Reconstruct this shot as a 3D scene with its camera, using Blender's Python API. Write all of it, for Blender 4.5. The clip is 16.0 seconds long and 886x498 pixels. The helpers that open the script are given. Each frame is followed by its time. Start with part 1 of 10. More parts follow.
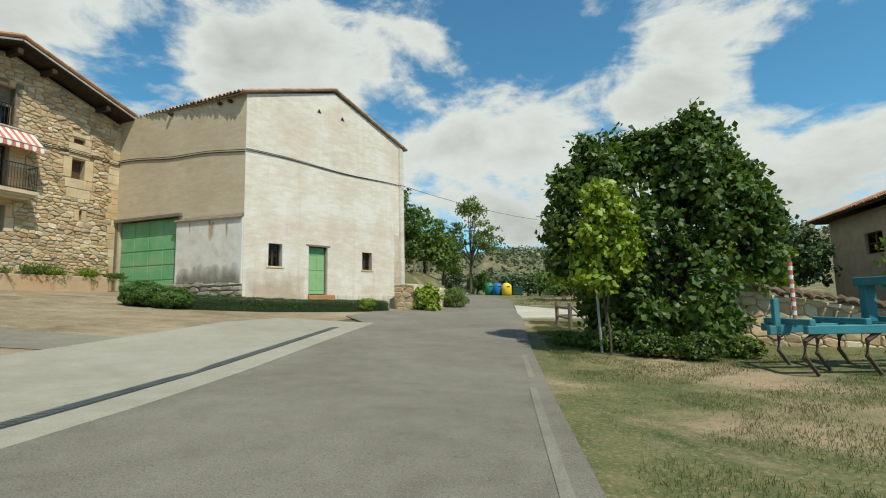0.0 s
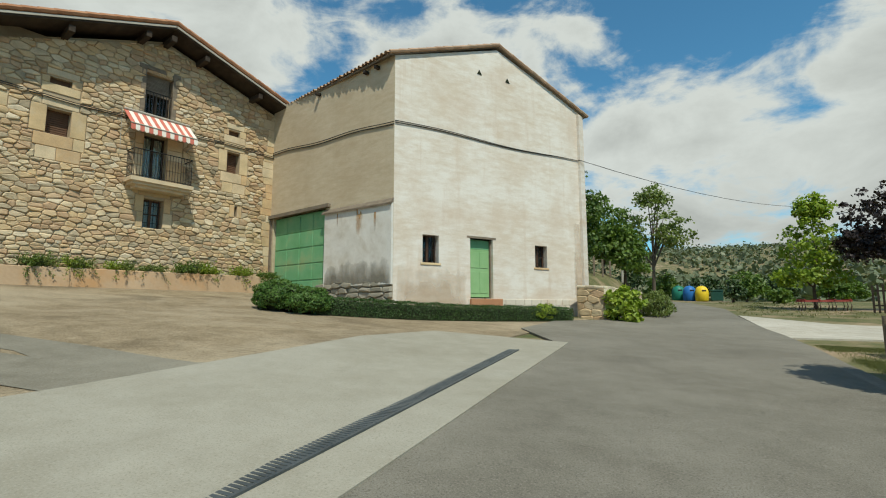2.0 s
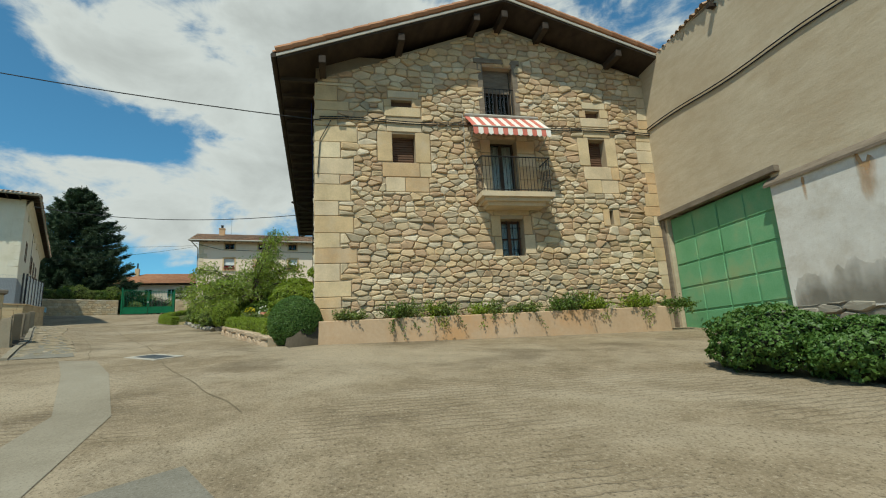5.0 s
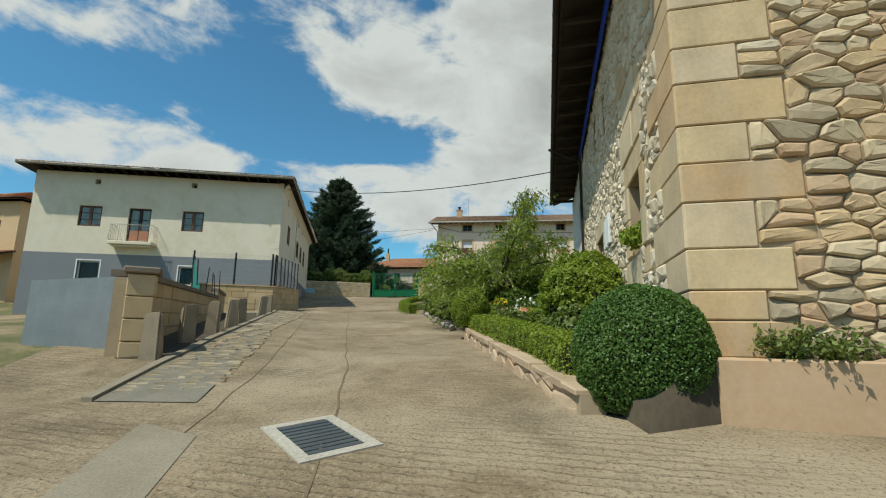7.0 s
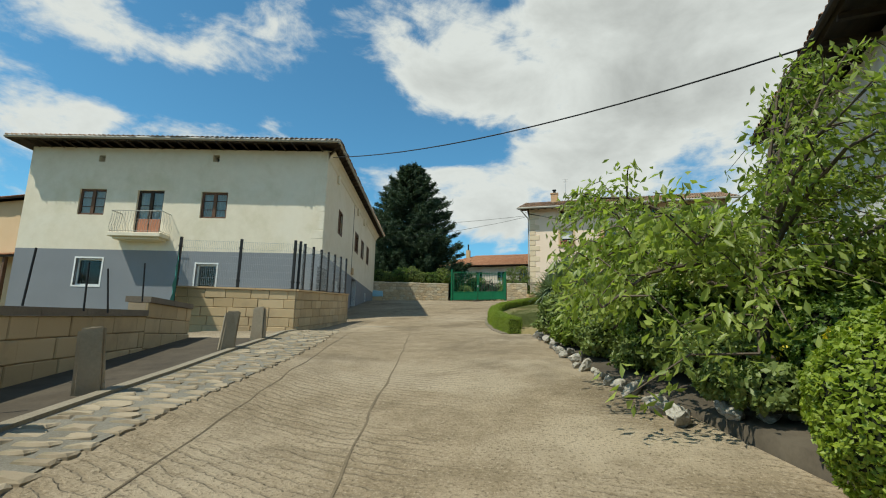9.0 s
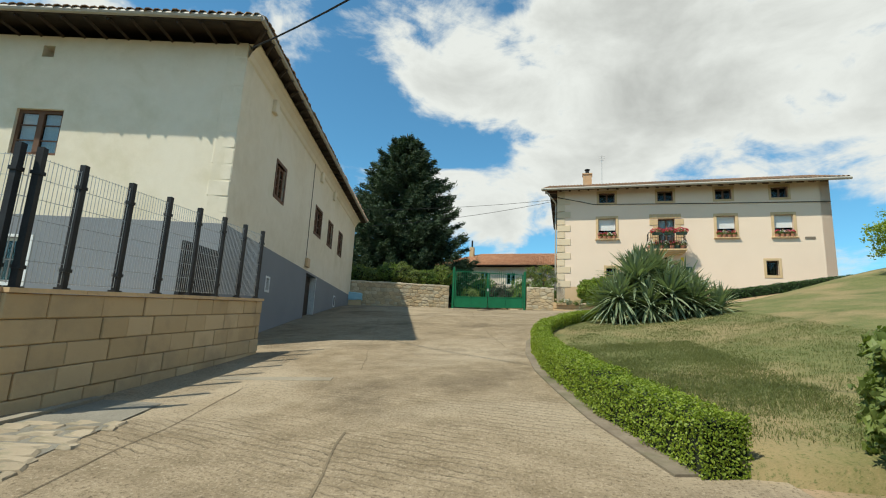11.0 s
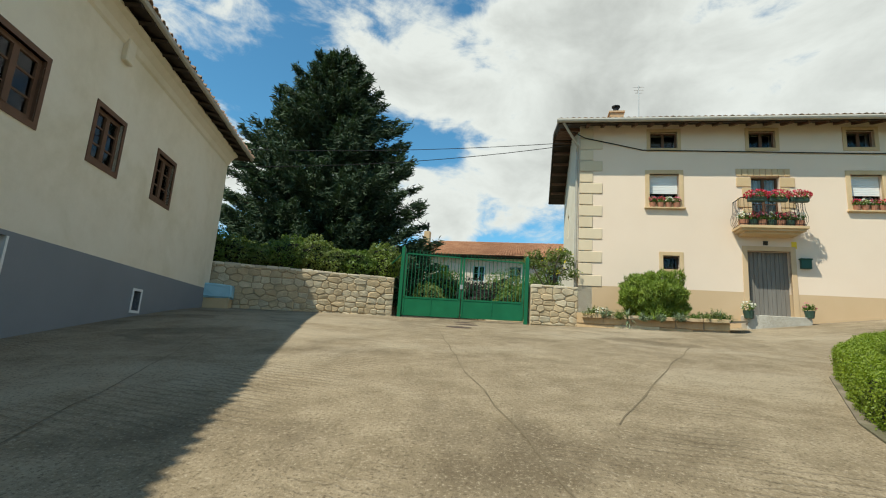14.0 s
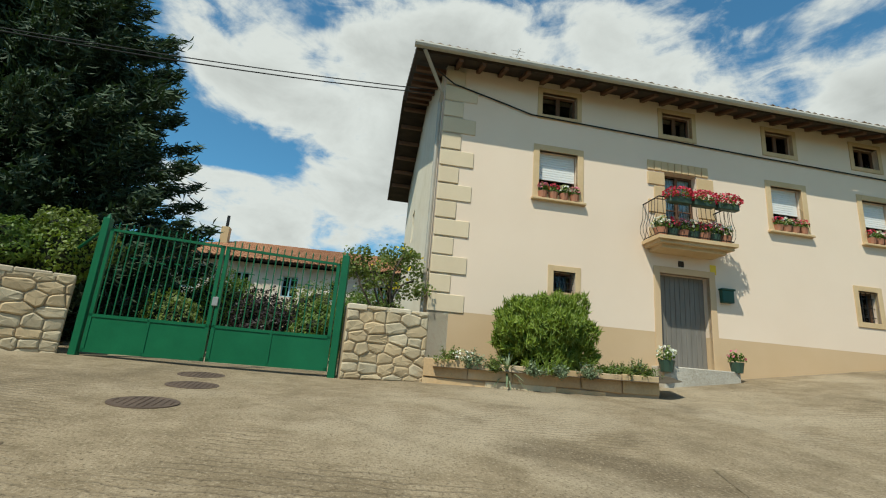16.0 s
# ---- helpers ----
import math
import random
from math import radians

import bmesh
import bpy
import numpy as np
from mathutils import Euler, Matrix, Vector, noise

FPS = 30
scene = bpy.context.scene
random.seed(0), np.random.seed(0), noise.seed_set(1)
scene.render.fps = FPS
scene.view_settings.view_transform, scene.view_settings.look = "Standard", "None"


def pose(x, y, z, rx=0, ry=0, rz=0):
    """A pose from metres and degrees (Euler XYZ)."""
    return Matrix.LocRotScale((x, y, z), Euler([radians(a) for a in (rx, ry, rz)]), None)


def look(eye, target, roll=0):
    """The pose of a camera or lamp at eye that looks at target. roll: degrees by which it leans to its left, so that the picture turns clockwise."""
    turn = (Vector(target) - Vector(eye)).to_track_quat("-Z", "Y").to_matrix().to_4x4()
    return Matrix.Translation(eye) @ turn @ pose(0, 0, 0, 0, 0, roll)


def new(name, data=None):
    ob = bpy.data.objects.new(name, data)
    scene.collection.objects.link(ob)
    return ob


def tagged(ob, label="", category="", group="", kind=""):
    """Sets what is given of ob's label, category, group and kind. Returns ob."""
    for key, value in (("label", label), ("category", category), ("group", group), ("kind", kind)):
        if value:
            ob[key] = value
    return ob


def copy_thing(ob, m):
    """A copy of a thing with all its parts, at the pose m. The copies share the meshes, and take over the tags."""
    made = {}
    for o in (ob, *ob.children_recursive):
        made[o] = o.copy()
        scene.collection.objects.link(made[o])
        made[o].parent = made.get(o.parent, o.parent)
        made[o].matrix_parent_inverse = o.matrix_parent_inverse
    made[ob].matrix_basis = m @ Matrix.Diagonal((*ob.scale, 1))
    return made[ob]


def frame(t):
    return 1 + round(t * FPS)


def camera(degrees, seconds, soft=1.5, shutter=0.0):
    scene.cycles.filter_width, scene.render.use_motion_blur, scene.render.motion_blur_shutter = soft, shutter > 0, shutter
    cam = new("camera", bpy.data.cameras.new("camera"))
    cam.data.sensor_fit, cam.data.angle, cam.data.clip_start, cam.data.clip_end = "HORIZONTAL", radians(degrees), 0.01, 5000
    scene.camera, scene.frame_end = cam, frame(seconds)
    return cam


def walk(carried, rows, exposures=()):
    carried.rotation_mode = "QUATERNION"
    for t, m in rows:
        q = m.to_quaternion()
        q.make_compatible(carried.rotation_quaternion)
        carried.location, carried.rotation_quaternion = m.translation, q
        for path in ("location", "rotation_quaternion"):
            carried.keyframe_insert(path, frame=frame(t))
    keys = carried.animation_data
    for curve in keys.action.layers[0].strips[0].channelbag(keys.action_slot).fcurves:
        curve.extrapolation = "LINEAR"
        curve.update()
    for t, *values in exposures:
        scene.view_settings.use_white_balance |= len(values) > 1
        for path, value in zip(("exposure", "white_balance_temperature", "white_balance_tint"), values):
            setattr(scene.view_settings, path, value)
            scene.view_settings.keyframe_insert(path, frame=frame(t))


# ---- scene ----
cam = camera(84.7, 16.0, 1.1)
# seconds, eye (metres), yaw, pitch, roll (degrees)
PATH = [
    (0.0, 1.616, 2.318, 0.927, 7.12, 6.41, -1.16),
    (0.5, 1.288, 3.741, 0.915, 9.84, 6.67, -1.19),
    (1.0, 0.790, 4.970, 0.938, 14.09, 6.87, -1.12),
    (1.5, 0.205, 6.086, 1.016, 20.04, 6.91, -0.64),
    (2.0, -0.461, 7.052, 1.083, 25.58, 6.98, -0.09),
    (2.5, -1.158, 7.863, 1.107, 30.86, 6.87, 0.27),
    (3.0, -1.873, 8.541, 1.124, 36.01, 6.41, 2.28),
    (3.5, -2.671, 9.227, 1.174, 41.39, 6.46, 1.06),
    (4.0, -3.652, 9.914, 1.256, 48.25, 7.79, -1.51),
    (4.5, -4.927, 10.365, 1.381, 56.39, 11.18, -0.53),
    (5.0, -6.291, 10.798, 1.536, 65.07, 11.71, -3.09),
    (5.2, -6.894, 10.885, 1.596, 69.07, 12.13, -2.17),
    (7.3, -15.230, 10.650, 2.652, 93.96, 10.63, 0.48),
    (7.5, -16.125, 10.521, 2.764, 95.10, 10.86, 0.32),
    (8.0, -18.283, 10.158, 3.036, 97.77, 10.75, 1.08),
    (8.5, -20.471, 9.759, 3.296, 99.61, 10.71, 1.08),
    (9.0, -22.733, 9.304, 3.458, 101.47, 10.39, 1.32),
    (11.5, -34.683, 6.741, 4.718, 101.17, 10.71, 2.95),
    (12.0, -36.940, 6.274, 4.887, 101.25, 10.57, 2.69),
    (12.5, -39.137, 5.894, 5.071, 101.20, 10.61, 3.31),
    (13.0, -41.296, 5.532, 5.304, 100.83, 10.41, 3.72),
    (13.5, -43.418, 5.171, 5.531, 99.29, 10.74, 4.09),
    (14.0, -45.512, 4.949, 5.804, 95.12, 10.80, 3.96),
    (14.5, -47.551, 4.920, 6.068, 88.54, 11.17, 3.94),
    (15.0, -49.539, 5.128, 6.333, 80.90, 12.54, 4.28),
    (15.5, -51.450, 5.553, 6.594, 75.39, 13.81, 3.25),
    (16.0, -53.187, 5.928, 6.770, 75.47, 14.71, 4.61),
]


def aim(x, y, z, yaw, pitch, roll):
    a, p = radians(yaw), radians(pitch)
    way = Vector((-math.sin(a) * math.cos(p), math.cos(a) * math.cos(p), math.sin(p)))
    return look((x, y, z), Vector((x, y, z)) + way, roll)


walk(cam, [(t, aim(*r)) for t, *r in PATH], [(0.0, -0.05, 6740, 0), (3.0, -0.24, 6660, -1), (5.0, -0.24, 6560, -2), (7.5, -0.2, 6680, 1), (9.0, -0.06, 6680, 1), (11.5, 0.14, 6800, 3), (14.0, 0.12, 6720, 1), (16.0, -0.07, 6640, 0)])

# ---- light ----
SUN = Vector((0.374, -0.385, 0.844)).normalized()


def build_world():
    w = bpy.data.worlds.new("sky")
    scene.world = w
    w.use_nodes = True
    nt = w.node_tree
    nt.nodes.clear()
    N = nt.nodes.new
    out, bg, sky = N("ShaderNodeOutputWorld"), N("ShaderNodeBackground"), N("ShaderNodeTexSky")
    sky.sky_type, sky.sun_disc = "NISHITA", False
    sky.sun_elevation, sky.sun_rotation = math.asin(SUN.z), math.atan2(SUN.x, SUN.y)
    sky.altitude, sky.air_density, sky.dust_density, sky.ozone_density = 800, 1.0, 0.35, 3.0
    co, sep = N("ShaderNodeTexCoord"), N("ShaderNodeSeparateXYZ")
    nt.links.new(co.outputs["Generated"], sep.inputs[0])

    def m(op, a, b=None, clamp=False):
        n = N("ShaderNodeMath")
        n.operation, n.use_clamp = op, clamp
        for i, v in enumerate((a, b)):
            if v is None:
                continue
            if isinstance(v, (int, float)):
                n.inputs[i].default_value = v
            else:
                nt.links.new(v, n.inputs[i])
        return n.outputs[0]

    def noise(vec, scale, detail, rough, dist, stretch, shift=(0, 0, 0)):
        mp, n = N("ShaderNodeMapping"), N("ShaderNodeTexNoise")
        mp.inputs["Scale"].default_value, mp.inputs["Location"].default_value = stretch, shift
        nt.links.new(vec, mp.inputs[0])
        nt.links.new(mp.outputs[0], n.inputs["Vector"])
        for k, v in (("Scale", scale), ("Detail", detail), ("Roughness", rough), ("Distortion", dist)):
            n.inputs[k].default_value = v
        return n.outputs["Fac"]

    way = co.outputs["Generated"]
    puff = m("SUBTRACT", noise(way, 4.2, 9.0, 0.58, 0.3, (1, 1, 1.8), CLOUD_SHIFT), 0.5)
    wide = m("SUBTRACT", noise(way, 1.4, 3.0, 0.5, 0.0, (1, 1, 1.6), (2.0, 0.7, 0.3)), 0.5)
    wisp = m("SUBTRACT", noise(way, 9.0, 6.0, 0.65, 0.8, (1, 1, 2.4), (0.4, 3.0, 1.0)), 0.5)
    turn = m("MULTIPLY", m("ARCTAN2", m("MULTIPLY", sep.outputs[0], -1.0), sep.outputs[1]), 57.2958)
    rise = m("MULTIPLY", m("ARCSINE", sep.outputs[2]), 57.2958)
    mass = m("ADD", m("MULTIPLY", wide, 1.3), 0.12)
    mass = m("ADD", mass, m("MULTIPLY", m("SUBTRACT", 0.16, sep.outputs[2], True), 3.5))
    mass = m("SUBTRACT", mass, m("MULTIPLY", m("SUBTRACT", sep.outputs[2], 0.66, True), 2.0))
    for az, el, ra, re, amount in CLOUDS:
        u, v = m("DIVIDE", m("SUBTRACT", turn, az), ra), m("DIVIDE", m("SUBTRACT", rise, el), re)
        q = m("SUBTRACT", 1.0, m("MULTIPLY", m("ADD", m("MULTIPLY", u, u), m("MULTIPLY", v, v)), 0.6), True)
        mass = m("ADD", mass, m("MULTIPLY", q, amount))
    mass = m("MAXIMUM", m("MINIMUM", mass, 1.3), -1.0)
    dens = m("ADD", m("ADD", m("MULTIPLY", mass, 0.56), m("MULTIPLY", puff, 2.7)), m("MULTIPLY", wisp, 0.75))
    ramp = N("ShaderNodeMapRange")
    ramp.interpolation_type = "SMOOTHSTEP"
    ramp.inputs["From Min"].default_value, ramp.inputs["From Max"].default_value = -0.02, 0.46
    nt.links.new(dens, ramp.inputs["Value"])
    # thick cloud is greyer, the more so low down
    core = N("ShaderNodeMapRange")
    core.inputs["From Min"].default_value, core.inputs["From Max"].default_value = 0.45, 1.35
    core.inputs["To Min"].default_value, core.inputs["To Max"].default_value = 1.0, 0.62
    nt.links.new(m("ADD", m("ADD", dens, m("MULTIPLY", wisp, -0.8)), m("MULTIPLY", m("SUBTRACT", 0.24, sep.outputs[2], True), 4.0)), core.inputs["Value"])
    cloud = N("ShaderNodeMixRGB")
    cloud.blend_type = "MULTIPLY"
    cloud.inputs[0].default_value = 1.0
    cloud.inputs[1].default_value = (5.0, 5.1, 5.2, 1)
    nt.links.new(core.outputs[0], cloud.inputs[2])
    mix = N("ShaderNodeMixRGB")
    nt.links.new(ramp.outputs[0], mix.inputs[0])
    tint = N("ShaderNodeMixRGB")
    tint.blend_type = "MULTIPLY"
    tint.inputs[0].default_value = 1.0
    tint.inputs[2].default_value = (0.58, 1.02, 1.08, 1)
    nt.links.new(sky.outputs[0], tint.inputs[1])
    nt.links.new(tint.outputs[0], mix.inputs[1])
    nt.links.new(cloud.outputs[0], mix.inputs[2])
    nt.links.new(mix.outputs[0], bg.inputs["Color"])
    bg.inputs["Strength"].default_value = 0.15
    nt.links.new(bg.outputs[0], out.inputs[0])


CLOUD_SHIFT = (1.3, 0.4, 0.0)
# cloud masses and gaps: direction (degrees from north to the west), height, half widths, amount
CLOUDS = [(28, 27, 22, 5, 1.0), (2, 19, 11, 4.5, 1.0), (-26, 26, 6, 3, 0.9), (-20, 21, 7, 2.5, 0.7), (-20, 12, 24, 5.5, 1.1), (-7, 12, 14, 5, 1.0), (40, 26, 7, 4, -1.1), (-6, 30, 11, 5, -1.0), (-35, 21, 7, 4, -1.0),
          (98, 31, 20, 6, 0.7), (108, 22, 12, 2.2, -1.0), (97, 17, 13, 5, 0.9), (84, 32, 20, 9, 1.0), (114, 25, 7, 8, -0.7), (129, 18, 14, 4, 1.2), (132, 24, 12, 3, -0.6),
          (64, 31, 24, 9, 1.0), (90, 16, 12, 6, 0.9), (102, 21.5, 7, 1.5, -0.6), (34, 32, 8, 3, -0.5), (76, 22, 16, 5, 0.7), (56, 21, 14, 6, 0.7)]
build_world()
sun = new("sun", bpy.data.lights.new("sun", "SUN"))
sun.data.energy, sun.data.angle, sun.data.color = 4.8, radians(0.53), (1.0, 0.955, 0.88)
sun.matrix_world = look(SUN * 60, (0, 0, 0))


# ---- materials ----
def material(name, low, high, scale=3.0, rough=0.85, bump=0.3, fine=40.0, stain=None, stain_scale=0.5, stain_amount=0.5,
             per="", spread=0.0, metal=0.0, detail=6.0, fine_mix=0.35, stretch=(1, 1, 1), bump_dist=0.01, spec=0.3, palette=None):
    """Two scales of variation between two colours, an optional stain colour, and fine relief. per: 'object' or 'island' gives each piece its own shade."""
    mat = bpy.data.materials.new(name)
    mat.use_nodes = True
    nt = mat.node_tree
    N, link = nt.nodes.new, nt.links.new
    b = nt.nodes["Principled BSDF"]
    b.inputs["Roughness"].default_value, b.inputs["Metallic"].default_value = rough, metal
    b.inputs["Specular IOR Level"].default_value = spec
    co, mp = N("ShaderNodeTexCoord"), N("ShaderNodeMapping")
    mp.inputs["Scale"].default_value = stretch
    link(co.outputs["Object"], mp.inputs[0])

    def tex(s, d, r=0.55):
        n = N("ShaderNodeTexNoise")
        n.inputs["Scale"].default_value, n.inputs["Detail"].default_value, n.inputs["Roughness"].default_value = s, d, r
        link(mp.outputs[0], n.inputs["Vector"])
        return n.outputs["Fac"]

    big, small = tex(scale, detail), tex(fine, 4.0, 0.7)
    mixf = N("ShaderNodeMix")
    mixf.inputs[0].default_value = fine_mix
    link(big, mixf.inputs[2])
    link(small, mixf.inputs[3])
    fac = mixf.outputs[0]
    stretchf = N("ShaderNodeMapRange")
    stretchf.inputs["From Min"].default_value, stretchf.inputs["From Max"].default_value = 0.32, 0.68
    link(fac, stretchf.inputs[0])
    fac = stretchf.outputs[0]
    if per:
        src = N("ShaderNodeObjectInfo" if per == "object" else "ShaderNodeNewGeometry")
        rnd = src.outputs["Random" if per == "object" else "Random Per Island"]
        mm = N("ShaderNodeMix")
        mm.inputs[0].default_value = spread
        link(fac, mm.inputs[2])
        link(rnd, mm.inputs[3])
        fac = mm.outputs[0]
    ramp = N("ShaderNodeMixRGB")
    ramp.inputs[1].default_value, ramp.inputs[2].default_value = (*low, 1), (*high, 1)
    link(fac, ramp.inputs[0])
    col = ramp.outputs[0]
    if palette:
        # each piece takes its own colour, worn lighter and darker by the grain
        cr, shade = N("ShaderNodeValToRGB"), N("ShaderNodeMixRGB")
        cr.color_ramp.interpolation = "CONSTANT"
        while len(cr.color_ramp.elements) < len(palette):
            cr.color_ramp.elements.new(0.5)
        for k, (e, c) in enumerate(zip(cr.color_ramp.elements, palette)):
            e.position, e.color = k / len(palette), (*c, 1)
        link(rnd, cr.inputs[0])
        dim = N("ShaderNodeMapRange")
        dim.inputs["To Min"].default_value, dim.inputs["To Max"].default_value = 0.72, 1.18
        link(stretchf.outputs[0], dim.inputs[0])
        shade.blend_type = "MULTIPLY"
        shade.inputs[0].default_value = 1.0
        link(cr.outputs[0], shade.inputs[1])
        link(dim.outputs[0], shade.inputs[2])
        col = shade.outputs[0]
    if stain:
        st = N("ShaderNodeMapRange")
        st.inputs["From Min"].default_value, st.inputs["From Max"].default_value = 0.5, 0.68
        st.inputs["To Max"].default_value = stain_amount
        link(tex(stain_scale, 8.0, 0.65), st.inputs[0])
        sm_ = N("ShaderNodeMixRGB")
        sm_.inputs[2].default_value = (*stain, 1)
        link(st.outputs[0], sm_.inputs[0])
        link(col, sm_.inputs[1])
        col = sm_.outputs[0]
    link(col, b.inputs["Base Color"])
    if bump:
        bp = N("ShaderNodeBump")
        bp.inputs["Strength"].default_value, bp.inputs["Distance"].default_value = bump, bump_dist
        link(mixf.outputs[0], bp.inputs["Height"])
        link(bp.outputs[0], b.inputs["Normal"])
    return mat


def leaf_material(name, dark, light, trans=0.25, rough=0.5, scale=0.6):
    mat = bpy.data.materials.new(name)
    mat.use_nodes = True
    nt = mat.node_tree
    N, link = nt.nodes.new, nt.links.new
    b, out = nt.nodes["Principled BSDF"], nt.nodes["Material Output"]
    b.inputs["Roughness"].default_value = rough
    b.inputs["Specular IOR Level"].default_value = 0.35
    geo, co, n = N("ShaderNodeNewGeometry"), N("ShaderNodeTexCoord"), N("ShaderNodeTexNoise")
    n.inputs["Scale"].default_value, n.inputs["Detail"].default_value = scale, 3.0
    link(co.outputs["Object"], n.inputs["Vector"])
    f = N("ShaderNodeMix")
    f.inputs[0].default_value = 0.55
    link(n.outputs["Fac"], f.inputs[2])
    link(geo.outputs["Random Per Island"], f.inputs[3])
    c = N("ShaderNodeMixRGB")
    c.inputs[1].default_value, c.inputs[2].default_value = (*dark, 1), (*light, 1)
    link(f.outputs[0], c.inputs[0])
    link(c.outputs[0], b.inputs["Base Color"])
    t, mx = N("ShaderNodeBsdfTranslucent"), N("ShaderNodeMixShader")
    br = N("ShaderNodeMixRGB")
    br.blend_type = "MULTIPLY"
    br.inputs[0].default_value = 1.0
    br.inputs[2].default_value = (1.5, 1.7, 0.7, 1)
    link(c.outputs[0], br.inputs[1])
    link(br.outputs[0], t.inputs["Color"])
    mx.inputs[0].default_value = trans
    link(b.outputs[0], mx.inputs[1])
    link(t.outputs[0], mx.inputs[2])
    link(mx.outputs[0], out.inputs["Surface"])
    return mat


def glass_material():
    """A clear pane: mostly see-through, with a mirror's gloss."""
    mat = bpy.data.materials.new("window glass")
    mat.use_nodes = True
    nt = mat.node_tree
    out = nt.nodes["Material Output"]
    tr, gl, mx, fr = (nt.nodes.new(n) for n in ("ShaderNodeBsdfTransparent", "ShaderNodeBsdfGlossy", "ShaderNodeMixShader", "ShaderNodeFresnel"))
    tr.inputs["Color"].default_value = (0.82, 0.86, 0.86, 1)
    gl.inputs["Roughness"].default_value = 0.03
    fr.inputs["IOR"].default_value = 1.33
    nt.links.new(fr.outputs[0], mx.inputs[0])
    nt.links.new(tr.outputs[0], mx.inputs[1])
    nt.links.new(gl.outputs[0], mx.inputs[2])
    nt.links.new(mx.outputs[0], out.inputs["Surface"])
    return mat


def paving_material(name, low, high, dark, pale, groove=0.0, spacing=0.12, speck=70.0, rough=0.95, bump=0.8, patch=0.45, angle=0.3, stretch=(1, 1, 1), coarse=1.0, size=1.0):
    """Worn paving: broad patches, mid-size blotches, coarse grit and, if asked, faint brushed grooves."""
    mat = bpy.data.materials.new(name)
    mat.use_nodes = True
    nt = mat.node_tree
    N, link = nt.nodes.new, nt.links.new
    b = nt.nodes["Principled BSDF"]
    b.inputs["Roughness"].default_value = rough
    b.inputs["Specular IOR Level"].default_value = 0.25
    squash = N("ShaderNodeMapping")
    squash.inputs["Scale"].default_value = stretch
    link(N("ShaderNodeTexCoord").outputs["Object"], squash.inputs[0])
    co = squash.outputs[0]

    def tex(s, d, r, dist=0.0):
        n = N("ShaderNodeTexNoise")
        for k, v in (("Scale", s), ("Detail", d), ("Roughness", r), ("Distortion", dist)):
            n.inputs[k].default_value = v
        link(co, n.inputs["Vector"])
        return n.outputs["Fac"]

    def span(v, a, c, lo=0.0, hi=1.0):
        n = N("ShaderNodeMapRange")
        for k, q in (("From Min", a), ("From Max", c), ("To Min", lo), ("To Max", hi)):
            n.inputs[k].default_value = q
        link(v, n.inputs["Value"])
        return n.outputs[0]

    def mix(f, a, c):
        n = N("ShaderNodeMixRGB")
        for i, v in enumerate((f, a, c)):
            if isinstance(v, (int, float)):
                n.inputs[i].default_value = v
            elif isinstance(v, tuple):
                n.inputs[i].default_value = (*v, 1)
            else:
                link(v, n.inputs[i])
        return n.outputs[0]

    def times(a, c):
        n = N("ShaderNodeMath")
        n.operation = "MULTIPLY"
        link(a, n.inputs[0])
        if isinstance(c, float):
            n.inputs[1].default_value = c
        else:
            link(c, n.inputs[1])
        return n.outputs[0]

    blotch, grit = tex(2.3, 8.0, 0.68), tex(speck, 3.0, 0.75)
    col = mix(span(blotch, 0.34, 0.66), low, high)
    col = mix(span(tex(0.28 * size, 7.0, 0.6, 0.6), 0.48, 0.62, 0, patch), col, pale)
    col = mix(span(tex(0.42 * size, 7.0, 0.62, 0.4), 0.54, 0.68, 0, patch), col, dark)
    col = mix(span(grit, 0.54, 0.66, 0.0, 0.75 * coarse), col, dark)
    col = mix(span(grit, 0.44, 0.32, 0.0, 0.7 * coarse), col, pale)
    h = mix(0.55, blotch, grit)
    if groove:
        mp = N("ShaderNodeMapping")
        mp.inputs["Rotation"].default_value = (0, 0, angle)
        link(co, mp.inputs[0])
        wv = N("ShaderNodeTexWave")
        wv.wave_profile = "SIN"
        for k, v in (("Scale", 0.314 / spacing), ("Distortion", 4.5), ("Detail", 4.0), ("Detail Scale", 1.6), ("Detail Roughness", 0.6)):
            wv.inputs[k].default_value = v
        link(mp.outputs[0], wv.inputs["Vector"])
        where = span(tex(0.5, 3.0, 0.5), 0.46, 0.6)
        g = times(span(wv.outputs["Fac"], 0.30, 0.08), where)
        col = mix(times(g, groove), col, dark)
        h = mix(times(g, 0.6), h, (0.0, 0.0, 0.0))
    link(col, b.inputs["Base Color"])
    bp = N("ShaderNodeBump")
    bp.inputs["Strength"].default_value, bp.inputs["Distance"].default_value = bump, 0.02
    link(h, bp.inputs["Height"])
    link(bp.outputs[0], b.inputs["Normal"])
    return mat


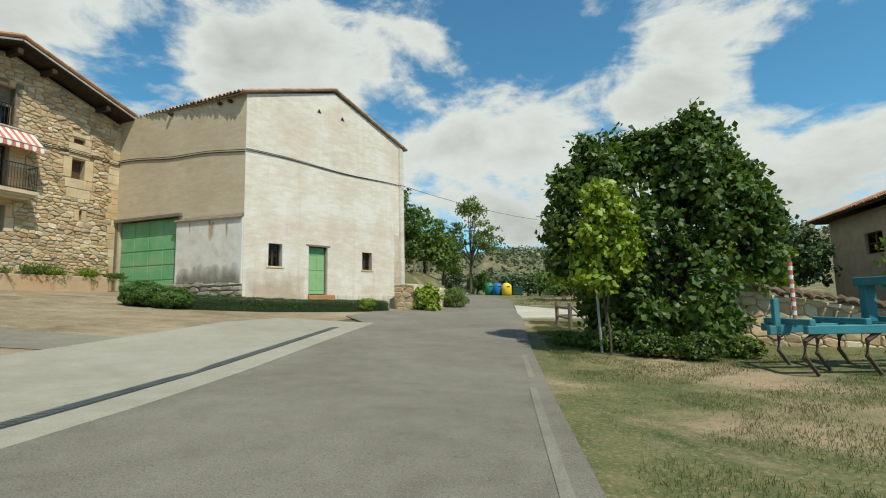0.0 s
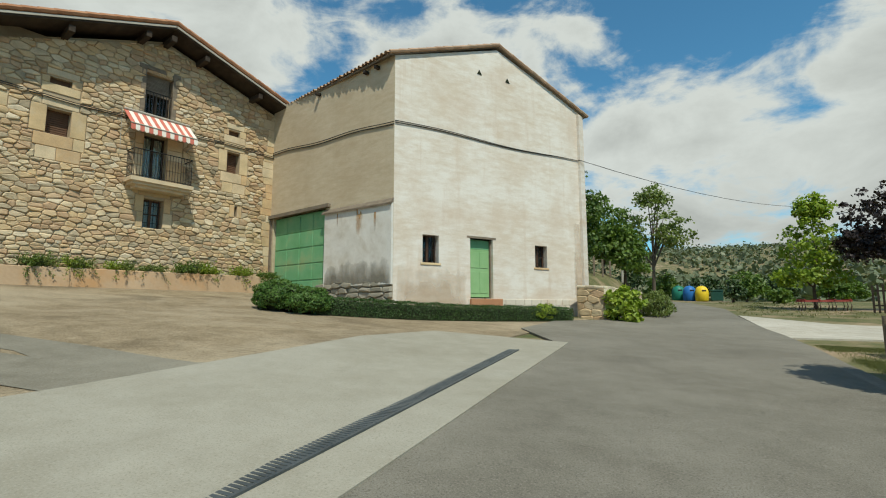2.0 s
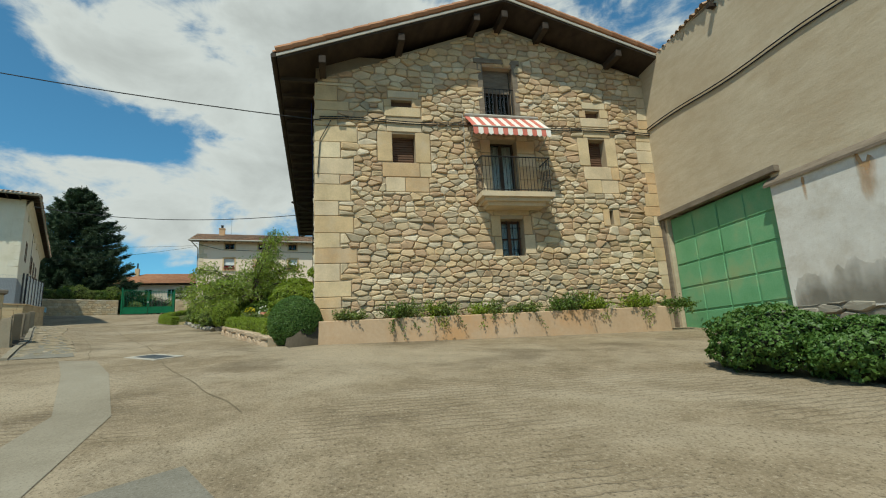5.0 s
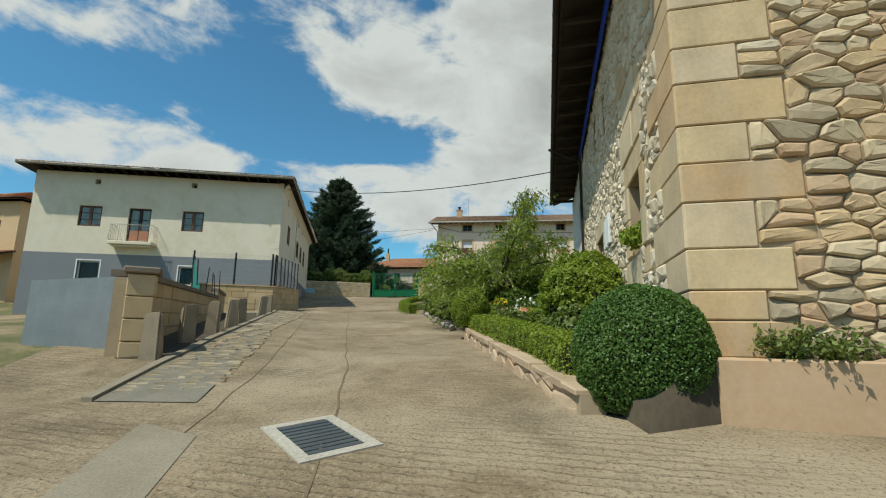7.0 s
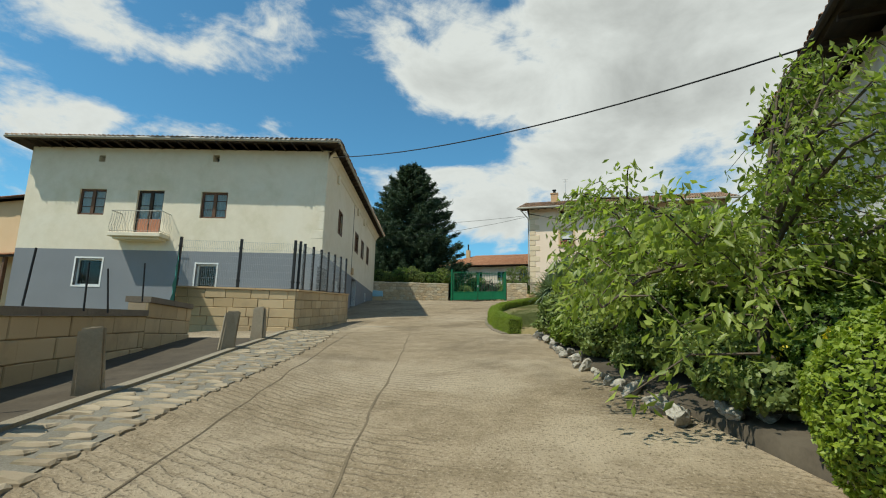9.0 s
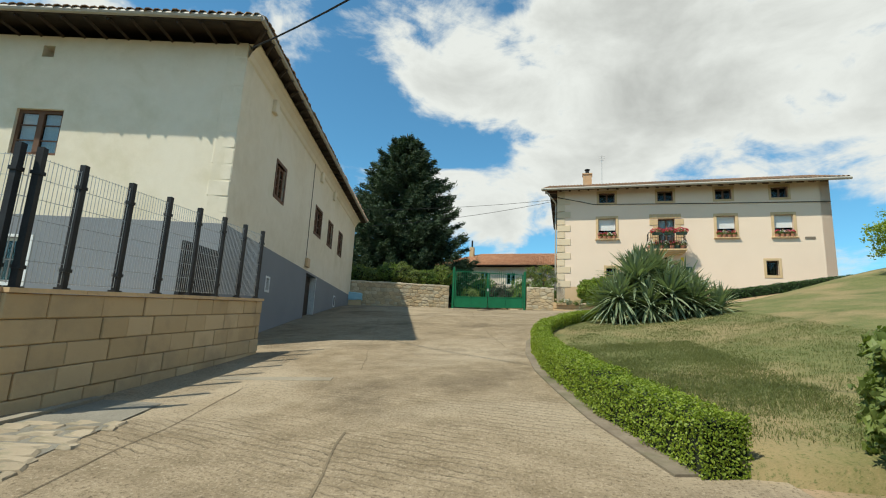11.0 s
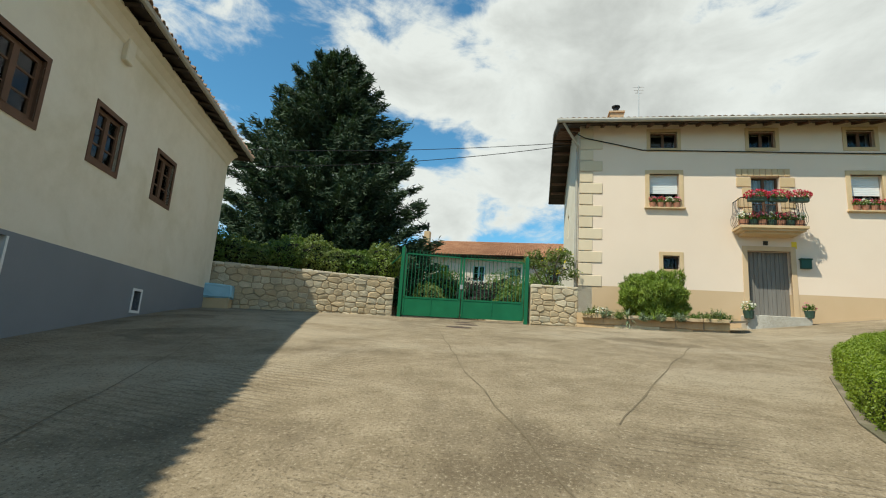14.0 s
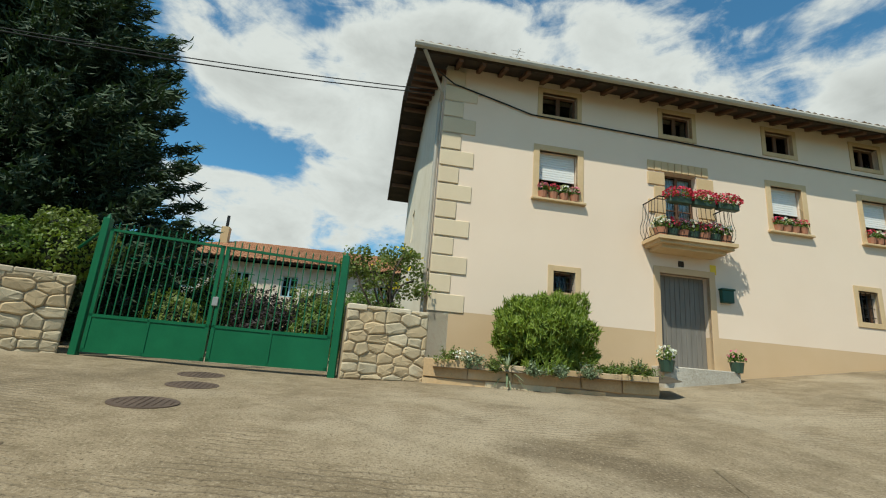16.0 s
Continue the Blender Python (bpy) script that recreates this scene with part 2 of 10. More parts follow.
def plaster_material(name, body, wash, patch, drip=0.25, much=0.0):
    """Old lime plaster: wiped whitewash in uneven level streaks over the body, bare patches, faint runs and grain."""
    mat = bpy.data.materials.new(name)
    mat.use_nodes = True
    nt = mat.node_tree
    N, link = nt.nodes.new, nt.links.new
    b = nt.nodes["Principled BSDF"]
    b.inputs["Roughness"].default_value, b.inputs["Specular IOR Level"].default_value = 0.93, 0.2
    co = N("ShaderNodeTexCoord")

    def tex(s, d, r, stretch=(1, 1, 1)):
        mp, n = N("ShaderNodeMapping"), N("ShaderNodeTexNoise")
        mp.inputs["Scale"].default_value = stretch
        link(co.outputs["Object"], mp.inputs[0])
        link(mp.outputs[0], n.inputs["Vector"])
        for k, v in (("Scale", s), ("Detail", d), ("Roughness", r)):
            n.inputs[k].default_value = v
        return n.outputs["Fac"]

    def span(v, a, c, lo=0.0, hi=1.0):
        n = N("ShaderNodeMapRange")
        for k, q in (("From Min", a), ("From Max", c), ("To Min", lo), ("To Max", hi)):
            n.inputs[k].default_value = q
        link(v, n.inputs["Value"])
        return n.outputs[0]

    def mix(f, a, c, mode="MIX"):
        n = N("ShaderNodeMixRGB")
        n.blend_type = mode
        for k, v in enumerate((f, a, c)):
            if isinstance(v, (int, float)):
                n.inputs[k].default_value = v
            elif isinstance(v, tuple):
                n.inputs[k].default_value = (*v, 1)
            else:
                link(v, n.inputs[k])
        return n.outputs[0]

    streak, broad, grain = tex(2.3, 10.0, 0.72, (0.6, 0.6, 2.2)), tex(0.42, 4.0, 0.55, (0.8, 0.8, 1.3)), tex(22.0, 4.0, 0.7)
    wiped = N("ShaderNodeMath")
    wiped.operation = "ADD"
    link(streak, wiped.inputs[0])
    link(span(broad, 0.3, 0.7, -0.13 + much, 0.13 + much), wiped.inputs[1])
    col = mix(span(wiped.outputs[0], 0.34, 0.62), body, wash)
    col = mix(span(tex(0.6, 7.0, 0.6, (0.8, 0.8, 1.2)), 0.5, 0.7, 0, 0.8), col, patch)
    col = mix(span(tex(1.0, 5.0, 0.6, (3.2, 3.2, 0.3)), 0.56, 0.72, 0, drip), col, patch)
    col = mix(1.0, col, span(grain, 0.3, 0.7, 0.93, 1.04), "MULTIPLY")
    link(col, b.inputs["Base Color"])
    bp = N("ShaderNodeBump")
    bp.inputs["Strength"].default_value, bp.inputs["Distance"].default_value = 0.5, 0.02
    link(mix(0.3, wiped.outputs[0], grain), bp.inputs["Height"])
    link(bp.outputs[0], b.inputs["Normal"])
    return mat


M = {}
STONE_COLOURS = [(0.51, 0.38, 0.23), (0.58, 0.46, 0.30), (0.43, 0.30, 0.175), (0.63, 0.52, 0.37), (0.47, 0.315, 0.19), (0.54, 0.425, 0.285), (0.40, 0.32, 0.215), (0.57, 0.41, 0.235), (0.50, 0.345, 0.21), (0.55, 0.40, 0.24)]
BLOCK_COLOURS = [(0.60, 0.455, 0.27), (0.55, 0.395, 0.22), (0.63, 0.51, 0.335), (0.58, 0.40, 0.22), (0.61, 0.475, 0.31), (0.54, 0.365, 0.20)]
M["asphalt"] = paving_material("worn asphalt", (0.148, 0.132, 0.104), (0.20, 0.181, 0.146), (0.105, 0.092, 0.072), (0.255, 0.232, 0.19), speck=70, bump=0.9, patch=0.45, coarse=1.6)
M["apron"] = paving_material("light concrete", (0.262, 0.238, 0.186), (0.318, 0.292, 0.235), (0.20, 0.177, 0.13), (0.36, 0.335, 0.28), speck=60, bump=0.25, patch=0.4)
M["lane"] = paving_material("brushed brown concrete", (0.20, 0.15, 0.09), (0.32, 0.248, 0.16), (0.10, 0.072, 0.042), (0.40, 0.325, 0.225), 0.3, 0.13, 34, bump=1.5, patch=0.65, angle=0.25, coarse=1.1)
M["patch"] = paving_material("grey concrete patch", (0.165, 0.147, 0.112), (0.22, 0.198, 0.155), (0.12, 0.105, 0.078), (0.27, 0.245, 0.195), speck=50, bump=0.5)
M["gravel"] = paving_material("pale gravel", (0.36, 0.32, 0.26), (0.47, 0.43, 0.36), (0.26, 0.225, 0.17), (0.55, 0.51, 0.44), speck=35, bump=0.8)
M["earth"] = paving_material("dry grass and bare earth", (0.075, 0.088, 0.03), (0.16, 0.14, 0.062), (0.045, 0.068, 0.018), (0.33, 0.235, 0.15), speck=22, bump=1.0, patch=0.95)
M["lawn"] = paving_material("mown lawn", (0.10, 0.115, 0.035), (0.165, 0.16, 0.06), (0.07, 0.092, 0.025), (0.27, 0.20, 0.10), speck=30, bump=1.0, patch=0.85)
M["soil_pale"] = material("crumbled earth and concrete", (0.13, 0.10, 0.07), (0.27, 0.22, 0.16), 3.0, 0.97, 0.9, 18, (0.08, 0.09, 0.035), 0.9, 0.6)
M["soil"] = material("garden soil", (0.045, 0.035, 0.024), (0.10, 0.08, 0.055), 2.0, 0.97, 0.6, 20)
M["white_plaster"] = plaster_material("weathered white plaster", (0.60, 0.505, 0.405), (0.715, 0.66, 0.595), (0.565, 0.445, 0.34), 0.5)
M["beige_plaster"] = plaster_material("weathered beige plaster", (0.475, 0.375, 0.255), (0.56, 0.465, 0.335), (0.43, 0.33, 0.215), 0.3, -0.04)
M["bare_plaster"] = plaster_material("bare pinkish plaster", (0.52, 0.40, 0.29), (0.62, 0.50, 0.38), (0.45, 0.33, 0.22), 0.3)
M["grey_plaster"] = paving_material("stained grey-white plaster", (0.60, 0.555, 0.495), (0.70, 0.665, 0.61), (0.43, 0.355, 0.26), (0.70, 0.68, 0.64), 0.0, 0.5, 16, 0.92, 0.4, 0.5, coarse=0.25, size=1.6)
M["cream"] = paving_material("pale cream render", (0.70, 0.62, 0.475), (0.77, 0.69, 0.545), (0.59, 0.52, 0.35), (0.79, 0.725, 0.60), 0.0, 0.5, 30, 0.9, 0.2, 0.55, coarse=0.15)
M["grey_band"] = material("blue-grey painted render", (0.20, 0.21, 0.225), (0.235, 0.245, 0.26), 0.6, 0.85, 0.1, 30)
M["ochre_stone"] = material("ochre painted stone trim", (0.52, 0.36, 0.19), (0.63, 0.46, 0.275), 1.6, 0.9, 0.3, 25)
M["quoin_stone"] = material("pale dressed corner stone", (0.60, 0.475, 0.32), (0.70, 0.57, 0.40), 1.6, 0.9, 0.3, 25, per="object", spread=0.5)
M["peach"] = material("peach render", (0.74, 0.58, 0.445), (0.80, 0.64, 0.50), 0.4, 0.9, 0.1, 40)
M["peach_base"] = material("ochre render plinth", (0.55, 0.38, 0.22), (0.62, 0.44, 0.27), 0.6, 0.9, 0.1, 40)
M["sandstone"] = material("dressed sandstone", (0.44, 0.335, 0.20), (0.62, 0.50, 0.34), 1.6, 0.9, 0.35, 25, (0.50, 0.42, 0.32), 0.9, 0.5, "object", 0.45, palette=BLOCK_COLOURS)
M["pale_stone"] = material("pale limewashed stone", (0.50, 0.44, 0.36), (0.68, 0.62, 0.53), 2.0, 0.93, 0.6, 25, (0.50, 0.33, 0.22), 1.2, 0.5, "object", 0.5)
M["rubble"] = material("rubble stone", (0.31, 0.19, 0.095), (0.66, 0.535, 0.365), 2.5, 0.93, 0.9, 25, (0.50, 0.41, 0.29), 1.1, 0.35, "island", 0.75, palette=STONE_COLOURS)
M["rubble_piece"] = material("rubble stone piece", (0.31, 0.19, 0.095), (0.66, 0.535, 0.365), 2.5, 0.93, 0.9, 25, (0.50, 0.41, 0.29), 1.1, 0.35, "object", 0.75, palette=STONE_COLOURS)
M["mortar"] = material("sandy mortar", (0.31, 0.235, 0.15), (0.45, 0.35, 0.235), 2.0, 0.96, 0.6, 30)
M["greystone"] = material("pale rough field stone", (0.46, 0.375, 0.26), (0.76, 0.66, 0.50), 2.0, 0.93, 0.6, 25, (0.36, 0.28, 0.19), 1.2, 0.35, "island", 0.6)
M["footing"] = material("grey lichened footing stone", (0.20, 0.18, 0.14), (0.40, 0.36, 0.29), 2.0, 0.93, 0.6, 25, (0.13, 0.115, 0.085), 1.2, 0.5, "island", 0.6)
M["plinth"] = material("orange stained concrete", (0.40, 0.265, 0.155), (0.54, 0.39, 0.26), 0.7, 0.93, 0.4, 12, (0.50, 0.25, 0.09), 0.5, 0.6)
M["block"] = material("sandstone block", (0.44, 0.315, 0.17), (0.58, 0.435, 0.26), 1.2, 0.92, 0.3, 30, (0.26, 0.20, 0.13), 0.8, 0.55, "object", 0.7)
M["yard_block"] = material("pale squared yard stone", (0.44, 0.34, 0.21), (0.62, 0.50, 0.33), 2.0, 0.93, 0.8, 22, (0.34, 0.27, 0.19), 1.5, 0.4, "object", 0.6, palette=[(0.52, 0.41, 0.26), (0.57, 0.47, 0.32), (0.47, 0.36, 0.22), (0.54, 0.41, 0.25), (0.50, 0.42, 0.29)])
M["verge_stone"] = material("worn verge stone", (0.22, 0.168, 0.105), (0.42, 0.34, 0.235), 3.0, 0.95, 0.7, 25, (0.11, 0.115, 0.055), 1.3, 0.6, "object", 0.6)
M["strip"] = paving_material("smooth olive concrete", (0.225, 0.19, 0.135), (0.28, 0.24, 0.175), (0.17, 0.14, 0.095), (0.32, 0.28, 0.21), speck=50, bump=0.4)
M["garden_block"] = material("stained ochre stone", (0.36, 0.25, 0.155), (0.52, 0.40, 0.28), 1.2, 0.93, 0.5, 20, (0.42, 0.22, 0.10), 0.8, 0.45, "object", 0.45)
M["garden_cap"] = material("stained ochre top stone", (0.34, 0.24, 0.15), (0.50, 0.38, 0.26), 2.0, 0.93, 0.6, 20, (0.20, 0.15, 0.10), 1.5, 0.5, "island", 0.45)
M["joint_dirt"] = material("dirt in a worn joint", (0.11, 0.082, 0.05), (0.21, 0.162, 0.10), 3.0, 0.97, 0.5, 25)
M["damp"] = material("damp stained plaster", (0.10, 0.088, 0.062), (0.25, 0.225, 0.175), 2.2, 0.95, 0.4, 20)
M["rust_streak"] = material("rust streaked plaster", (0.46, 0.22, 0.06), (0.56, 0.35, 0.15), 3.0, 0.93, 0.2, 20, stretch=(3, 3, 0.5))


def soft_edges(mat, foot, sides, scale):
    """Let a stain thin out unevenly: at its top (foot 1) or its bottom (foot 0), and at its sides."""
    nt = mat.node_tree
    link = nt.links.new
    shader = nt.nodes["Principled BSDF"]
    end = [n for n in nt.nodes if n.type == "OUTPUT_MATERIAL"][0]
    co = nt.nodes.new("ShaderNodeTexCoord")
    sep = nt.nodes.new("ShaderNodeSeparateXYZ")
    link(co.outputs["Generated"], sep.inputs[0])
    grain = nt.nodes.new("ShaderNodeTexNoise")
    grain.inputs["Scale"].default_value, grain.inputs["Detail"].default_value = scale, 6
    mp = nt.nodes.new("ShaderNodeMapping")
    mp.inputs["Scale"].default_value = (1, 1, 0.4)
    link(co.outputs["Object"], mp.inputs[0])
    link(mp.outputs[0], grain.inputs["Vector"])

    def calc(op, a, b, clamp=False):
        n = nt.nodes.new("ShaderNodeMath")
        n.operation, n.use_clamp = op, clamp
        for k, v in enumerate((a, b)):
            if isinstance(v, (int, float)):
                n.inputs[k].default_value = v
            else:
                link(v, n.inputs[k])
        return n.outputs[0]

    depth = calc("SUBTRACT", 1.0, sep.outputs["Z"]) if foot else sep.outputs["Z"]
    across = calc("MULTIPLY", calc("MULTIPLY", sep.outputs["X"], calc("SUBTRACT", 1.0, sep.outputs["X"])), 4.0)
    body = calc("MULTIPLY", depth, calc("POWER", across, sides, True))
    fac = calc("MULTIPLY", calc("ADD", calc("MULTIPLY", body, 1.3), calc("MULTIPLY", calc("SUBTRACT", grain.outputs["Fac"], 0.62), 1.5)), 1.25, True)
    fac = calc("MULTIPLY", fac, 0.62)
    clear = nt.nodes.new("ShaderNodeBsdfTransparent")
    mix = nt.nodes.new("ShaderNodeMixShader")
    link(fac, mix.inputs[0])
    link(clear.outputs[0], mix.inputs[1])
    link(shader.outputs[0], mix.inputs[2])
    link(mix.outputs[0], end.inputs["Surface"])


soft_edges(M["damp"], 1, 0.15, 3.0)
soft_edges(M["rust_streak"], 0, 0.8, 5.0)
soft_edges(M["bare_plaster"], 1, 0.3, 1.6)
M["coping"] = material("dark stained coping", (0.13, 0.105, 0.08), (0.24, 0.195, 0.145), 1.5, 0.93, 0.4, 25)
M["bollard"] = material("grey weathered granite", (0.25, 0.20, 0.135), (0.39, 0.325, 0.235), 3.0, 0.93, 0.7, 30, (0.13, 0.12, 0.07), 1.5, 0.6)
M["tile"] = material("weathered clay roof tile", (0.30, 0.18, 0.11), (0.54, 0.36, 0.245), 1.2, 0.93, 0.4, 20, (0.30, 0.27, 0.20), 0.8, 0.6, "island", 0.55)
M["tile_orange"] = material("orange clay roof tile", (0.30, 0.13, 0.065), (0.46, 0.24, 0.13), 1.2, 0.9, 0.3, 20, None, per="island", spread=0.5)
M["dark_wood"] = material("dark stained timber", (0.022, 0.015, 0.011), (0.06, 0.042, 0.028), 2.0, 0.8, 0.4, 30, stretch=(1, 1, 6))
M["brown_wood"] = material("brown window timber", (0.10, 0.05, 0.027), (0.16, 0.085, 0.05), 3.0, 0.7, 0.3, 30)
M["grey_wood"] = material("grey weathered door boards", (0.155, 0.14, 0.12), (0.215, 0.195, 0.17), 2.0, 0.8, 0.3, 30, stretch=(6, 6, 0.6))
M["old_wood"] = material("old grey-brown timber", (0.13, 0.10, 0.07), (0.25, 0.20, 0.15), 3.0, 0.9, 0.5, 30, stretch=(1, 1, 4))
M["green_paint"] = material("faded green painted steel", (0.10, 0.29, 0.12), (0.22, 0.45, 0.25), 0.9, 0.6, 0.25, 30, (0.27, 0.34, 0.16), 0.9, 0.8)
M["green_door"] = material("pale green painted timber", (0.20, 0.37, 0.16), (0.28, 0.45, 0.22), 2.0, 0.7, 0.2, 30)
M["gate_green"] = material("glossy green gate paint", (0.005, 0.095, 0.04), (0.009, 0.13, 0.056), 2.0, 0.42, 0.05, 30)
M["iron"] = material("black wrought iron", (0.012, 0.012, 0.013), (0.03, 0.03, 0.03), 5.0, 0.55, 0.1, 40, metal=0.3)
M["galv"] = material("galvanised grey metal", (0.30, 0.31, 0.31), (0.40, 0.41, 0.41), 2.0, 0.5, 0.1, 30, metal=0.5)
M["gutter"] = material("grey gutter metal", (0.34, 0.31, 0.26), (0.44, 0.41, 0.35), 2.0, 0.6, 0.05, 30)
M["steel"] = material("dark steel grating", (0.07, 0.08, 0.085), (0.13, 0.145, 0.15), 2.0, 0.55, 0.1, 40, metal=0.5)
M["cable"] = material("black cable", (0.012, 0.012, 0.012), (0.022, 0.022, 0.022), 5.0, 0.7, 0, 30)
M["membrane"] = material("blue roofing membrane", (0.01, 0.04, 0.32), (0.015, 0.06, 0.42), 2.0, 0.6, 0.1, 30)
M["shade_net"] = material("teal shade netting", (0.02, 0.16, 0.14), (0.035, 0.22, 0.19), 4.0, 0.8, 0.1, 30)
M["glass"] = glass_material()
M["curtain"] = material("white curtain cloth", (0.70, 0.69, 0.66), (0.82, 0.81, 0.78), 4.0, 0.9, 0.3, 30, stretch=(6, 6, 0.5))
M["shutter"] = material("white roller shutter", (0.70, 0.69, 0.66), (0.76, 0.75, 0.72), 3.0, 0.6, 0.05, 30)
M["white_paint"] = material("white painted trim", (0.70, 0.70, 0.68), (0.78, 0.78, 0.76), 2.0, 0.7, 0.05, 30)
M["pot"] = material("dark plastic pot", (0.03, 0.06, 0.04), (0.06, 0.10, 0.07), 3.0, 0.5, 0, 30)
M["clay_pot"] = material("clay flower pot", (0.35, 0.15, 0.085), (0.45, 0.20, 0.12), 3.0, 0.8, 0.1, 30)
M["bark"] = material("brown bark", (0.06, 0.045, 0.032), (0.14, 0.11, 0.08), 4.0, 0.95, 0.8, 20, stretch=(1, 1, 0.25), bump_dist=0.03)
# near-black colour that paints the shade inside hedges, bushes, windows and vents
M["painted_shade"] = material("dark shade inside shrubs and openings", (0.012, 0.016, 0.007), (0.03, 0.035, 0.016), 4.0, 0.97, 0.5, 20)
M["blue_paint"] = material("blue farm machine paint", (0.04, 0.18, 0.23), (0.06, 0.25, 0.30), 3.0, 0.45, 0.1, 30, (0.10, 0.09, 0.06), 1.5, 0.5)
M["yellow"] = material("yellow plastic", (0.72, 0.48, 0.02), (0.80, 0.56, 0.04), 2.0, 0.5, 0, 30)
M["blue"] = material("blue plastic", (0.02, 0.12, 0.36), (0.03, 0.16, 0.44), 2.0, 0.5, 0, 30)
M["green_plastic"] = material("green plastic", (0.02, 0.16, 0.11), (0.03, 0.22, 0.15), 2.0, 0.5, 0, 30)
M["dark_green_plastic"] = material("dark green plastic", (0.015, 0.06, 0.045), (0.025, 0.085, 0.06), 2.0, 0.5, 0, 30)
M["rust"] = material("rusty dark steel", (0.06, 0.04, 0.03), (0.13, 0.09, 0.065), 3.0, 0.8, 0.4, 30)
M["awn_red"] = material("red awning stripe", (0.50, 0.13, 0.09), (0.58, 0.18, 0.13), 3.0, 0.85, 0, 30)
M["awn_white"] = material("cream awning stripe", (0.72, 0.66, 0.58), (0.78, 0.72, 0.64), 3.0, 0.85, 0, 30)
M["lightblue"] = material("pale blue tarpaulin", (0.28, 0.50, 0.60), (0.36, 0.58, 0.68), 2.0, 0.5, 0.1, 30)
M["l_dark"] = leaf_material("dark broad leaves", (0.022, 0.052, 0.010), (0.13, 0.19, 0.035))
M["l_yellow"] = leaf_material("yellow-green leaves", (0.07, 0.12, 0.014), (0.20, 0.25, 0.03))
M["l_gold"] = leaf_material("young yellow-green leaves", (0.12, 0.19, 0.018), (0.32, 0.38, 0.045))
M["l_mid"] = leaf_material("mid green leaves", (0.045, 0.09, 0.014), (0.16, 0.225, 0.04))
M["l_olive"] = leaf_material("light olive leaves", (0.075, 0.11, 0.025), (0.22, 0.26, 0.07))
M["l_hedge"] = leaf_material("box hedge leaves", (0.022, 0.055, 0.012), (0.065, 0.115, 0.025), 0.15)
M["l_bright"] = leaf_material("bright hedge leaves", (0.095, 0.15, 0.014), (0.29, 0.345, 0.036), 0.25)
M["l_green_box"] = leaf_material("green box leaves", (0.032, 0.085, 0.014), (0.125, 0.205, 0.04), 0.2)
M["l_fir"] = leaf_material("blue-green needles", (0.009, 0.025, 0.012), (0.066, 0.104, 0.048), 0.1, rough=0.7, scale=0.9)
M["l_purple"] = leaf_material("dark purple leaves", (0.018, 0.012, 0.012), (0.05, 0.032, 0.03), 0.12)
M["l_cherry"] = leaf_material("long cherry leaves", (0.08, 0.125, 0.024), (0.37, 0.42, 0.105), 0.42, rough=0.42)
M["l_yucca"] = leaf_material("grey-green sword leaves", (0.075, 0.115, 0.055), (0.30, 0.35, 0.21), 0.15)
M["l_far"] = leaf_material("far tree leaves", (0.022, 0.05, 0.016), (0.075, 0.11, 0.035), 0.15, scale=0.15)
# paler and greyer than l_far: distance haze put into the leaf colour
M["l_haze"] = leaf_material("far hillside scrub with haze painted in", (0.075, 0.095, 0.05), (0.15, 0.165, 0.085), 0.1, scale=0.05)
M["l_grass"] = leaf_material("dry grass blades", (0.085, 0.11, 0.028), (0.26, 0.25, 0.10), 0.2)
M["l_oleander"] = leaf_material("bright narrow oleander leaves", (0.085, 0.14, 0.018), (0.29, 0.36, 0.06), 0.25)
M["l_lawn"] = leaf_material("mown lawn blades", (0.095, 0.12, 0.032), (0.22, 0.225, 0.08), 0.2)
M["l_red"] = leaf_material("red blossom", (0.35, 0.01, 0.03), (0.70, 0.06, 0.12), 0.2)
M["l_white"] = leaf_material("white blossom", (0.6, 0.58, 0.5), (0.85, 0.83, 0.78), 0.2)
M["l_yel"] = leaf_material("yellow blossom", (0.6, 0.45, 0.02), (0.8, 0.65, 0.05), 0.2)
M["l_pink"] = leaf_material("pink blossom", (0.45, 0.08, 0.16), (0.7, 0.25, 0.3), 0.2)


# ---- building helpers ----
RND = random.Random(7)
RNG = np.random.default_rng(11)
BASE = {}


def thing(name, m, label, category, group="", kind=""):
    """An Empty at the thing's base; its parts are given in its own axes, with heights in world metres."""
    ob = new(name)
    ob.matrix_world = m
    BASE[ob] = m.translation.z
    ob.empty_display_size = 0.2
    return tagged(ob, label, category, group, kind)


def part(name, bm, mat, parent=None, label="", m=None, smooth=False, raw=False):
    """Links a bmesh as one mesh object under a thing or a part."""
    me = bpy.data.meshes.new(name)
    top = parent
    drop = BASE.get(parent, 0.0) if parent and not raw and m is None else 0.0
    if drop:
        bmesh.ops.translate(bm, verts=bm.verts, vec=(0, 0, -drop))
    bmesh.ops.recalc_face_normals(bm, faces=bm.faces)
    bm.to_mesh(me)
    bm.free()
    if smooth:
        me.shade_smooth()
    me.materials.append(M[mat] if isinstance(mat, str) else mat)
    ob = new(name, me)
    if parent:
        ob.parent = parent
    if m is not None:
        ob.matrix_basis = Matrix.Translation((0, 0, -BASE.get(parent, 0.0))) @ m if parent in BASE else m
    if label:
        ob["label"] = label
    return ob


def box(bm, x0, x1, y0, y1, z0, z1):
    v = [bm.verts.new(p) for p in ((x0, y0, z0), (x1, y0, z0), (x1, y1, z0), (x0, y1, z0), (x0, y0, z1), (x1, y0, z1), (x1, y1, z1), (x0, y1, z1))]
    for f in ((0, 3, 2, 1), (4, 5, 6, 7), (0, 1, 5, 4), (1, 2, 6, 5), (2, 3, 7, 6), (3, 0, 4, 7)):
        bm.faces.new([v[i] for i in f])
    return v


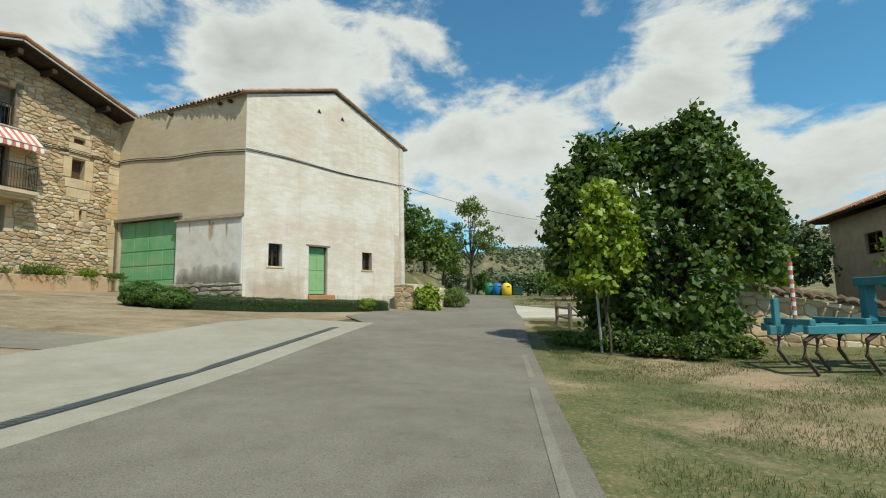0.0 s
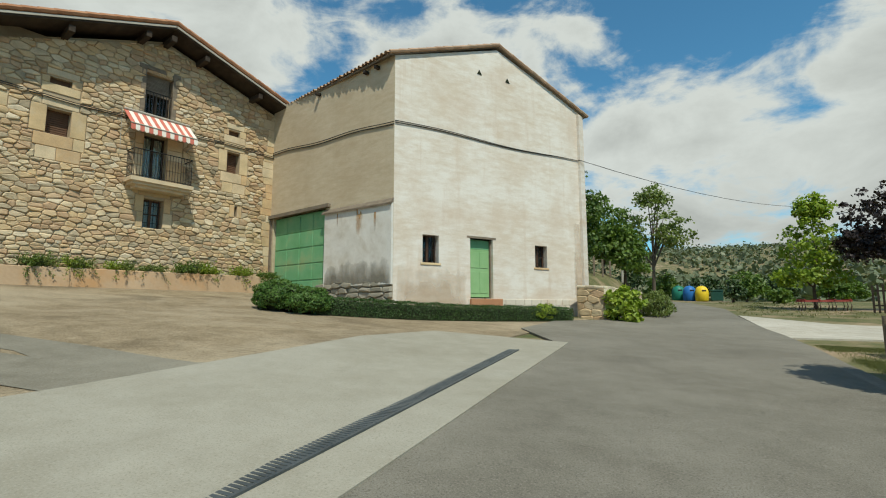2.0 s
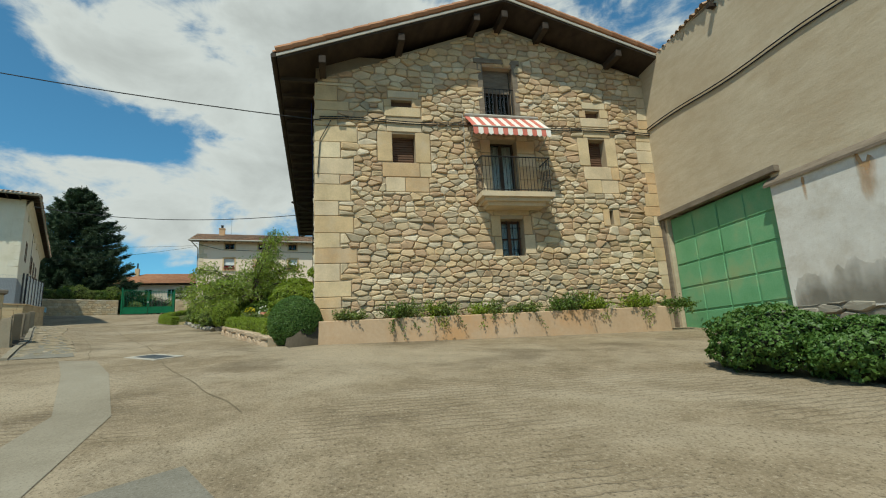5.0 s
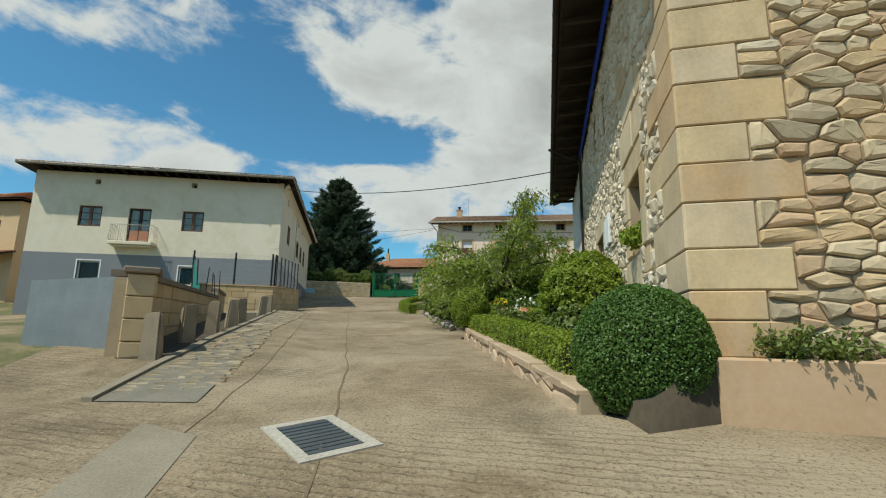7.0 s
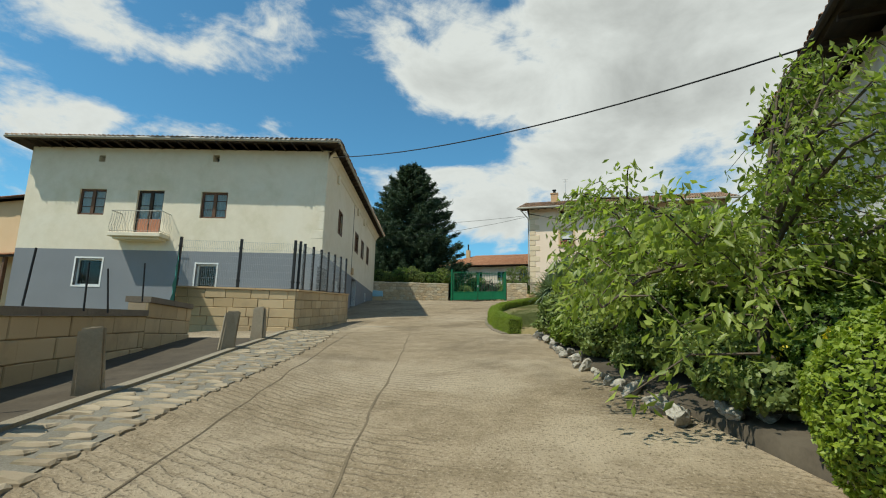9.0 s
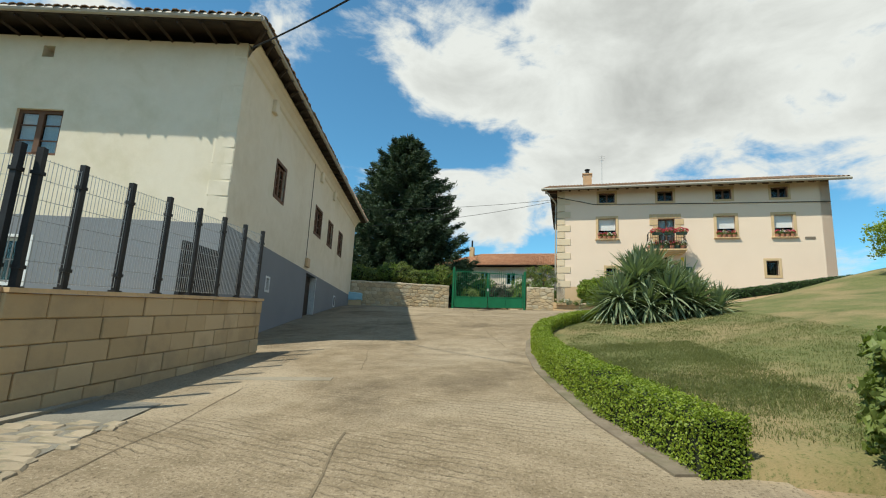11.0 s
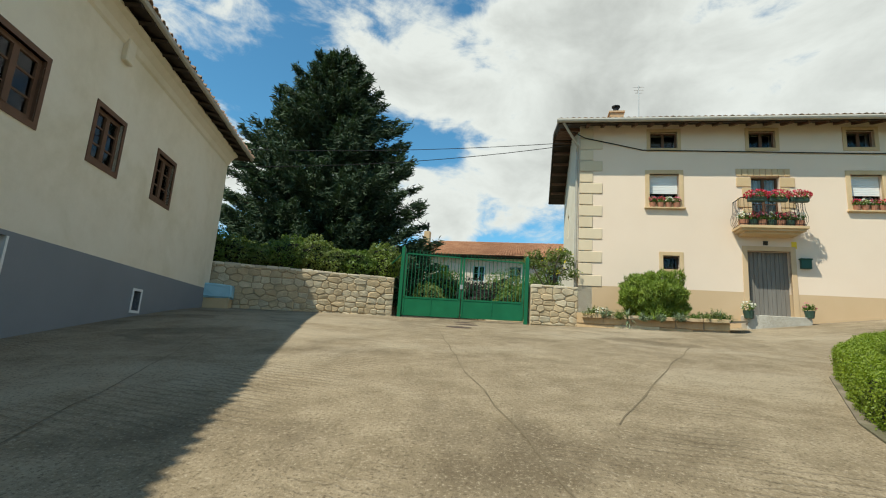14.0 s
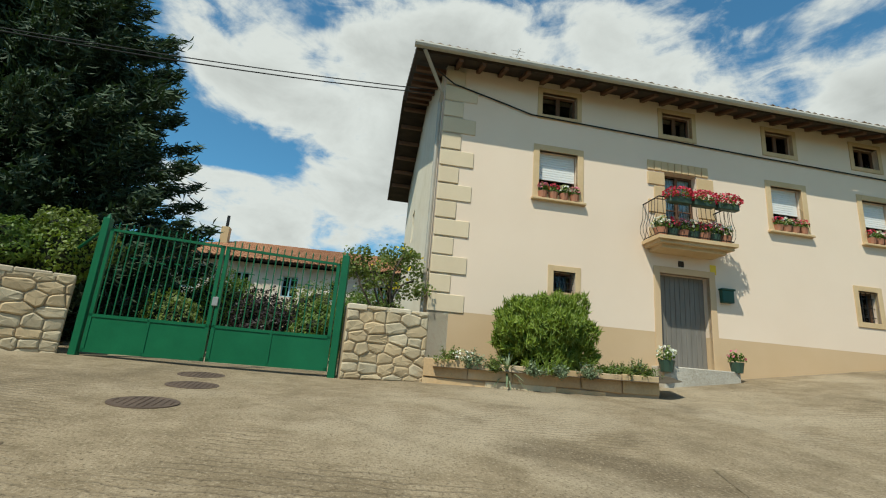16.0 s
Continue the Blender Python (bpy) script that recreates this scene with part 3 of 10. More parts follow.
def boxes(*bs, bevel=0.0):
    bm = bmesh.new()
    for b in bs:
        box(bm, *b)
    if bevel:
        bmesh.ops.bevel(bm, geom=bm.edges[:], offset=bevel, segments=1, affect="EDGES")
    return bm


def tube(bm, pts, r, seg=6, r_end=None):
    """A round bar along a line of points."""
    pts = [Vector(p) for p in pts]
    rings = []
    for i, p in enumerate(pts):
        d = (pts[min(i + 1, len(pts) - 1)] - pts[max(i - 1, 0)]).normalized()
        a = d.cross(Vector((0, 0, 1)))
        a = a.normalized() if a.length > 0.05 else Vector((1, 0, 0))
        b = d.cross(a).normalized()
        k = i / max(1, len(pts) - 1)
        rr = r if r_end is None else r + (r_end - r) * k
        rings.append([bm.verts.new(p + (a * math.cos(q) + b * math.sin(q)) * rr) for q in (2 * math.pi * j / seg for j in range(seg))])
    for A, B in zip(rings, rings[1:]):
        for j in range(seg):
            bm.faces.new((A[j], A[(j + 1) % seg], B[(j + 1) % seg], B[j]))
    bm.faces.new(rings[0][::-1])
    bm.faces.new(rings[-1])
    return bm


def wall(L, z0, tops, holes, t, x_start=0.0):
    """A wall from x_start to L along x, its outer face at y = 0, with real openings. tops: (x, z) of its upper edge."""
    bm = bmesh.new()
    xs = sorted({x_start, L, *[x for x, _ in tops if x_start < x < L], *[h[0] for h in holes], *[h[1] for h in holes]})
    zs = sorted({z0, *[h[2] for h in holes], *[h[3] for h in holes]})
    tx, tz = [p[0] for p in tops], [p[1] for p in tops]
    top = lambda x: float(np.interp(x, tx, tz))
    hole = lambda x, z: any(h[0] - 1e-6 < x < h[1] + 1e-6 and h[2] - 1e-6 < z < h[3] + 1e-6 for h in holes)
    cells = {}
    for i in range(len(xs) - 1):
        for j in range(len(zs)):
            zt = (zs[j + 1], zs[j + 1]) if j + 1 < len(zs) else (top(xs[i]), top(xs[i + 1]))
            cells[i, j] = (zs[j], zt, hole((xs[i] + xs[i + 1]) / 2, (zs[j] + min(zt)) / 2))
    quad = lambda *p: bm.faces.new([bm.verts.new(q) for q in p])
    for (i, j), (zb, (za, zc), h) in cells.items():
        if h:
            continue
        a, b = xs[i], xs[i + 1]
        quad((a, 0, zb), (b, 0, zb), (b, 0, zc), (a, 0, za))
        quad((b, t, zb), (a, t, zb), (a, t, za), (b, t, zc))
        gone = lambda k: k not in cells or cells[k][2]
        if gone((i - 1, j)):
            quad((a, 0, zb), (a, 0, za), (a, t, za), (a, t, zb))
        if gone((i + 1, j)):
            quad((b, 0, zb), (b, t, zb), (b, t, zc), (b, 0, zc))
        if gone((i, j - 1)):
            quad((a, 0, zb), (a, t, zb), (b, t, zb), (b, 0, zb))
        if gone((i, j + 1)):
            quad((a, 0, za), (b, 0, zc), (b, t, zc), (a, t, za))
    bmesh.ops.remove_doubles(bm, verts=bm.verts, dist=1e-4)
    return bm


def along(a, b, z):
    """The frame of a facade: x from its left end a to its right end b as seen from outside, y inwards, base at height z."""
    d = Vector((b[0] - a[0], b[1] - a[1], 0))
    return Matrix.Translation((a[0], a[1], z)) @ Matrix.Rotation(math.atan2(d.y, d.x), 4, "Z")


def rel(a, b, parent):
    """A frame like along(), but relative to a thing whose heights are in world metres."""
    return Matrix.Translation((0, 0, BASE[parent])) @ parent.matrix_world.inverted() @ along(a, b, 0)


def leaves(name, pos, size, mat, parent=None, normal=None, aspect=0.6, label="", up=0.3, jitter=1.0, drop=True, along_dir=None):
    """Many small leaves, each a folded pair of triangles, as one mesh."""
    pos = np.asarray(pos, float)
    n = len(pos)
    size = np.broadcast_to(np.asarray(size, float), (n,)) * RNG.uniform(0.7, 1.3, n)
    d = RNG.normal(size=(n, 3)) * jitter
    if normal is not None:
        d = d + np.asarray(normal)
    d[:, 2] += up
    nrm = d / np.linalg.norm(d, axis=1, keepdims=True)
    a = RNG.normal(size=(n, 3)) if along_dir is None else np.asarray(along_dir) + RNG.normal(size=(n, 3)) * 0.25
    a -= nrm * (a * nrm).sum(1, keepdims=True)
    a /= np.linalg.norm(a, axis=1, keepdims=True) + 1e-9
    b = np.cross(nrm, a)
    L, W = size[:, None], (size * aspect)[:, None]
    v = np.stack([pos - a * L * 0.5, pos + b * W * 0.5 - nrm * L * 0.10, pos + a * L * 0.5, pos - b * W * 0.5 - nrm * L * 0.10], 1)
    if parent in BASE and drop:
        v[:, :, 2] -= BASE[parent]
    me = bpy.data.meshes.new(name)
    me.vertices.add(4 * n)
    me.vertices.foreach_set("co", v.reshape(-1).astype(np.float32))
    base = np.arange(n)[:, None] * 4
    tri = (base + np.array([[0, 1, 2, 0, 2, 3]])).reshape(-1)
    me.loops.add(len(tri))
    me.loops.foreach_set("vertex_index", tri.astype(np.int32))
    me.polygons.add(2 * n)
    me.polygons.foreach_set("loop_start", (np.arange(2 * n) * 3).astype(np.int32))
    me.update(calc_edges=True)
    me.materials.append(M[mat])
    ob = new(name, me)
    if parent:
        ob.parent = parent
    if label:
        ob["label"] = label
    return ob


# ---- ground ----
GX = (-140, -100, -63.5, -58.5, -53.1, -49.5, -45.5, -43.4, -39.2, -34.6, -28, -22.9, -18.4, -15.4, -11, -7, -4, -1.5, 1.2, 6, 30, 100)
GZ = (9.5, 8.6, 6.58, 6.12, 5.53, 5.1, 4.5, 4.22, 3.8, 3.38, 2.68, 2.18, 1.74, 1.39, 0.85, 0.38, 0.05, -0.17, -0.38, -0.55, -0.7, -0.7)
EY, EZ = (-60, 3, 9, 17, 27, 40, 56, 90, 140, 300), (-0.5, 0, 0.1, 0.42, 0.75, 1.3, 1.95, 2.9, 5, 8)
CX, CY = (-60, -53, -45, -34, -23, -15, -7, -2, 1.2), (5, 6.1, 5, 7, 9.5, 10.8, 11, 9, 3)


def ease(a, b, x):
    k = min(1.0, max(0.0, (x - a) / (b - a)))
    return k * k * (3 - 2 * k)


def ground(x, y):
    """The height of the ground: the main road climbs gently to the north, the lane to the west."""
    yc = np.interp(x, CX, CY)
    d, w, k = y - yc, ease(-20, -9, x), ease(-48, -60, x)
    z = np.interp(x, GX, GZ) + w * (np.interp(y, EY, EZ) - np.interp(yc, EY, EZ))
    dd = max(-40, min(30, d))
    steep = 0.03 * min(dd, 8) + 0.14 * max(0, dd - 8)
    z += (1 - w) * ((1 - k) * 0.02 * dd + (k * steep if d > 0 else 0.0))
    # the lane lifts towards the wall with the bollards
    z += 0.29 * ease(-0.8, -3.9, d) * ease(-18, -23, x) * (1 - ease(-33, -38, x))
    r = math.hypot(x, y)
    if y > 70:
        z += 60 * ease(110, 520, y) * (0.8 + 0.35 * noise.noise(Vector((x * 0.004, y * 0.004, 1.0)))) - 3 * ease(70, 110, y)
    if r > 150:
        z += 6 * ease(150, 600, r) * noise.noise(Vector((x * 0.006, y * 0.006, 4.0)))
    return float(z)


def build_ground():
    xs = [-2600, -1600, -1000, -600, -400, -280, -200, -150, -120, -100] + [float(v) for v in np.arange(-90, 31, 1.0)] + [36, 44, 55, 70, 90, 120, 160, 220, 300, 420, 600, 1000, 1600, 2600]
    ys = [-2600, -1600, -900, -500, -300, -180, -110, -70, -50, -38, -30] + [float(v) for v in np.arange(-24, 71, 1.0)] + [76, 84, 94, 106, 120, 136, 155, 178, 205, 235, 270, 310, 360, 420, 490, 580, 700, 900, 1300, 2600]
    bm = bmesh.new()
    g = [[bm.verts.new((x, y, ground(x, y))) for y in ys] for x in xs]
    for i in range(len(xs) - 1):
        for j in range(len(ys) - 1):
            bm.faces.new((g[i][j], g[i + 1][j], g[i + 1][j + 1], g[i][j + 1]))
    tagged(part("ground", bm, "earth", smooth=True), "dry grass and bare earth, hills in the distance", "ground", kind="structure")


def resample(pts, step):
    pts = [Vector((p[0], p[1])) for p in pts]
    out = []
    for a, b in zip(pts, pts[1:]):
        n = max(1, int((b - a).length / step))
        out += [a.lerp(b, i / n) for i in range(n)]
    return out + [pts[-1]]


def ribbon(name, left, right, mat, lift, label, category, across=8, step=1.0, thick=0.0):
    """A paved strip between two edge lines with matching stations, lying on the ground."""
    L, R = [], []
    for i in range(len(left) - 1):
        a, b, c, d = (Vector(v) for v in (left[i], left[i + 1], right[i], right[i + 1]))
        n = max(1, int(max((b - a).length, (d - c).length) / step))
        L += [a.lerp(b, k / n) for k in range(n)]
        R += [c.lerp(d, k / n) for k in range(n)]
    L.append(Vector(left[-1])), R.append(Vector(right[-1]))
    bm = bmesh.new()
    rows = []
    for a, b in zip(L, R):
        rows.append([bm.verts.new((p.x, p.y, ground(p.x, p.y) + lift)) for p in (a.lerp(b, k / across) for k in range(across + 1))])
    for A, B in zip(rows, rows[1:]):
        for k in range(across):
            bm.faces.new((A[k], A[k + 1], B[k + 1], B[k]))
    if thick:
        edge = [e for e in bm.edges if len(e.link_faces) == 1]
        ext = bmesh.ops.extrude_edge_only(bm, edges=edge)
        bmesh.ops.translate(bm, verts=[v for v in ext["geom"] if isinstance(v, bmesh.types.BMVert)], vec=(0, 0, -thick))
    return tagged(part(name, bm, mat), label, category, kind="structure")


build_ground()
ribbon("lane", [(-5.8, -14), (-10, -6), (-16, 0), (-20.5, 4.5), (-26, 2.6), (-33, 0.8), (-41, -1.2), (-50, -3.4), (-60, -5.4), (-72, -7)],
       [(-3.6, 26.8), (-9.2, 24.5), (-16, 23.5), (-18.2, 13.4), (-26, 11.2), (-33, 9.6), (-41, 8.2), (-52, 15), (-62, 34), (-66, 46)], "lane", 0.03,
       "brushed brown concrete village lane", "lane", across=26, step=0.8, thick=0.12)
ribbon("road", [(-2.3, -40), (-2.3, 7), (-2.68, 12.9), (-2.9, 17.9), (-4.4, 20.3), (-4.3, 24.3), (-3.1, 26.6), (-2, 34), (-1.2, 42), (-2.6, 50), (-8, 60), (-20, 70)],
       [(2.5, -40), (2.2, 7), (2.15, 13), (2.2, 18), (2.3, 20.3), (2.3, 24.3), (2.2, 26.6), (2.1, 34), (2.2, 42), (0.6, 51), (-5, 63), (-18, 75)], "asphalt", 0.06,
       "worn grey asphalt road with a pale edge line", "road", across=8, thick=0.1)
ribbon("apron", [(-6.2, -20), (-6.0, 10), (-6.2, 15.2), (-5.6, 17.3), (-4.2, 17.75)], [(-2.0, -20), (-2.2, 7), (-2.45, 12.8), (-2.6, 17.2), (-2.65, 17.95)], "apron", 0.075,
       "pale smooth concrete apron beside the road", "pavement", across=6, thick=0.1)
ribbon("gravel_track", [(2.2, 35), (5, 31), (10, 30), (26, 33)], [(2.2, 23.5), (5, 24.5), (10, 25.5), (26, 27)], "gravel", 0.05, "pale gravel track beside the road", "track", thick=0.1)


# ---- roofs, windows, railings ----
def tile_slope(parent, e0, e1, r1, r0, mat="tile", gap=0.22, tile=0.42, name="roof", label="clay barrel tile roof", under="dark_wood", thick=0.12, detail=True):
    """One roof slope between its eave e0-e1 and its ridge r0-r1: a slab with rows of barrel tiles laid on it."""
    e0, e1, r0, r1 = (Vector(p) for p in (e0, e1, r0, r1))
    n = (e1 - e0).cross(r0 - e0).normalized()
    if n.z < 0:
        n = -n
    bm = bmesh.new()
    q = [bm.verts.new(p) for p in (e0, e1, r1, r0)] + [bm.verts.new(p - n * thick) for p in (e0, e1, r1, r0)]
    for f in ((0, 1, 2, 3), (7, 6, 5, 4), (0, 4, 5, 1), (1, 5, 6, 2), (2, 6, 7, 3), (3, 7, 4, 0)):
        bm.faces.new([q[i] for i in f])
    slab = part(name, bm, under, parent, label)
    bm = bmesh.new()
    count = max(2, int((e1 - e0).length / gap))
    for i in range(count):
        k = (i + 0.5) / count
        a, b = e0.lerp(e1, k), r0.lerp(r1, k)
        d = (b - a).normalized()
        side = d.cross(n).normalized()
        m = max(1, int((b - a).length / tile)) if detail else 1
        seg = 4
        for j in range(m):
            p, s = a.lerp(b, j / m), a.lerp(b, (j + 1.12) / m if j + 1 < m else 1.0)
            if j == 0:
                p = p - d * RND.uniform(0.02, 0.09)
            w0, w1, lift = gap * 0.52, gap * 0.40, RND.uniform(0.0, 0.012)
            rows = []
            for c, w, up in ((p, w0, 0.035), (s, w1, 0.012)):
                rows.append([bm.verts.new(c + side * w * math.cos(t) + n * (w * 0.75 * math.sin(t) + up + lift)) for t in (math.pi * u / seg for u in range(seg + 1))])
            for u in range(seg):
                bm.faces.new((rows[0][u], rows[0][u + 1], rows[1][u + 1], rows[1][u]))
            inner = [bm.verts.new(v.co - n * 0.02) for v in rows[0]]
            for u in range(seg):
                bm.faces.new((rows[0][u], inner[u], inner[u + 1], rows[0][u + 1]))
    # tiles sit on their slab
    ob = part("tiles", bm, mat, parent)
    ob["kind"] = "stuff"
    return slab


def window(parent, x0, x1, z0, z1, depth=0.18, frame="brown_wood", m=None, leaves_n=2, bars=2, w=0.055, back="curtain", grille=0, glass=True, name="window", sill="", sill_out=0.06, label=""):
    """A casement window in an opening: frame, stiles and bars, panes, curtain behind, optional iron grille and sill."""
    L, d = x1 - x0, depth
    bm = boxes((x0, x0 + w, d, d + 0.07, z0, z1), (x1 - w, x1, d, d + 0.07, z0, z1), (x0 + w, x1 - w, d, d + 0.07, z0, z0 + w), (x0 + w, x1 - w, d, d + 0.07, z1 - w, z1))
    for i in range(1, leaves_n):
        c = x0 + L * i / leaves_n
        box(bm, c - w * 0.8, c + w * 0.8, d - 0.012, d + 0.06, z0 + w, z1 - w)
    for i in range(bars):
        c = z0 + (z1 - z0) * (i + 1) / (bars + 1)
        for j in range(leaves_n):
            a, b = x0 + L * j / leaves_n + w, x0 + L * (j + 1) / leaves_n - w
            box(bm, a, b, d + 0.01, d + 0.045, c - 0.014, c + 0.014)
    ob = part(name, bm, frame, parent, label, m)
    if glass:
        sub("pane", boxes((x0 + w * 0.7, x1 - w * 0.7, d + 0.03, d + 0.036, z0 + w * 0.7, z1 - w * 0.7)), "glass", ob, parent, m)
    if back:
        bmc = bmesh.new()
        n = 14
        for j in range(leaves_n):
            a, b = x0 + L * j / leaves_n + w * 0.6, x0 + L * (j + 1) / leaves_n - w * 0.6
            pts = [(a + (b - a) * i / n, d + 0.10 + 0.02 * math.sin(i * 2.1)) for i in range(n + 1)]
            lo = [bmc.verts.new((p[0], p[1], z0 + 0.02)) for p in pts]
            hi = [bmc.verts.new((p[0], p[1], z1 - 0.02)) for p in pts]
            for i in range(n):
                bmc.faces.new((lo[i], lo[i + 1], hi[i + 1], hi[i]))
        sub("curtain", bmc, back, ob, parent, m)
    if grille:
        bmg = bmesh.new()
        for i in range(grille):
            c = x0 + L * (i + 0.5) / grille
            tube(bmg, [(c, d - 0.08, z0), (c, d - 0.08, z1)], 0.011, 5)
        for k in (0.2, 0.5, 0.8):
            c = z0 + (z1 - z0) * k
            tube(bmg, [(x0, d - 0.08, c), (x1, d - 0.08, c)], 0.010, 5)
        sub("grille", bmg, "iron", ob, parent, m, "black iron grille")
    if sill:
        sub("window_sill", boxes((x0 - 0.08, x1 + 0.08, -sill_out, d + 0.02, z0 - 0.08, z0), bevel=0.008), sill, ob, parent, m)
    return ob


def boxes_tilted(x0, x1, a, b, t):
    """A beam between x0 and x1 whose foot runs from a to b, given as (y, z), and is t high."""
    bm = bmesh.new()
    v = [bm.verts.new((x, y, z + q)) for q in (0, t) for x, (y, z) in ((x0, a), (x1, a), (x1, b), (x0, b))]
    for f in ((0, 3, 2, 1), (4, 5, 6, 7), (0, 1, 5, 4), (1, 2, 6, 5), (2, 3, 7, 6), (3, 0, 4, 7)):
        bm.faces.new([v[i] for i in f])
    return bm


def bargeboard(y0, y1, a, b, t):
    """A board between y0 and y1 whose foot runs from a to b, given as (x, z), and is t high."""
    bm = boxes_tilted(y0, y1, a, b, t)
    for v in bm.verts:
        v.co.x, v.co.y = v.co.y, v.co.x
    return bm


def sub(name, bm, mat, ob, parent, m, label=""):
    """A sub-part given in the same axes as the part ob of the thing parent."""
    if m is None:
        bmesh.ops.translate(bm, verts=bm.verts, vec=(0, 0, -BASE.get(parent, 0.0)))
    return part(name, bm, mat, ob, label, raw=True)


def railing(parent, x0, x1, out, z0, z1, n, m=None, mat="iron", belly=0.0, label="wrought iron balcony railing"):
    """A balcony railing round three sides: top and bottom rails and single balusters."""
    bm, bars = bmesh.new(), []
    path = [(x0, 0), (x0, -out), (x1, -out), (x1, 0)]
    for z, r in ((z1, 0.018), (z0 + 0.06, 0.012)):
        tube(bm, [(x, y, z) for x, y in path], r, 6)
    total = 2 * out + (x1 - x0)
    for i in range(n + 1):
        s = total * i / n
        if s < out:
            p, q = (x0, -s), (-1, 0)
        elif s < out + x1 - x0:
            p, q = (x0 + s - out, -out), (0, -1)
        else:
            p, q = (x1, -out + (s - out - (x1 - x0))), (1, 0)
        pts = [(p[0] + q[0] * belly * k, p[1] + q[1] * belly * k, z0 + (z1 - z0) * t) for t, k in ((0, 0), (0.2, 0.9), (0.35, 1.0), (0.6, 0.2), (1, 0))] if belly else [(*p, z0), (*p, z1)]
        bars.append(tube(bmesh.new(), pts, 0.008, 4))
    rail = part("railing", bm, mat, parent, label, m)
    for b in bars:
        sub("baluster", b, mat, rail, parent, m)
    return rail


def cable(pts, sag, r=0.014, label="thin black overhead cable between the houses", n=14):
    bm = bmesh.new()
    for a, b in zip(pts, pts[1:]):
        a, b = Vector(a), Vector(b)
        tube(bm, [a.lerp(b, k / n) - Vector((0, 0, sag * 4 * (k / n) * (1 - k / n))) for k in range(n + 1)], r, 5)
    return tagged(part("cable", bm, "cable"), label, "cable", "village cables")


def blocks_on(parent, rects, mat, proud=0.03, deep=0.1, m=None, name="block", bevel=0.012, label=""):
    """Dressed blocks set in a wall face, one object each; rects: (x0, x1, z0, z1)."""
    for x0, x1, z0, z1 in rects:
        bm = boxes((x0 + 0.006, x1 - 0.006, -proud - RND.uniform(0, 0.012), deep, z0 + 0.006, z1 - 0.006), bevel=bevel)
        part(name, bm, mat, parent, label, m)


def clip(poly, nx, nz, d):
    """The part of a convex outline where nx * x + nz * z <= d."""
    out = []
    for i, (x1, z1) in enumerate(poly):
        x0, z0 = poly[i - 1]
        a, b = nx * x0 + nz * z0 - d, nx * x1 + nz * z1 - d
        if (a < 0) != (b < 0):
            u = a / (a - b)
            out.append((x0 + (x1 - x0) * u, z0 + (z1 - z0) * u))
        if b < 0:
            out.append((x1, z1))
    return out


def rubble_layout(L, z0, tops, skip, rnd, h=(0.13, 0.26), w=(0.18, 0.5), wave=0.3, start=0.0):
    """Outlines of fitted rubble on a face, round the openings in skip: cells about points strewn in rough courses."""
    seeds, z, high = [], z0 - 0.1, max(p[1] for p in tops)
    while z < high + h[1]:
        hh = rnd.uniform(*h)
        x = start - rnd.uniform(0, w[1])
        while x < L + w[1]:
            ww = rnd.uniform(*w) * (0.55 + 0.75 * hh / h[1])
            p = (x + ww / 2, z + hh / 2 + rnd.uniform(-wave, wave) * hh)
            if not any(q[0] - 0.02 < p[0] < q[1] + 0.02 and q[2] - 0.02 < p[1] < q[3] + 0.02 for q in skip):
                seeds.append(p)
            x += ww
        z += hh
    flat = 0.8 * (sum(h) / sum(w)) + 0.2
    pts = np.array(seeds) * (flat, 1.0)
    reach = 1.2 * (h[1] + w[1] * flat)
    out = []
    for i, (x, z) in enumerate(seeds):
        if not (start - 0.1 < x < L + 0.1):
            continue
        dist = ((pts - pts[i]) ** 2).sum(1)
        cx, cz = pts[i]
        cell = [(cx - reach, cz - reach), (cx + reach, cz - reach), (cx + reach, cz + reach), (cx - reach, cz + reach)]
        for j in np.argsort(dist)[1:15]:
            nx, nz = pts[j] - pts[i]
            cell = clip(cell, nx, nz, (nx * (pts[j][0] + cx) + nz * (pts[j][1] + cz)) / 2)
        cell = [(a / flat, b) for a, b in cell]
        for nx, nz, d in ((-1, 0, -start), (1, 0, L), (0, -1, -z0)):
            cell = clip(cell, nx, nz, d)
        for (xa, za), (xb, zb) in zip(tops, tops[1:]):
            k = (zb - za) / (xb - xa)
            cell = clip(cell, -k, 1, za - k * xa)
        for q in skip:
            if len(cell) < 3:
                break
            if min(p[0] for p in cell) < q[1] and max(p[0] for p in cell) > q[0] and min(p[1] for p in cell) < q[3] and max(p[1] for p in cell) > q[2]:
                gap, side = max((q[0] - x, 0), (x - q[1], 1), (q[2] - z, 2), (z - q[3], 3))
                cell = clip(cell, *((1, 0, q[0]), (-1, 0, -q[1]), (0, 1, q[2]), (0, -1, -q[3]))[side])
        if len(cell) < 3:
            continue
        wide, tall = max(p[0] for p in cell) - min(p[0] for p in cell), max(p[1] for p in cell) - min(p[1] for p in cell)
        if wide < 0.06 or tall < 0.05:
            continue
        # wear the corners off
        worn = []
        for k, (xb, zb) in enumerate(cell):
            (xa, za), (xc, zc) = cell[k - 1], cell[(k + 1) % len(cell)]
            u = rnd.uniform(0.05, 0.17)
            if math.hypot(xb - xa, zb - za) > 0.05 and math.hypot(xb - xc, zb - zc) > 0.05:
                worn += [(xb + (xa - xb) * u, zb + (za - zb) * u), (xb + (xc - xb) * u, zb + (zc - zb) * u)]
            else:
                worn.append((xb, zb))
        out.append(worn)
    return out


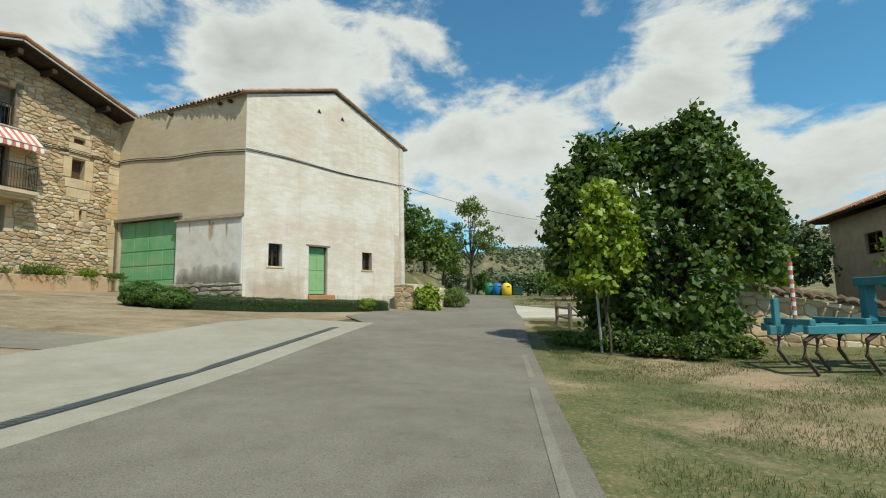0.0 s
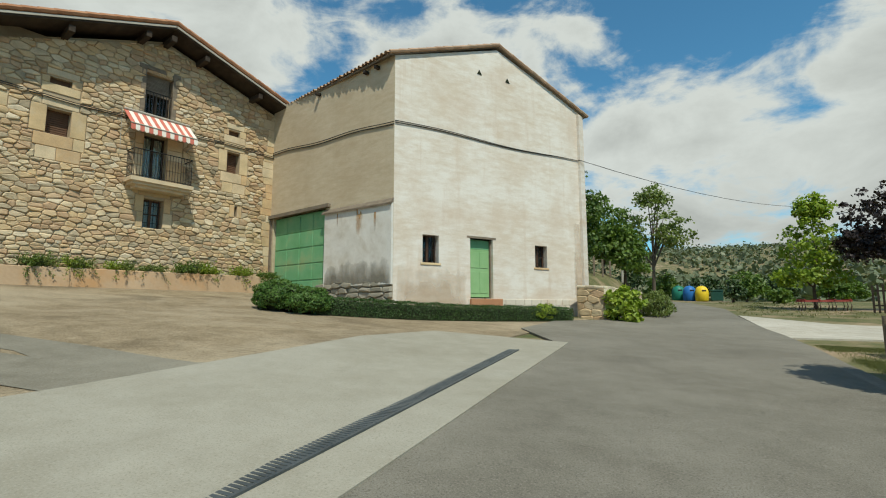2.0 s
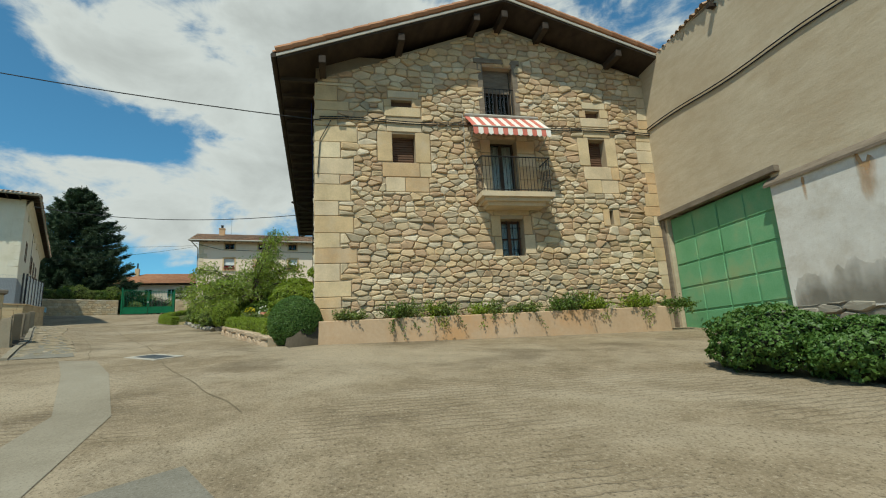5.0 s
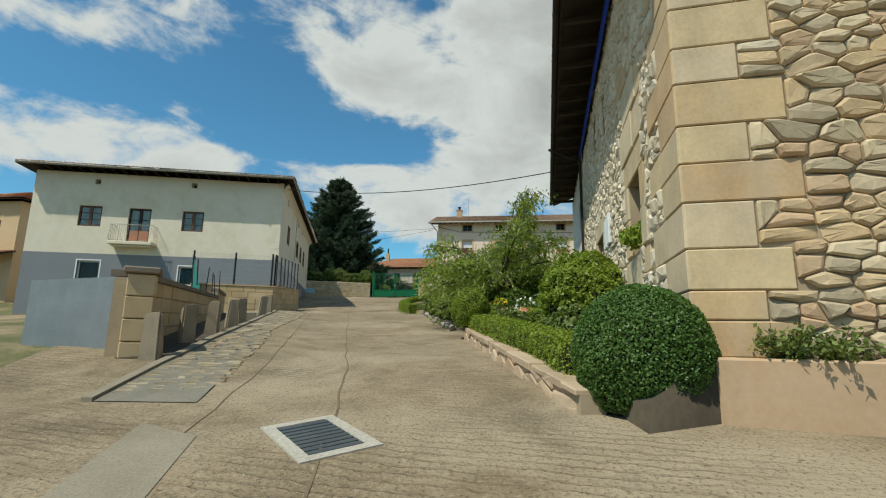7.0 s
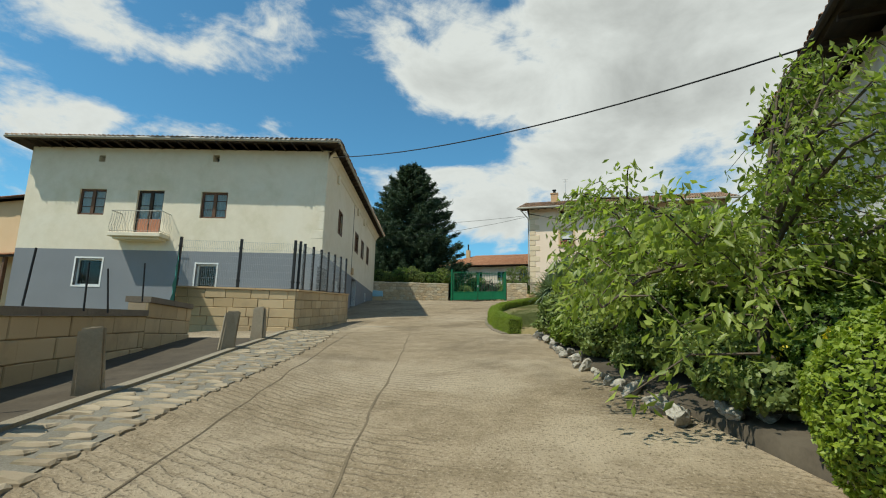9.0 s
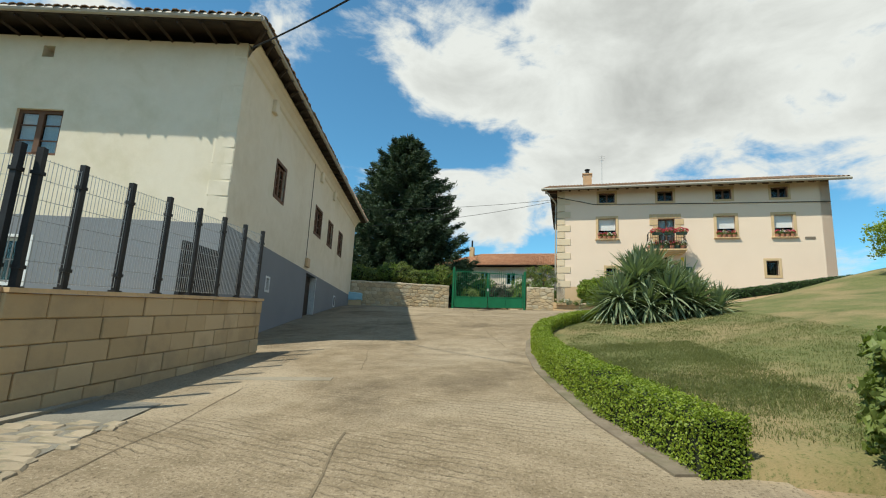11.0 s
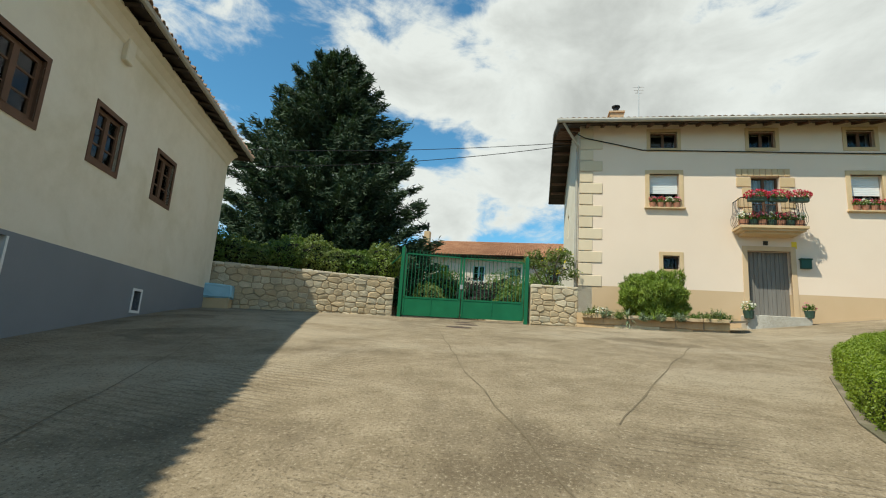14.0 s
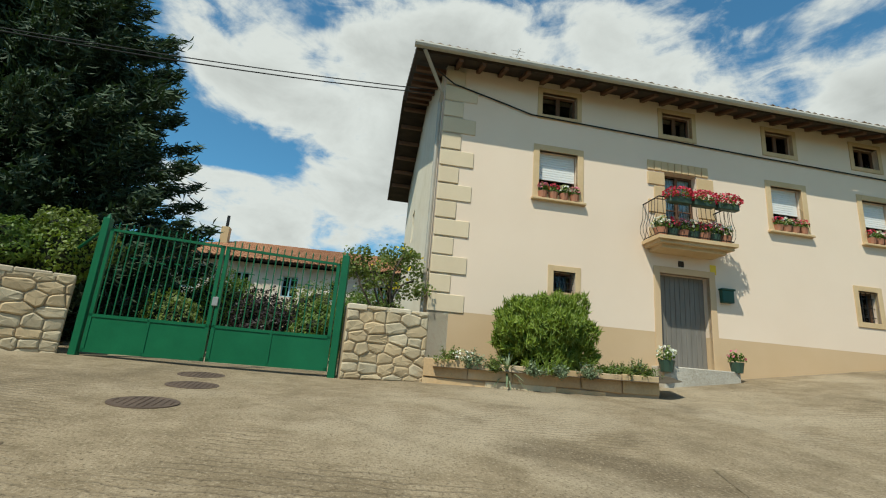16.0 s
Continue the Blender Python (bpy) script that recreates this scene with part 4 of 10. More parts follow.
def stone_shape(poly, rnd, joint=0.012, proud=0.03, deep=0.03, tilt=0.08):
    """A fitted stone on an outline: a chamfered, slightly tilted and uneven face."""
    cx, cz = sum(p[0] for p in poly) / len(poly), sum(p[1] for p in poly) / len(poly)
    sx = max(0.02, max(p[0] for p in poly) - min(p[0] for p in poly)) / 2
    sz = max(0.02, max(p[1] for p in poly) - min(p[1] for p in poly)) / 2
    n, tx, tz, base = len(poly), rnd.uniform(-tilt, tilt), rnd.uniform(-tilt, tilt), rnd.uniform(0.35, 1.0) * proud
    rows = []
    for shrink, y in ((joint, deep), (joint + 0.005, 0.55), (joint + 0.032, 1.0)):
        row = []
        for x, z in poly:
            kx, kz = max(0.3, 1 - shrink / sx), max(0.3, 1 - shrink / sz)
            px, pz = cx + (x - cx) * kx, cz + (z - cz) * kz
            row.append((px, y if y == deep else -y * (base + tx * (px - cx) + tz * (pz - cz) + rnd.uniform(-0.007, 0.007)), pz))
        rows.append(row)
    verts = [v for row in rows for v in row]
    faces = [(r * n + i, r * n + (i + 1) % n, (r + 1) * n + (i + 1) % n, (r + 1) * n + i) for r in (0, 1) for i in range(n)]
    verts.append((cx + rnd.uniform(-0.3, 0.3) * sx, -(base + rnd.uniform(-0.002, 0.008)), cz + rnd.uniform(-0.3, 0.3) * sz))
    faces += [(2 * n + i, 2 * n + (i + 1) % n, 3 * n) for i in range(n)]
    return verts, faces


def rubble_face(parent, places, mats, m=None, keep=None, limit=300, joint=0.012, proud=0.03, tilt=0.08):
    """Stones on a wall face: those picked by keep are objects of their own, the rest one mesh."""
    drop = Matrix.Translation((0, 0, -BASE.get(parent, 0.0)))
    fm = drop if m is None else drop @ m
    rnd = random.Random(len(places))
    single, verts, faces = 0, [], []
    for p in places:
        v, f = stone_shape(p, rnd, joint, proud, tilt=tilt)
        if keep and single < limit and keep(p):
            single += 1
            me = bpy.data.meshes.new("stone")
            me.from_pydata(v, [], f)
            me.materials.append(M[mats[0]])
            ob = new("stone", me)
            ob.parent = parent
            ob.matrix_basis = fm
        else:
            off = len(verts)
            verts += v
            faces += [tuple(i + off for i in q) for q in f]
    if verts:
        me = bpy.data.meshes.new("stonework")
        me.from_pydata(verts, [], faces)
        me.materials.append(M[mats[1]])
        ob = new("stonework", me)
        ob.parent = parent
        ob.matrix_basis = fm
        ob["kind"] = "stuff"


# ---- the white house with the green garage ----
W0, W1, WL = (-9.0, 21.0), (-3.88, 28.88), (-16.5, 22.85)


def white_house():
    h = thing("white_house", along(W0, W1, 0.9), "tall old house with flaking white plaster and a green door", "house")
    L = 9.4
    tops = [(0, 10.0), (4.55, 11.5), (L, 9.75)]
    part("wall", wall(L, 0.4, tops, [(1.13, 1.79, 2.68, 3.67), (3.15, 4.2, 1.45, 3.69), (6.34, 6.99, 2.72, 3.62)], 0.5), "white_plaster", h, "flaking white plastered front wall")
    for x0, x1, z0, z1 in ((1.13, 1.79, 2.68, 3.67), (6.34, 6.99, 2.72, 3.62)):
        window(h, x0, x1, z0, z1, 0.25, "brown_wood", bars=1, back="", grille=5, sill="sandstone", sill_out=0.03)
        # near-black board stands in for the unlit room behind the window
        part("room_back", boxes((x0 - 0.1, x1 + 0.1, 0.5, 0.56, z0 - 0.1, z1 + 0.1)), "painted_shade", h)
    d = part("door", boxes((3.2, 4.15, 0.2, 0.26, 1.5, 3.3), (3.28, 3.64, 0.185, 0.2, 1.65, 2.45), (3.71, 4.07, 0.185, 0.2, 1.65, 2.45), (3.28, 3.64, 0.185, 0.2, 2.6, 3.2), (3.71, 4.07, 0.185, 0.2, 2.6, 3.2), bevel=0.006), "green_door", h, "pale green panelled door")
    sub("transom", boxes((3.2, 4.15, 0.2, 0.27, 3.31, 3.66)), "green_paint", d, h, None)
    part("door_frame", boxes((3.15, 3.2, 0.12, 0.3, 1.45, 3.69), (4.15, 4.2, 0.12, 0.3, 1.45, 3.69), (3.0, 4.35, -0.01, 0.25, 3.69, 3.77)), "old_wood", h)
    part("doorstep", boxes((3.1, 4.55, -0.14, 0.2, 1.0, 1.44), bevel=0.015), "tile_orange", h, "red brick doorstep")
    # another board, coloured as the darkness behind the door
    part("room_back", boxes((3.1, 4.3, 0.5, 0.56, 1.4, 3.8)), "painted_shade", h)
    # stone courses where the plaster has fallen at the foot
    foot, x = [], 3.05
    while x < 9.3:
        w = min(RND.uniform(0.35, 0.62), 9.38 - x)
        foot += [(x, x + w, 1.2, 1.44), (max(3.05, x - 0.2), x + w - 0.2, 0.95, 1.2)]
        if x > 8.2:
            foot += [(x, x + w, 1.44, 1.74)]
        x += w
    blocks_on(h, [q for q in foot if q[1] - q[0] > 0.1], "pale_stone", 0.02)
    # vents are solid wedges, the shade of the hole put into their colour
    for x in (3.65, 5.05):
        bm = bmesh.new()
        v = [bm.verts.new(p) for p in ((x - 0.1, -0.02, 10.24), (x + 0.12, -0.02, 10.22), (x, -0.02, 10.42), (x - 0.1, 0.05, 10.24), (x + 0.12, 0.05, 10.22), (x, 0.05, 10.42))]
        for f in ((0, 1, 2), (5, 4, 3), (0, 3, 4, 1), (1, 4, 5, 2), (2, 5, 3, 0)):
            bm.faces.new([v[i] for i in f])
        part("vent", bm, "painted_shade", h, "small dark triangular vent")
    # side wall with garage door
    ml = rel(WL, W0, h)
    S = math.hypot(W0[0] - WL[0], W0[1] - WL[1])
    gx0, gx1 = 0.3, S - 3.7
    part("side_wall", wall(S, 0.6, [(0, 10.05), (S, 10.0)], [(gx0, gx1, 1.2, 5.05)], 0.5), "beige_plaster", h, "beige plastered side wall", ml)
    part("lower_wall", boxes((gx1 + 0.02, S - 0.01, -0.09, 0.0, 1.9, 4.7)), "grey_plaster", h, "grey-white plaster patch with rust stains", ml)

    def stain(name, x0, x1, low, high, mat, label, seed, y=-0.094, m=ml):
        """A flat stain with a ragged edge on the plaster."""
        bm = bmesh.new()
        n = max(6, int((x1 - x0) / 0.05))
        a, b = [], []
        for i in range(n + 1):
            x = x0 + (x1 - x0) * i / n
            k = 0.35 * noise.noise(Vector((x * 2.3, seed, 0))) + 0.2 * noise.noise(Vector((x * 9, seed, 3)))
            a.append(bm.verts.new((x, y, low(i / n) + 0.3 * k)))
            b.append(bm.verts.new((x, y, high(i / n) + k)))
        for i in range(n):
            bm.faces.new((a[i], a[i + 1], b[i + 1], b[i]))
        part(name, bm, mat, h, label, m)

    stain("bare_plaster", 0.12, 3.0, lambda u: 1.0, lambda u: 2.75 - 0.4 * u, "bare_plaster", "pinkish plaster where the whitewash has worn off", 2.0, -0.004, None)
    stain("bare_plaster", 8.55, 9.38, lambda u: 1.6, lambda u: 4.6 + 0.8 * u, "bare_plaster", "pinkish plaster where the whitewash has worn off", 8.0, -0.004, None)
    stain("damp_stain", gx1 + 0.1, S - 0.05, lambda u: 1.95, lambda u: 2.6 + 0.25 * u, "damp", "dark damp stain on the plaster", 1.0)
    for k, (x, w, z) in enumerate(((S - 1.85, 0.42, 3.55), (S - 2.95, 0.1, 3.9), (S - 0.9, 0.14, 3.7))):
        stain("rust_stain", x, x + w, lambda u: z + 0.5 * abs(u - 0.5), lambda u: 4.55, "rust_streak", "brown rust streak on the plaster", 5.0 + k)
    bm = bmesh.new()
    v = [bm.verts.new(p) for p in ((gx1 - 0.1, -0.16, 4.74), (S, -0.16, 4.68), (S, -0.002, 4.86), (gx1 - 0.1, -0.002, 4.9), (gx1 - 0.1, -0.16, 4.68), (S, -0.16, 4.62), (S, -0.002, 4.7), (gx1 - 0.1, -0.002, 4.72))]
    for f in ((0, 1, 2, 3), (4, 7, 6, 5), (0, 4, 5, 1), (1, 5, 6, 2), (3, 2, 6, 7), (0, 3, 7, 4)):
        bm.faces.new([v[i] for i in f])
    part("ledge", bm, "old_wood", h, "mossy sloping ledge", ml)
    g = part("garage_door", boxes((gx0 + 0.02, (gx0 + gx1) / 2 - 0.008, 0.12, 0.17, 1.5, 4.95), ((gx0 + gx1) / 2 + 0.008, gx1 - 0.02, 0.12, 0.17, 1.5, 4.95)), "green_paint", h, "faded green sheet steel double garage door", ml)
    n = 4
    for i in range(n):
        for j in range(5):
            a, b = gx0 + 0.05 + (gx1 - gx0 - 0.1) * i / n, gx0 + 0.05 + (gx1 - gx0 - 0.1) * (i + 1) / n
            z = 1.55 + 3.35 * j / 5
            part("panel", boxes((a + 0.025, b - 0.025, 0.095, 0.12, z + 0.022, z + 0.643), bevel=0.012), "green_paint", g, raw=True)
    part("track_rail", boxes((0.0, gx1 + 0.25, -0.14, 0.02, 4.98, 5.12), (0.02, 0.2, -0.05, 0.0, 1.3, 4.98)), "old_wood", h, "rusty sliding door rail", ml)
    # rough stone footing
    pl = [p for p in rubble_layout(S, 0.7, [(0, 2.05), (S, 2.05)], [], random.Random(3), (0.13, 0.24), (0.3, 0.75), 0.15) if p[0][0] > gx1 - 0.3]
    rubble_face(h, pl, ("rubble_piece", "footing"), ml, limit=0, proud=0.14)
    # roof: ridge runs back from the front gable
    bx, by = -2.15, 7.3
    tile_slope(h, (-0.24, -0.07, 9.98), (-0.24 + bx, -0.07 + by, 9.98), (4.55 + bx, by, 11.66), (4.55, -0.07, 11.66), label="old clay tile roof slope", under="old_wood", thick=0.06)
    tile_slope(h, (9.56, -0.07, 9.70), (9.56 + bx, by, 9.70), (4.55 + bx, by, 11.66), (4.55, -0.07, 11.66), label="old clay tile roof slope", under="old_wood", thick=0.06)
    bm = bmesh.new()
    for (x0, z0), (x1, z1) in (((-0.26, 9.99), (4.55, 11.66)), ((4.55, 11.66), (9.58, 9.71))):
        k = int(math.hypot(x1 - x0, z1 - z0) / 0.38)
        for i in range(k):
            a, b = Vector((x0, -0.09, z0)).lerp(Vector((x1, -0.09, z1)), i / k), Vector((x0, -0.09, z0)).lerp(Vector((x1, -0.09, z1)), (i + 1.1) / k)
            tube(bm, [a + Vector((0, 0, RND.uniform(0.03, 0.05))), b + Vector((0, 0, 0.02))], 0.07, 7)
    part("verge_tiles", bm, "tile", h)
    back = h.matrix_world @ Vector((bx, by, 0))
    back2 = h.matrix_world @ Vector((9.4 + bx, by, 0))
    part("end_wall", wall(math.dist(W1, back2[:2]), 0.6, [(0, 9.7), (9, 9.7)], [], 0.4), "white_plaster", h, m=rel(W1, back2[:2], h))
    part("back_wall", wall(9.4, 0.6, [(0, 9.7), (4.8, 11.4), (9.4, 9.9)], [], 0.4), "white_plaster", h, m=rel(back2[:2], back[:2], h))
    # cable clipped along the walls
    bm = bmesh.new()
    for dz in (0.0, 0.07):
        tube(bm, [(x, -0.03, 7.52 + dz * (1 - x / 9) + 0.05 * math.sin(x * 0.9)) for x in np.linspace(0, 9.1, 24)], 0.016, 5)
    tube(bm, [(9.0, -0.04, 7.6), (9.05, -0.16, 7.55)], 0.02, 6)
    tube(bm, [(9.0, -0.03, 7.5), (9.2, -0.03, 6.6)], 0.01, 5)
    part("wall_cable", bm, "cable", h, "black cable clipped to the wall")
    bm = bmesh.new()
    for dz in (0.0, 0.09):
        tube(bm, [(x, -0.03, 7.9 - 0.4 * x / S + dz + 0.04 * math.sin(x * 1.4)) for x in np.linspace(0, S, 18)], 0.016, 5)
    part("wall_cable", bm, "cable", h, "black cable clipped to the wall", ml)
    # timber stubs under the side eave
    for x in (S - 0.9, S - 1.5, S - 4.4):
        part("beam_end", boxes((x, x + 0.13, -0.2, 0.1, 9.72, 9.84), bevel=0.01), "dark_wood", h, m=ml)


# ---- the stone house with the awning ----
S0, S1 = (-18.6, 12.95), (-16.45, 22.9)
SB = (S0[0] - 0.985 * 18.5, S0[1] + 0.174 * 18.5)


def stone_house():
    h = thing("stone_house", along(S0, S1, 1.4), "large rubble stone house with dressed quoins, balcony and striped awning", "house")
    L = math.dist(S0, S1)
    tops = [(0, 9.0), (5.35, 11.15), (L, 9.75)]
    holes = {"w1": (2.05, 2.69, 6.62, 7.47), "w2": (8.0, 8.55, 6.68, 7.56), "low": (5.01, 5.68, 3.98, 5.04), "up": (4.79, 5.72, 8.2, 9.75), "bd": (4.87, 5.67, 5.8, 7.42), "s1": (2.05, 2.63, 8.28, 8.5), "s2": (8.02, 8.5, 8.26, 8.5), "slit": (8.42, 8.53, 4.88, 5.3)}
    part("gable_wall", wall(L, 1.2, tops, list(holes.values()), 0.55), "mortar", h, "rubble stone gable wall")
    for k, (x0, x1, z0, z1) in holes.items():
        # each opening is backed by a board painted as indoor darkness
        part("room_back", boxes((x0 - 0.1, x1 + 0.1, 0.56, 0.6, z0 - 0.1, z1 + 0.1)), "painted_shade", h)
    window(h, *holes["w1"], 0.3, "brown_wood", bars=0, back="brown_wood", glass=False)
    window(h, *holes["w2"], 0.3, "brown_wood", bars=0, back="brown_wood", glass=False)
    for k in ("w1", "w2"):
        x0, x1, z0, z1 = holes[k]
        blind = part("slatted_blind", boxes((x0 + 0.03, x1 - 0.03, 0.29, 0.3, z0, z1)), "brown_wood", h, "closed brown slatted blind")
        for i in range(12):
            sub("slat", boxes((x0 + 0.03, x1 - 0.03, 0.265, 0.292, z0 + (z1 - z0) * i / 12 + 0.01, z0 + (z1 - z0) * (i + 0.85) / 12)), "brown_wood", blind, h, None)
    for k in ("s1", "s2"):
        x0, x1, z0, z1 = holes[k]
        part("small_shutter", boxes((x0, x1, 0.16, 0.2, z0, z1)), "brown_wood", h)
    window(h, *holes["low"], 0.3, "brown_wood", bars=1, grille=4)
    window(h, *holes["up"], 0.25, "dark_wood", bars=1, back="", leaves_n=2)
    x0, x1, z0, z1 = holes["up"]
    part("timber_surround", boxes((x0 - 0.16, x0, -0.05, 0.2, z0 - 0.02, z1 + 0.1), (x1, x1 + 0.16, -0.05, 0.2, z0 - 0.02, z1 + 0.1), (x0 - 0.25, x1 + 0.25, -0.06, 0.2, z1 + 0.1, z1 + 0.24)), "old_wood", h, "grey timber surround")
    blind = part("roller_blind", boxes((x0 + 0.05, x1 - 0.05, 0.21, 0.22, z1 - 0.75, z1)), "old_wood", h)
    for i in range(15):
        sub("slat", boxes((x0 + 0.05, x1 - 0.05, 0.19, 0.212, z1 - 0.75 + i * 0.05, z1 - 0.756 + (i + 1) * 0.05)), "old_wood", blind, h, None)
    bm = bmesh.new()
    tube(bm, [(x0, 0.02, z0 + 0.85), (x1, 0.02, z0 + 0.85)], 0.02, 5)
    rail = part("railing", bm, "iron", h, "black iron window rail")
    for i in range(8):
        c = x0 + (x1 - x0) * (i + 0.5) / 8
        sub("baluster", tube(bmesh.new(), [(c, 0.02, z0), (c, 0.02, z0 + 0.85)], 0.013, 5), "iron", rail, h, None)
    window(h, *holes["bd"], 0.3, "dark_wood", bars=0, back="curtain", leaves_n=2, name="balcony_door")
    # dressed blocks: quoins and window surrounds
    rects, quoins, z, wide = [], [], 2.35, True
    while z < 8.85:
        hh = RND.choice((0.28, 0.34, 0.4, 0.46))
        x1 = RND.uniform(0.85, 1.15) if wide else RND.uniform(0.5, 0.7)
        rects.append((-0.02, x1, z, min(z + hh, 8.9)))
        quoins.append((z, min(z + hh, 8.9)))
        z += hh
        wide = not wide
    z = 2.5
    while z < 9.3:
        hh = RND.choice((0.3, 0.36, 0.42))
        rects.append((L - RND.uniform(0.3, 0.6), L, z, z + hh))
        z += hh
    for k, side in (("w1", 0.42), ("w2", 0.36)):
        x0, x1, z0, z1 = holes[k]
        rects += [(x0 - side, x0, z0 + 0.02, z1 + 0.05), (x1, x1 + side, z0, z1 + 0.05), (x0 - side * 0.7, x1 + 0.1, z0 - 0.42, z0 - 0.01), (x1 + 0.1, x1 + side, z0 - 0.42, z0 - 0.01), (x0 - side * 0.5, x0 + (x1 - x0) / 2, z0 - 0.85, z0 - 0.43), (x0 + (x1 - x0) / 2, x1 + side * 0.8, z0 - 0.85, z0 - 0.43), (x0 - 0.15, x1 + 0.2, z1 + 0.05, z1 + 0.38)]
    for k in ("s1", "s2"):
        x0, x1, z0, z1 = holes[k]
        rects += [(x0 - 0.2, x1 + 0.25, z0 - 0.3, z0), (x1, x1 + 0.28, z0, z1 + 0.05), (x0 - 0.22, x0, z0, z1), (x0 - 0.1, x1 + 0.2, z1 + 0.05, z1 + 0.28)]
    x0, x1, z0, z1 = holes["low"]
    rects += [(x0 - 0.22, x0, z0, z0 + 0.55), (x0 - 0.3, x0, z0 + 0.55, z1 + 0.1), (x1, x1 + 0.32, z0 + 0.05, z0 + 0.6), (x1, x1 + 0.25, z0 + 0.6, z1 + 0.1), (x0 - 0.2, x1 + 0.2, z1 + 0.1, z1 + 0.5)]
    x0, x1, z0, z1 = holes["bd"]
    rects += [(x0 - 0.3, x0, z0 + i * 0.4, z0 + 0.4 + i * 0.4) for i in range(4)] + [(x1, x1 + 0.55, z0 + i * 0.4, z0 + 0.4 + i * 0.4) for i in range(4)]
    x0, x1, z0, z1 = holes["slit"]
    rects += [(x0 - 0.22, x0, z0 - 0.05, z1 + 0.05), (x1, x1 + 0.2, z0 - 0.05, z1 + 0.05)]
    blocks_on(h, rects, "sandstone", 0.022)
    places = rubble_layout(L, 2.3, [(0, 8.95), (5.35, 11.05), (L, 9.7)], rects + [(a - 0.02, b + 0.02, c, d + 0.02) for a, b, c, d in holes.values()], random.Random(5), (0.08, 0.22), (0.13, 0.46))
    rubble_face(h, places, ("rubble_piece", "rubble"), None, keep=lambda p: p[0][1] < 5.0 and p[0][0] < 8.5, joint=0.005, proud=0.07, tilt=0.16)
    # balcony
    bx0, bx1, bz = 4.3, 6.4, 5.62
    bm = bmesh.new()
    for z0_, z1_, o in ((bz - 0.14, bz, 0.72), (bz - 0.24, bz - 0.14, 0.62), (bz - 0.34, bz - 0.24, 0.5)):
        k = (0.72 - o)
        box(bm, bx0 + k, bx1 - k, -o, 0.05, z0_, z1_)
    part("balcony_slab", bm, "sandstone", h, "moulded stone balcony slab")
    railing(h, bx0 + 0.06, bx1 - 0.06, 0.66, bz, bz + 1.0, 34)
    # awning
    ax0, ax1, azt, azb, out = 4.15, 6.4, 8.1, 7.42, 0.82
    aw = thing("awning", h.matrix_world @ Matrix.Translation((ax0, 0, azt - 1.4)), "faded red and cream striped fabric awning with a valance", "awning")
    BASE[aw] = 0.0
    n = 16
    for i in range(n):
        bm = bmesh.new()
        a, b = (ax1 - ax0) * i / n, (ax1 - ax0) * (i + 1) / n
        for p in (((a, -0.03, 0.0), (b, -0.03, 0.0), (b, -out, azb - azt), (a, -out, azb - azt)), ((a, -out, azb - azt), (b, -out, azb - azt), (b, -out - 0.02, azb - azt - 0.2), ((a + b) / 2, -out - 0.02, azb - azt - 0.24), (a, -out - 0.02, azb - azt - 0.2))):
            v = [bm.verts.new(q) for q in p]
            u = [bm.verts.new((q[0], q[1], q[2] - 0.012)) for q in p]
            bm.faces.new(v), bm.faces.new(u[::-1])
        part("fabric_strip", bm, ("awn_red", "awn_white")[i % 2], aw, raw=True)
    bm = tube(bmesh.new(), [(0, -out, azb - azt), (ax1 - ax0, -out, azb - azt)], 0.025, 6)
    for x in (0.03, ax1 - ax0 - 0.03):
        tube(bm, [(x, -out, azb - azt), (x, -0.4, -0.9), (x, 0.0, -1.0)], 0.018, 6)
    tube(bm, [(0, -0.05, 0.03), (ax1 - ax0, -0.05, 0.03)], 0.05, 8)
    tube(bm, [(-0.06, -0.06, 0.02), (-0.03, -0.05, -1.5)], 0.012, 5)
    part("awning_frame", bm, "gutter", aw, raw=True)
    # side wall down the lane
    ms = rel(SB, S0, h)
    LS = math.dist(SB, S0)
    c1, c2 = LS - 11.9, LS
    sh = [(LS - 3.0, LS - 2.05, 3.8, 4.95), (LS - 7.85, LS - 6.5, 3.9, 4.95), (LS - 5.75, LS - 5.3, 7.0, 7.9), (LS - 7.75, LS - 7.1, 7.25, 8.2)]
    part("side_wall", wall(LS, 1.5, [(0, 9.0), (LS, 9.0)], sh, 0.55, c1), "mortar", h, "rubble stone side wall", ms)
    part("white_side_wall", wall(c1, 1.8, [(0, 9.0), (c1, 9.0)], [(c1 - 2.2, c1 - 1.5, 6.7, 7.7)], 0.5), "grey_plaster", h, "white plastered end of the side wall", ms)
    for x0, x1, z0, z1 in sh + [(c1 - 2.2, c1 - 1.5, 6.7, 7.7)]:
        # painted darkness behind the side openings too
        part("room_back", boxes((x0 - 0.1, x1 + 0.1, 0.56, 0.6, z0 - 0.1, z1 + 0.1)), "painted_shade", h, m=ms)
    srects = []
    for i, (z, zz) in enumerate(quoins):
        srects.append((LS - (RND.uniform(1.1, 1.5) if i % 2 else RND.uniform(0.6, 0.85)), LS + 0.02, z, zz))
    # old dressed masonry above the window
    for x0, x1, z0, z1 in ((-3.5, -2.4, 5.4, 6.0), (-2.38, -1.6, 5.4, 5.95), (-3.2, -2.0, 6.02, 6.6), (-1.98, -1.6, 5.98, 6.5), (-3.6, -2.7, 6.62, 7.1), (-1.95, -1.6, 4.2, 4.9), (-1.95, -1.55, 3.4, 3.75), (-3.5, -2.2, 3.2, 3.75)):
        srects.append((LS + x0, LS + x1, z0, z1))
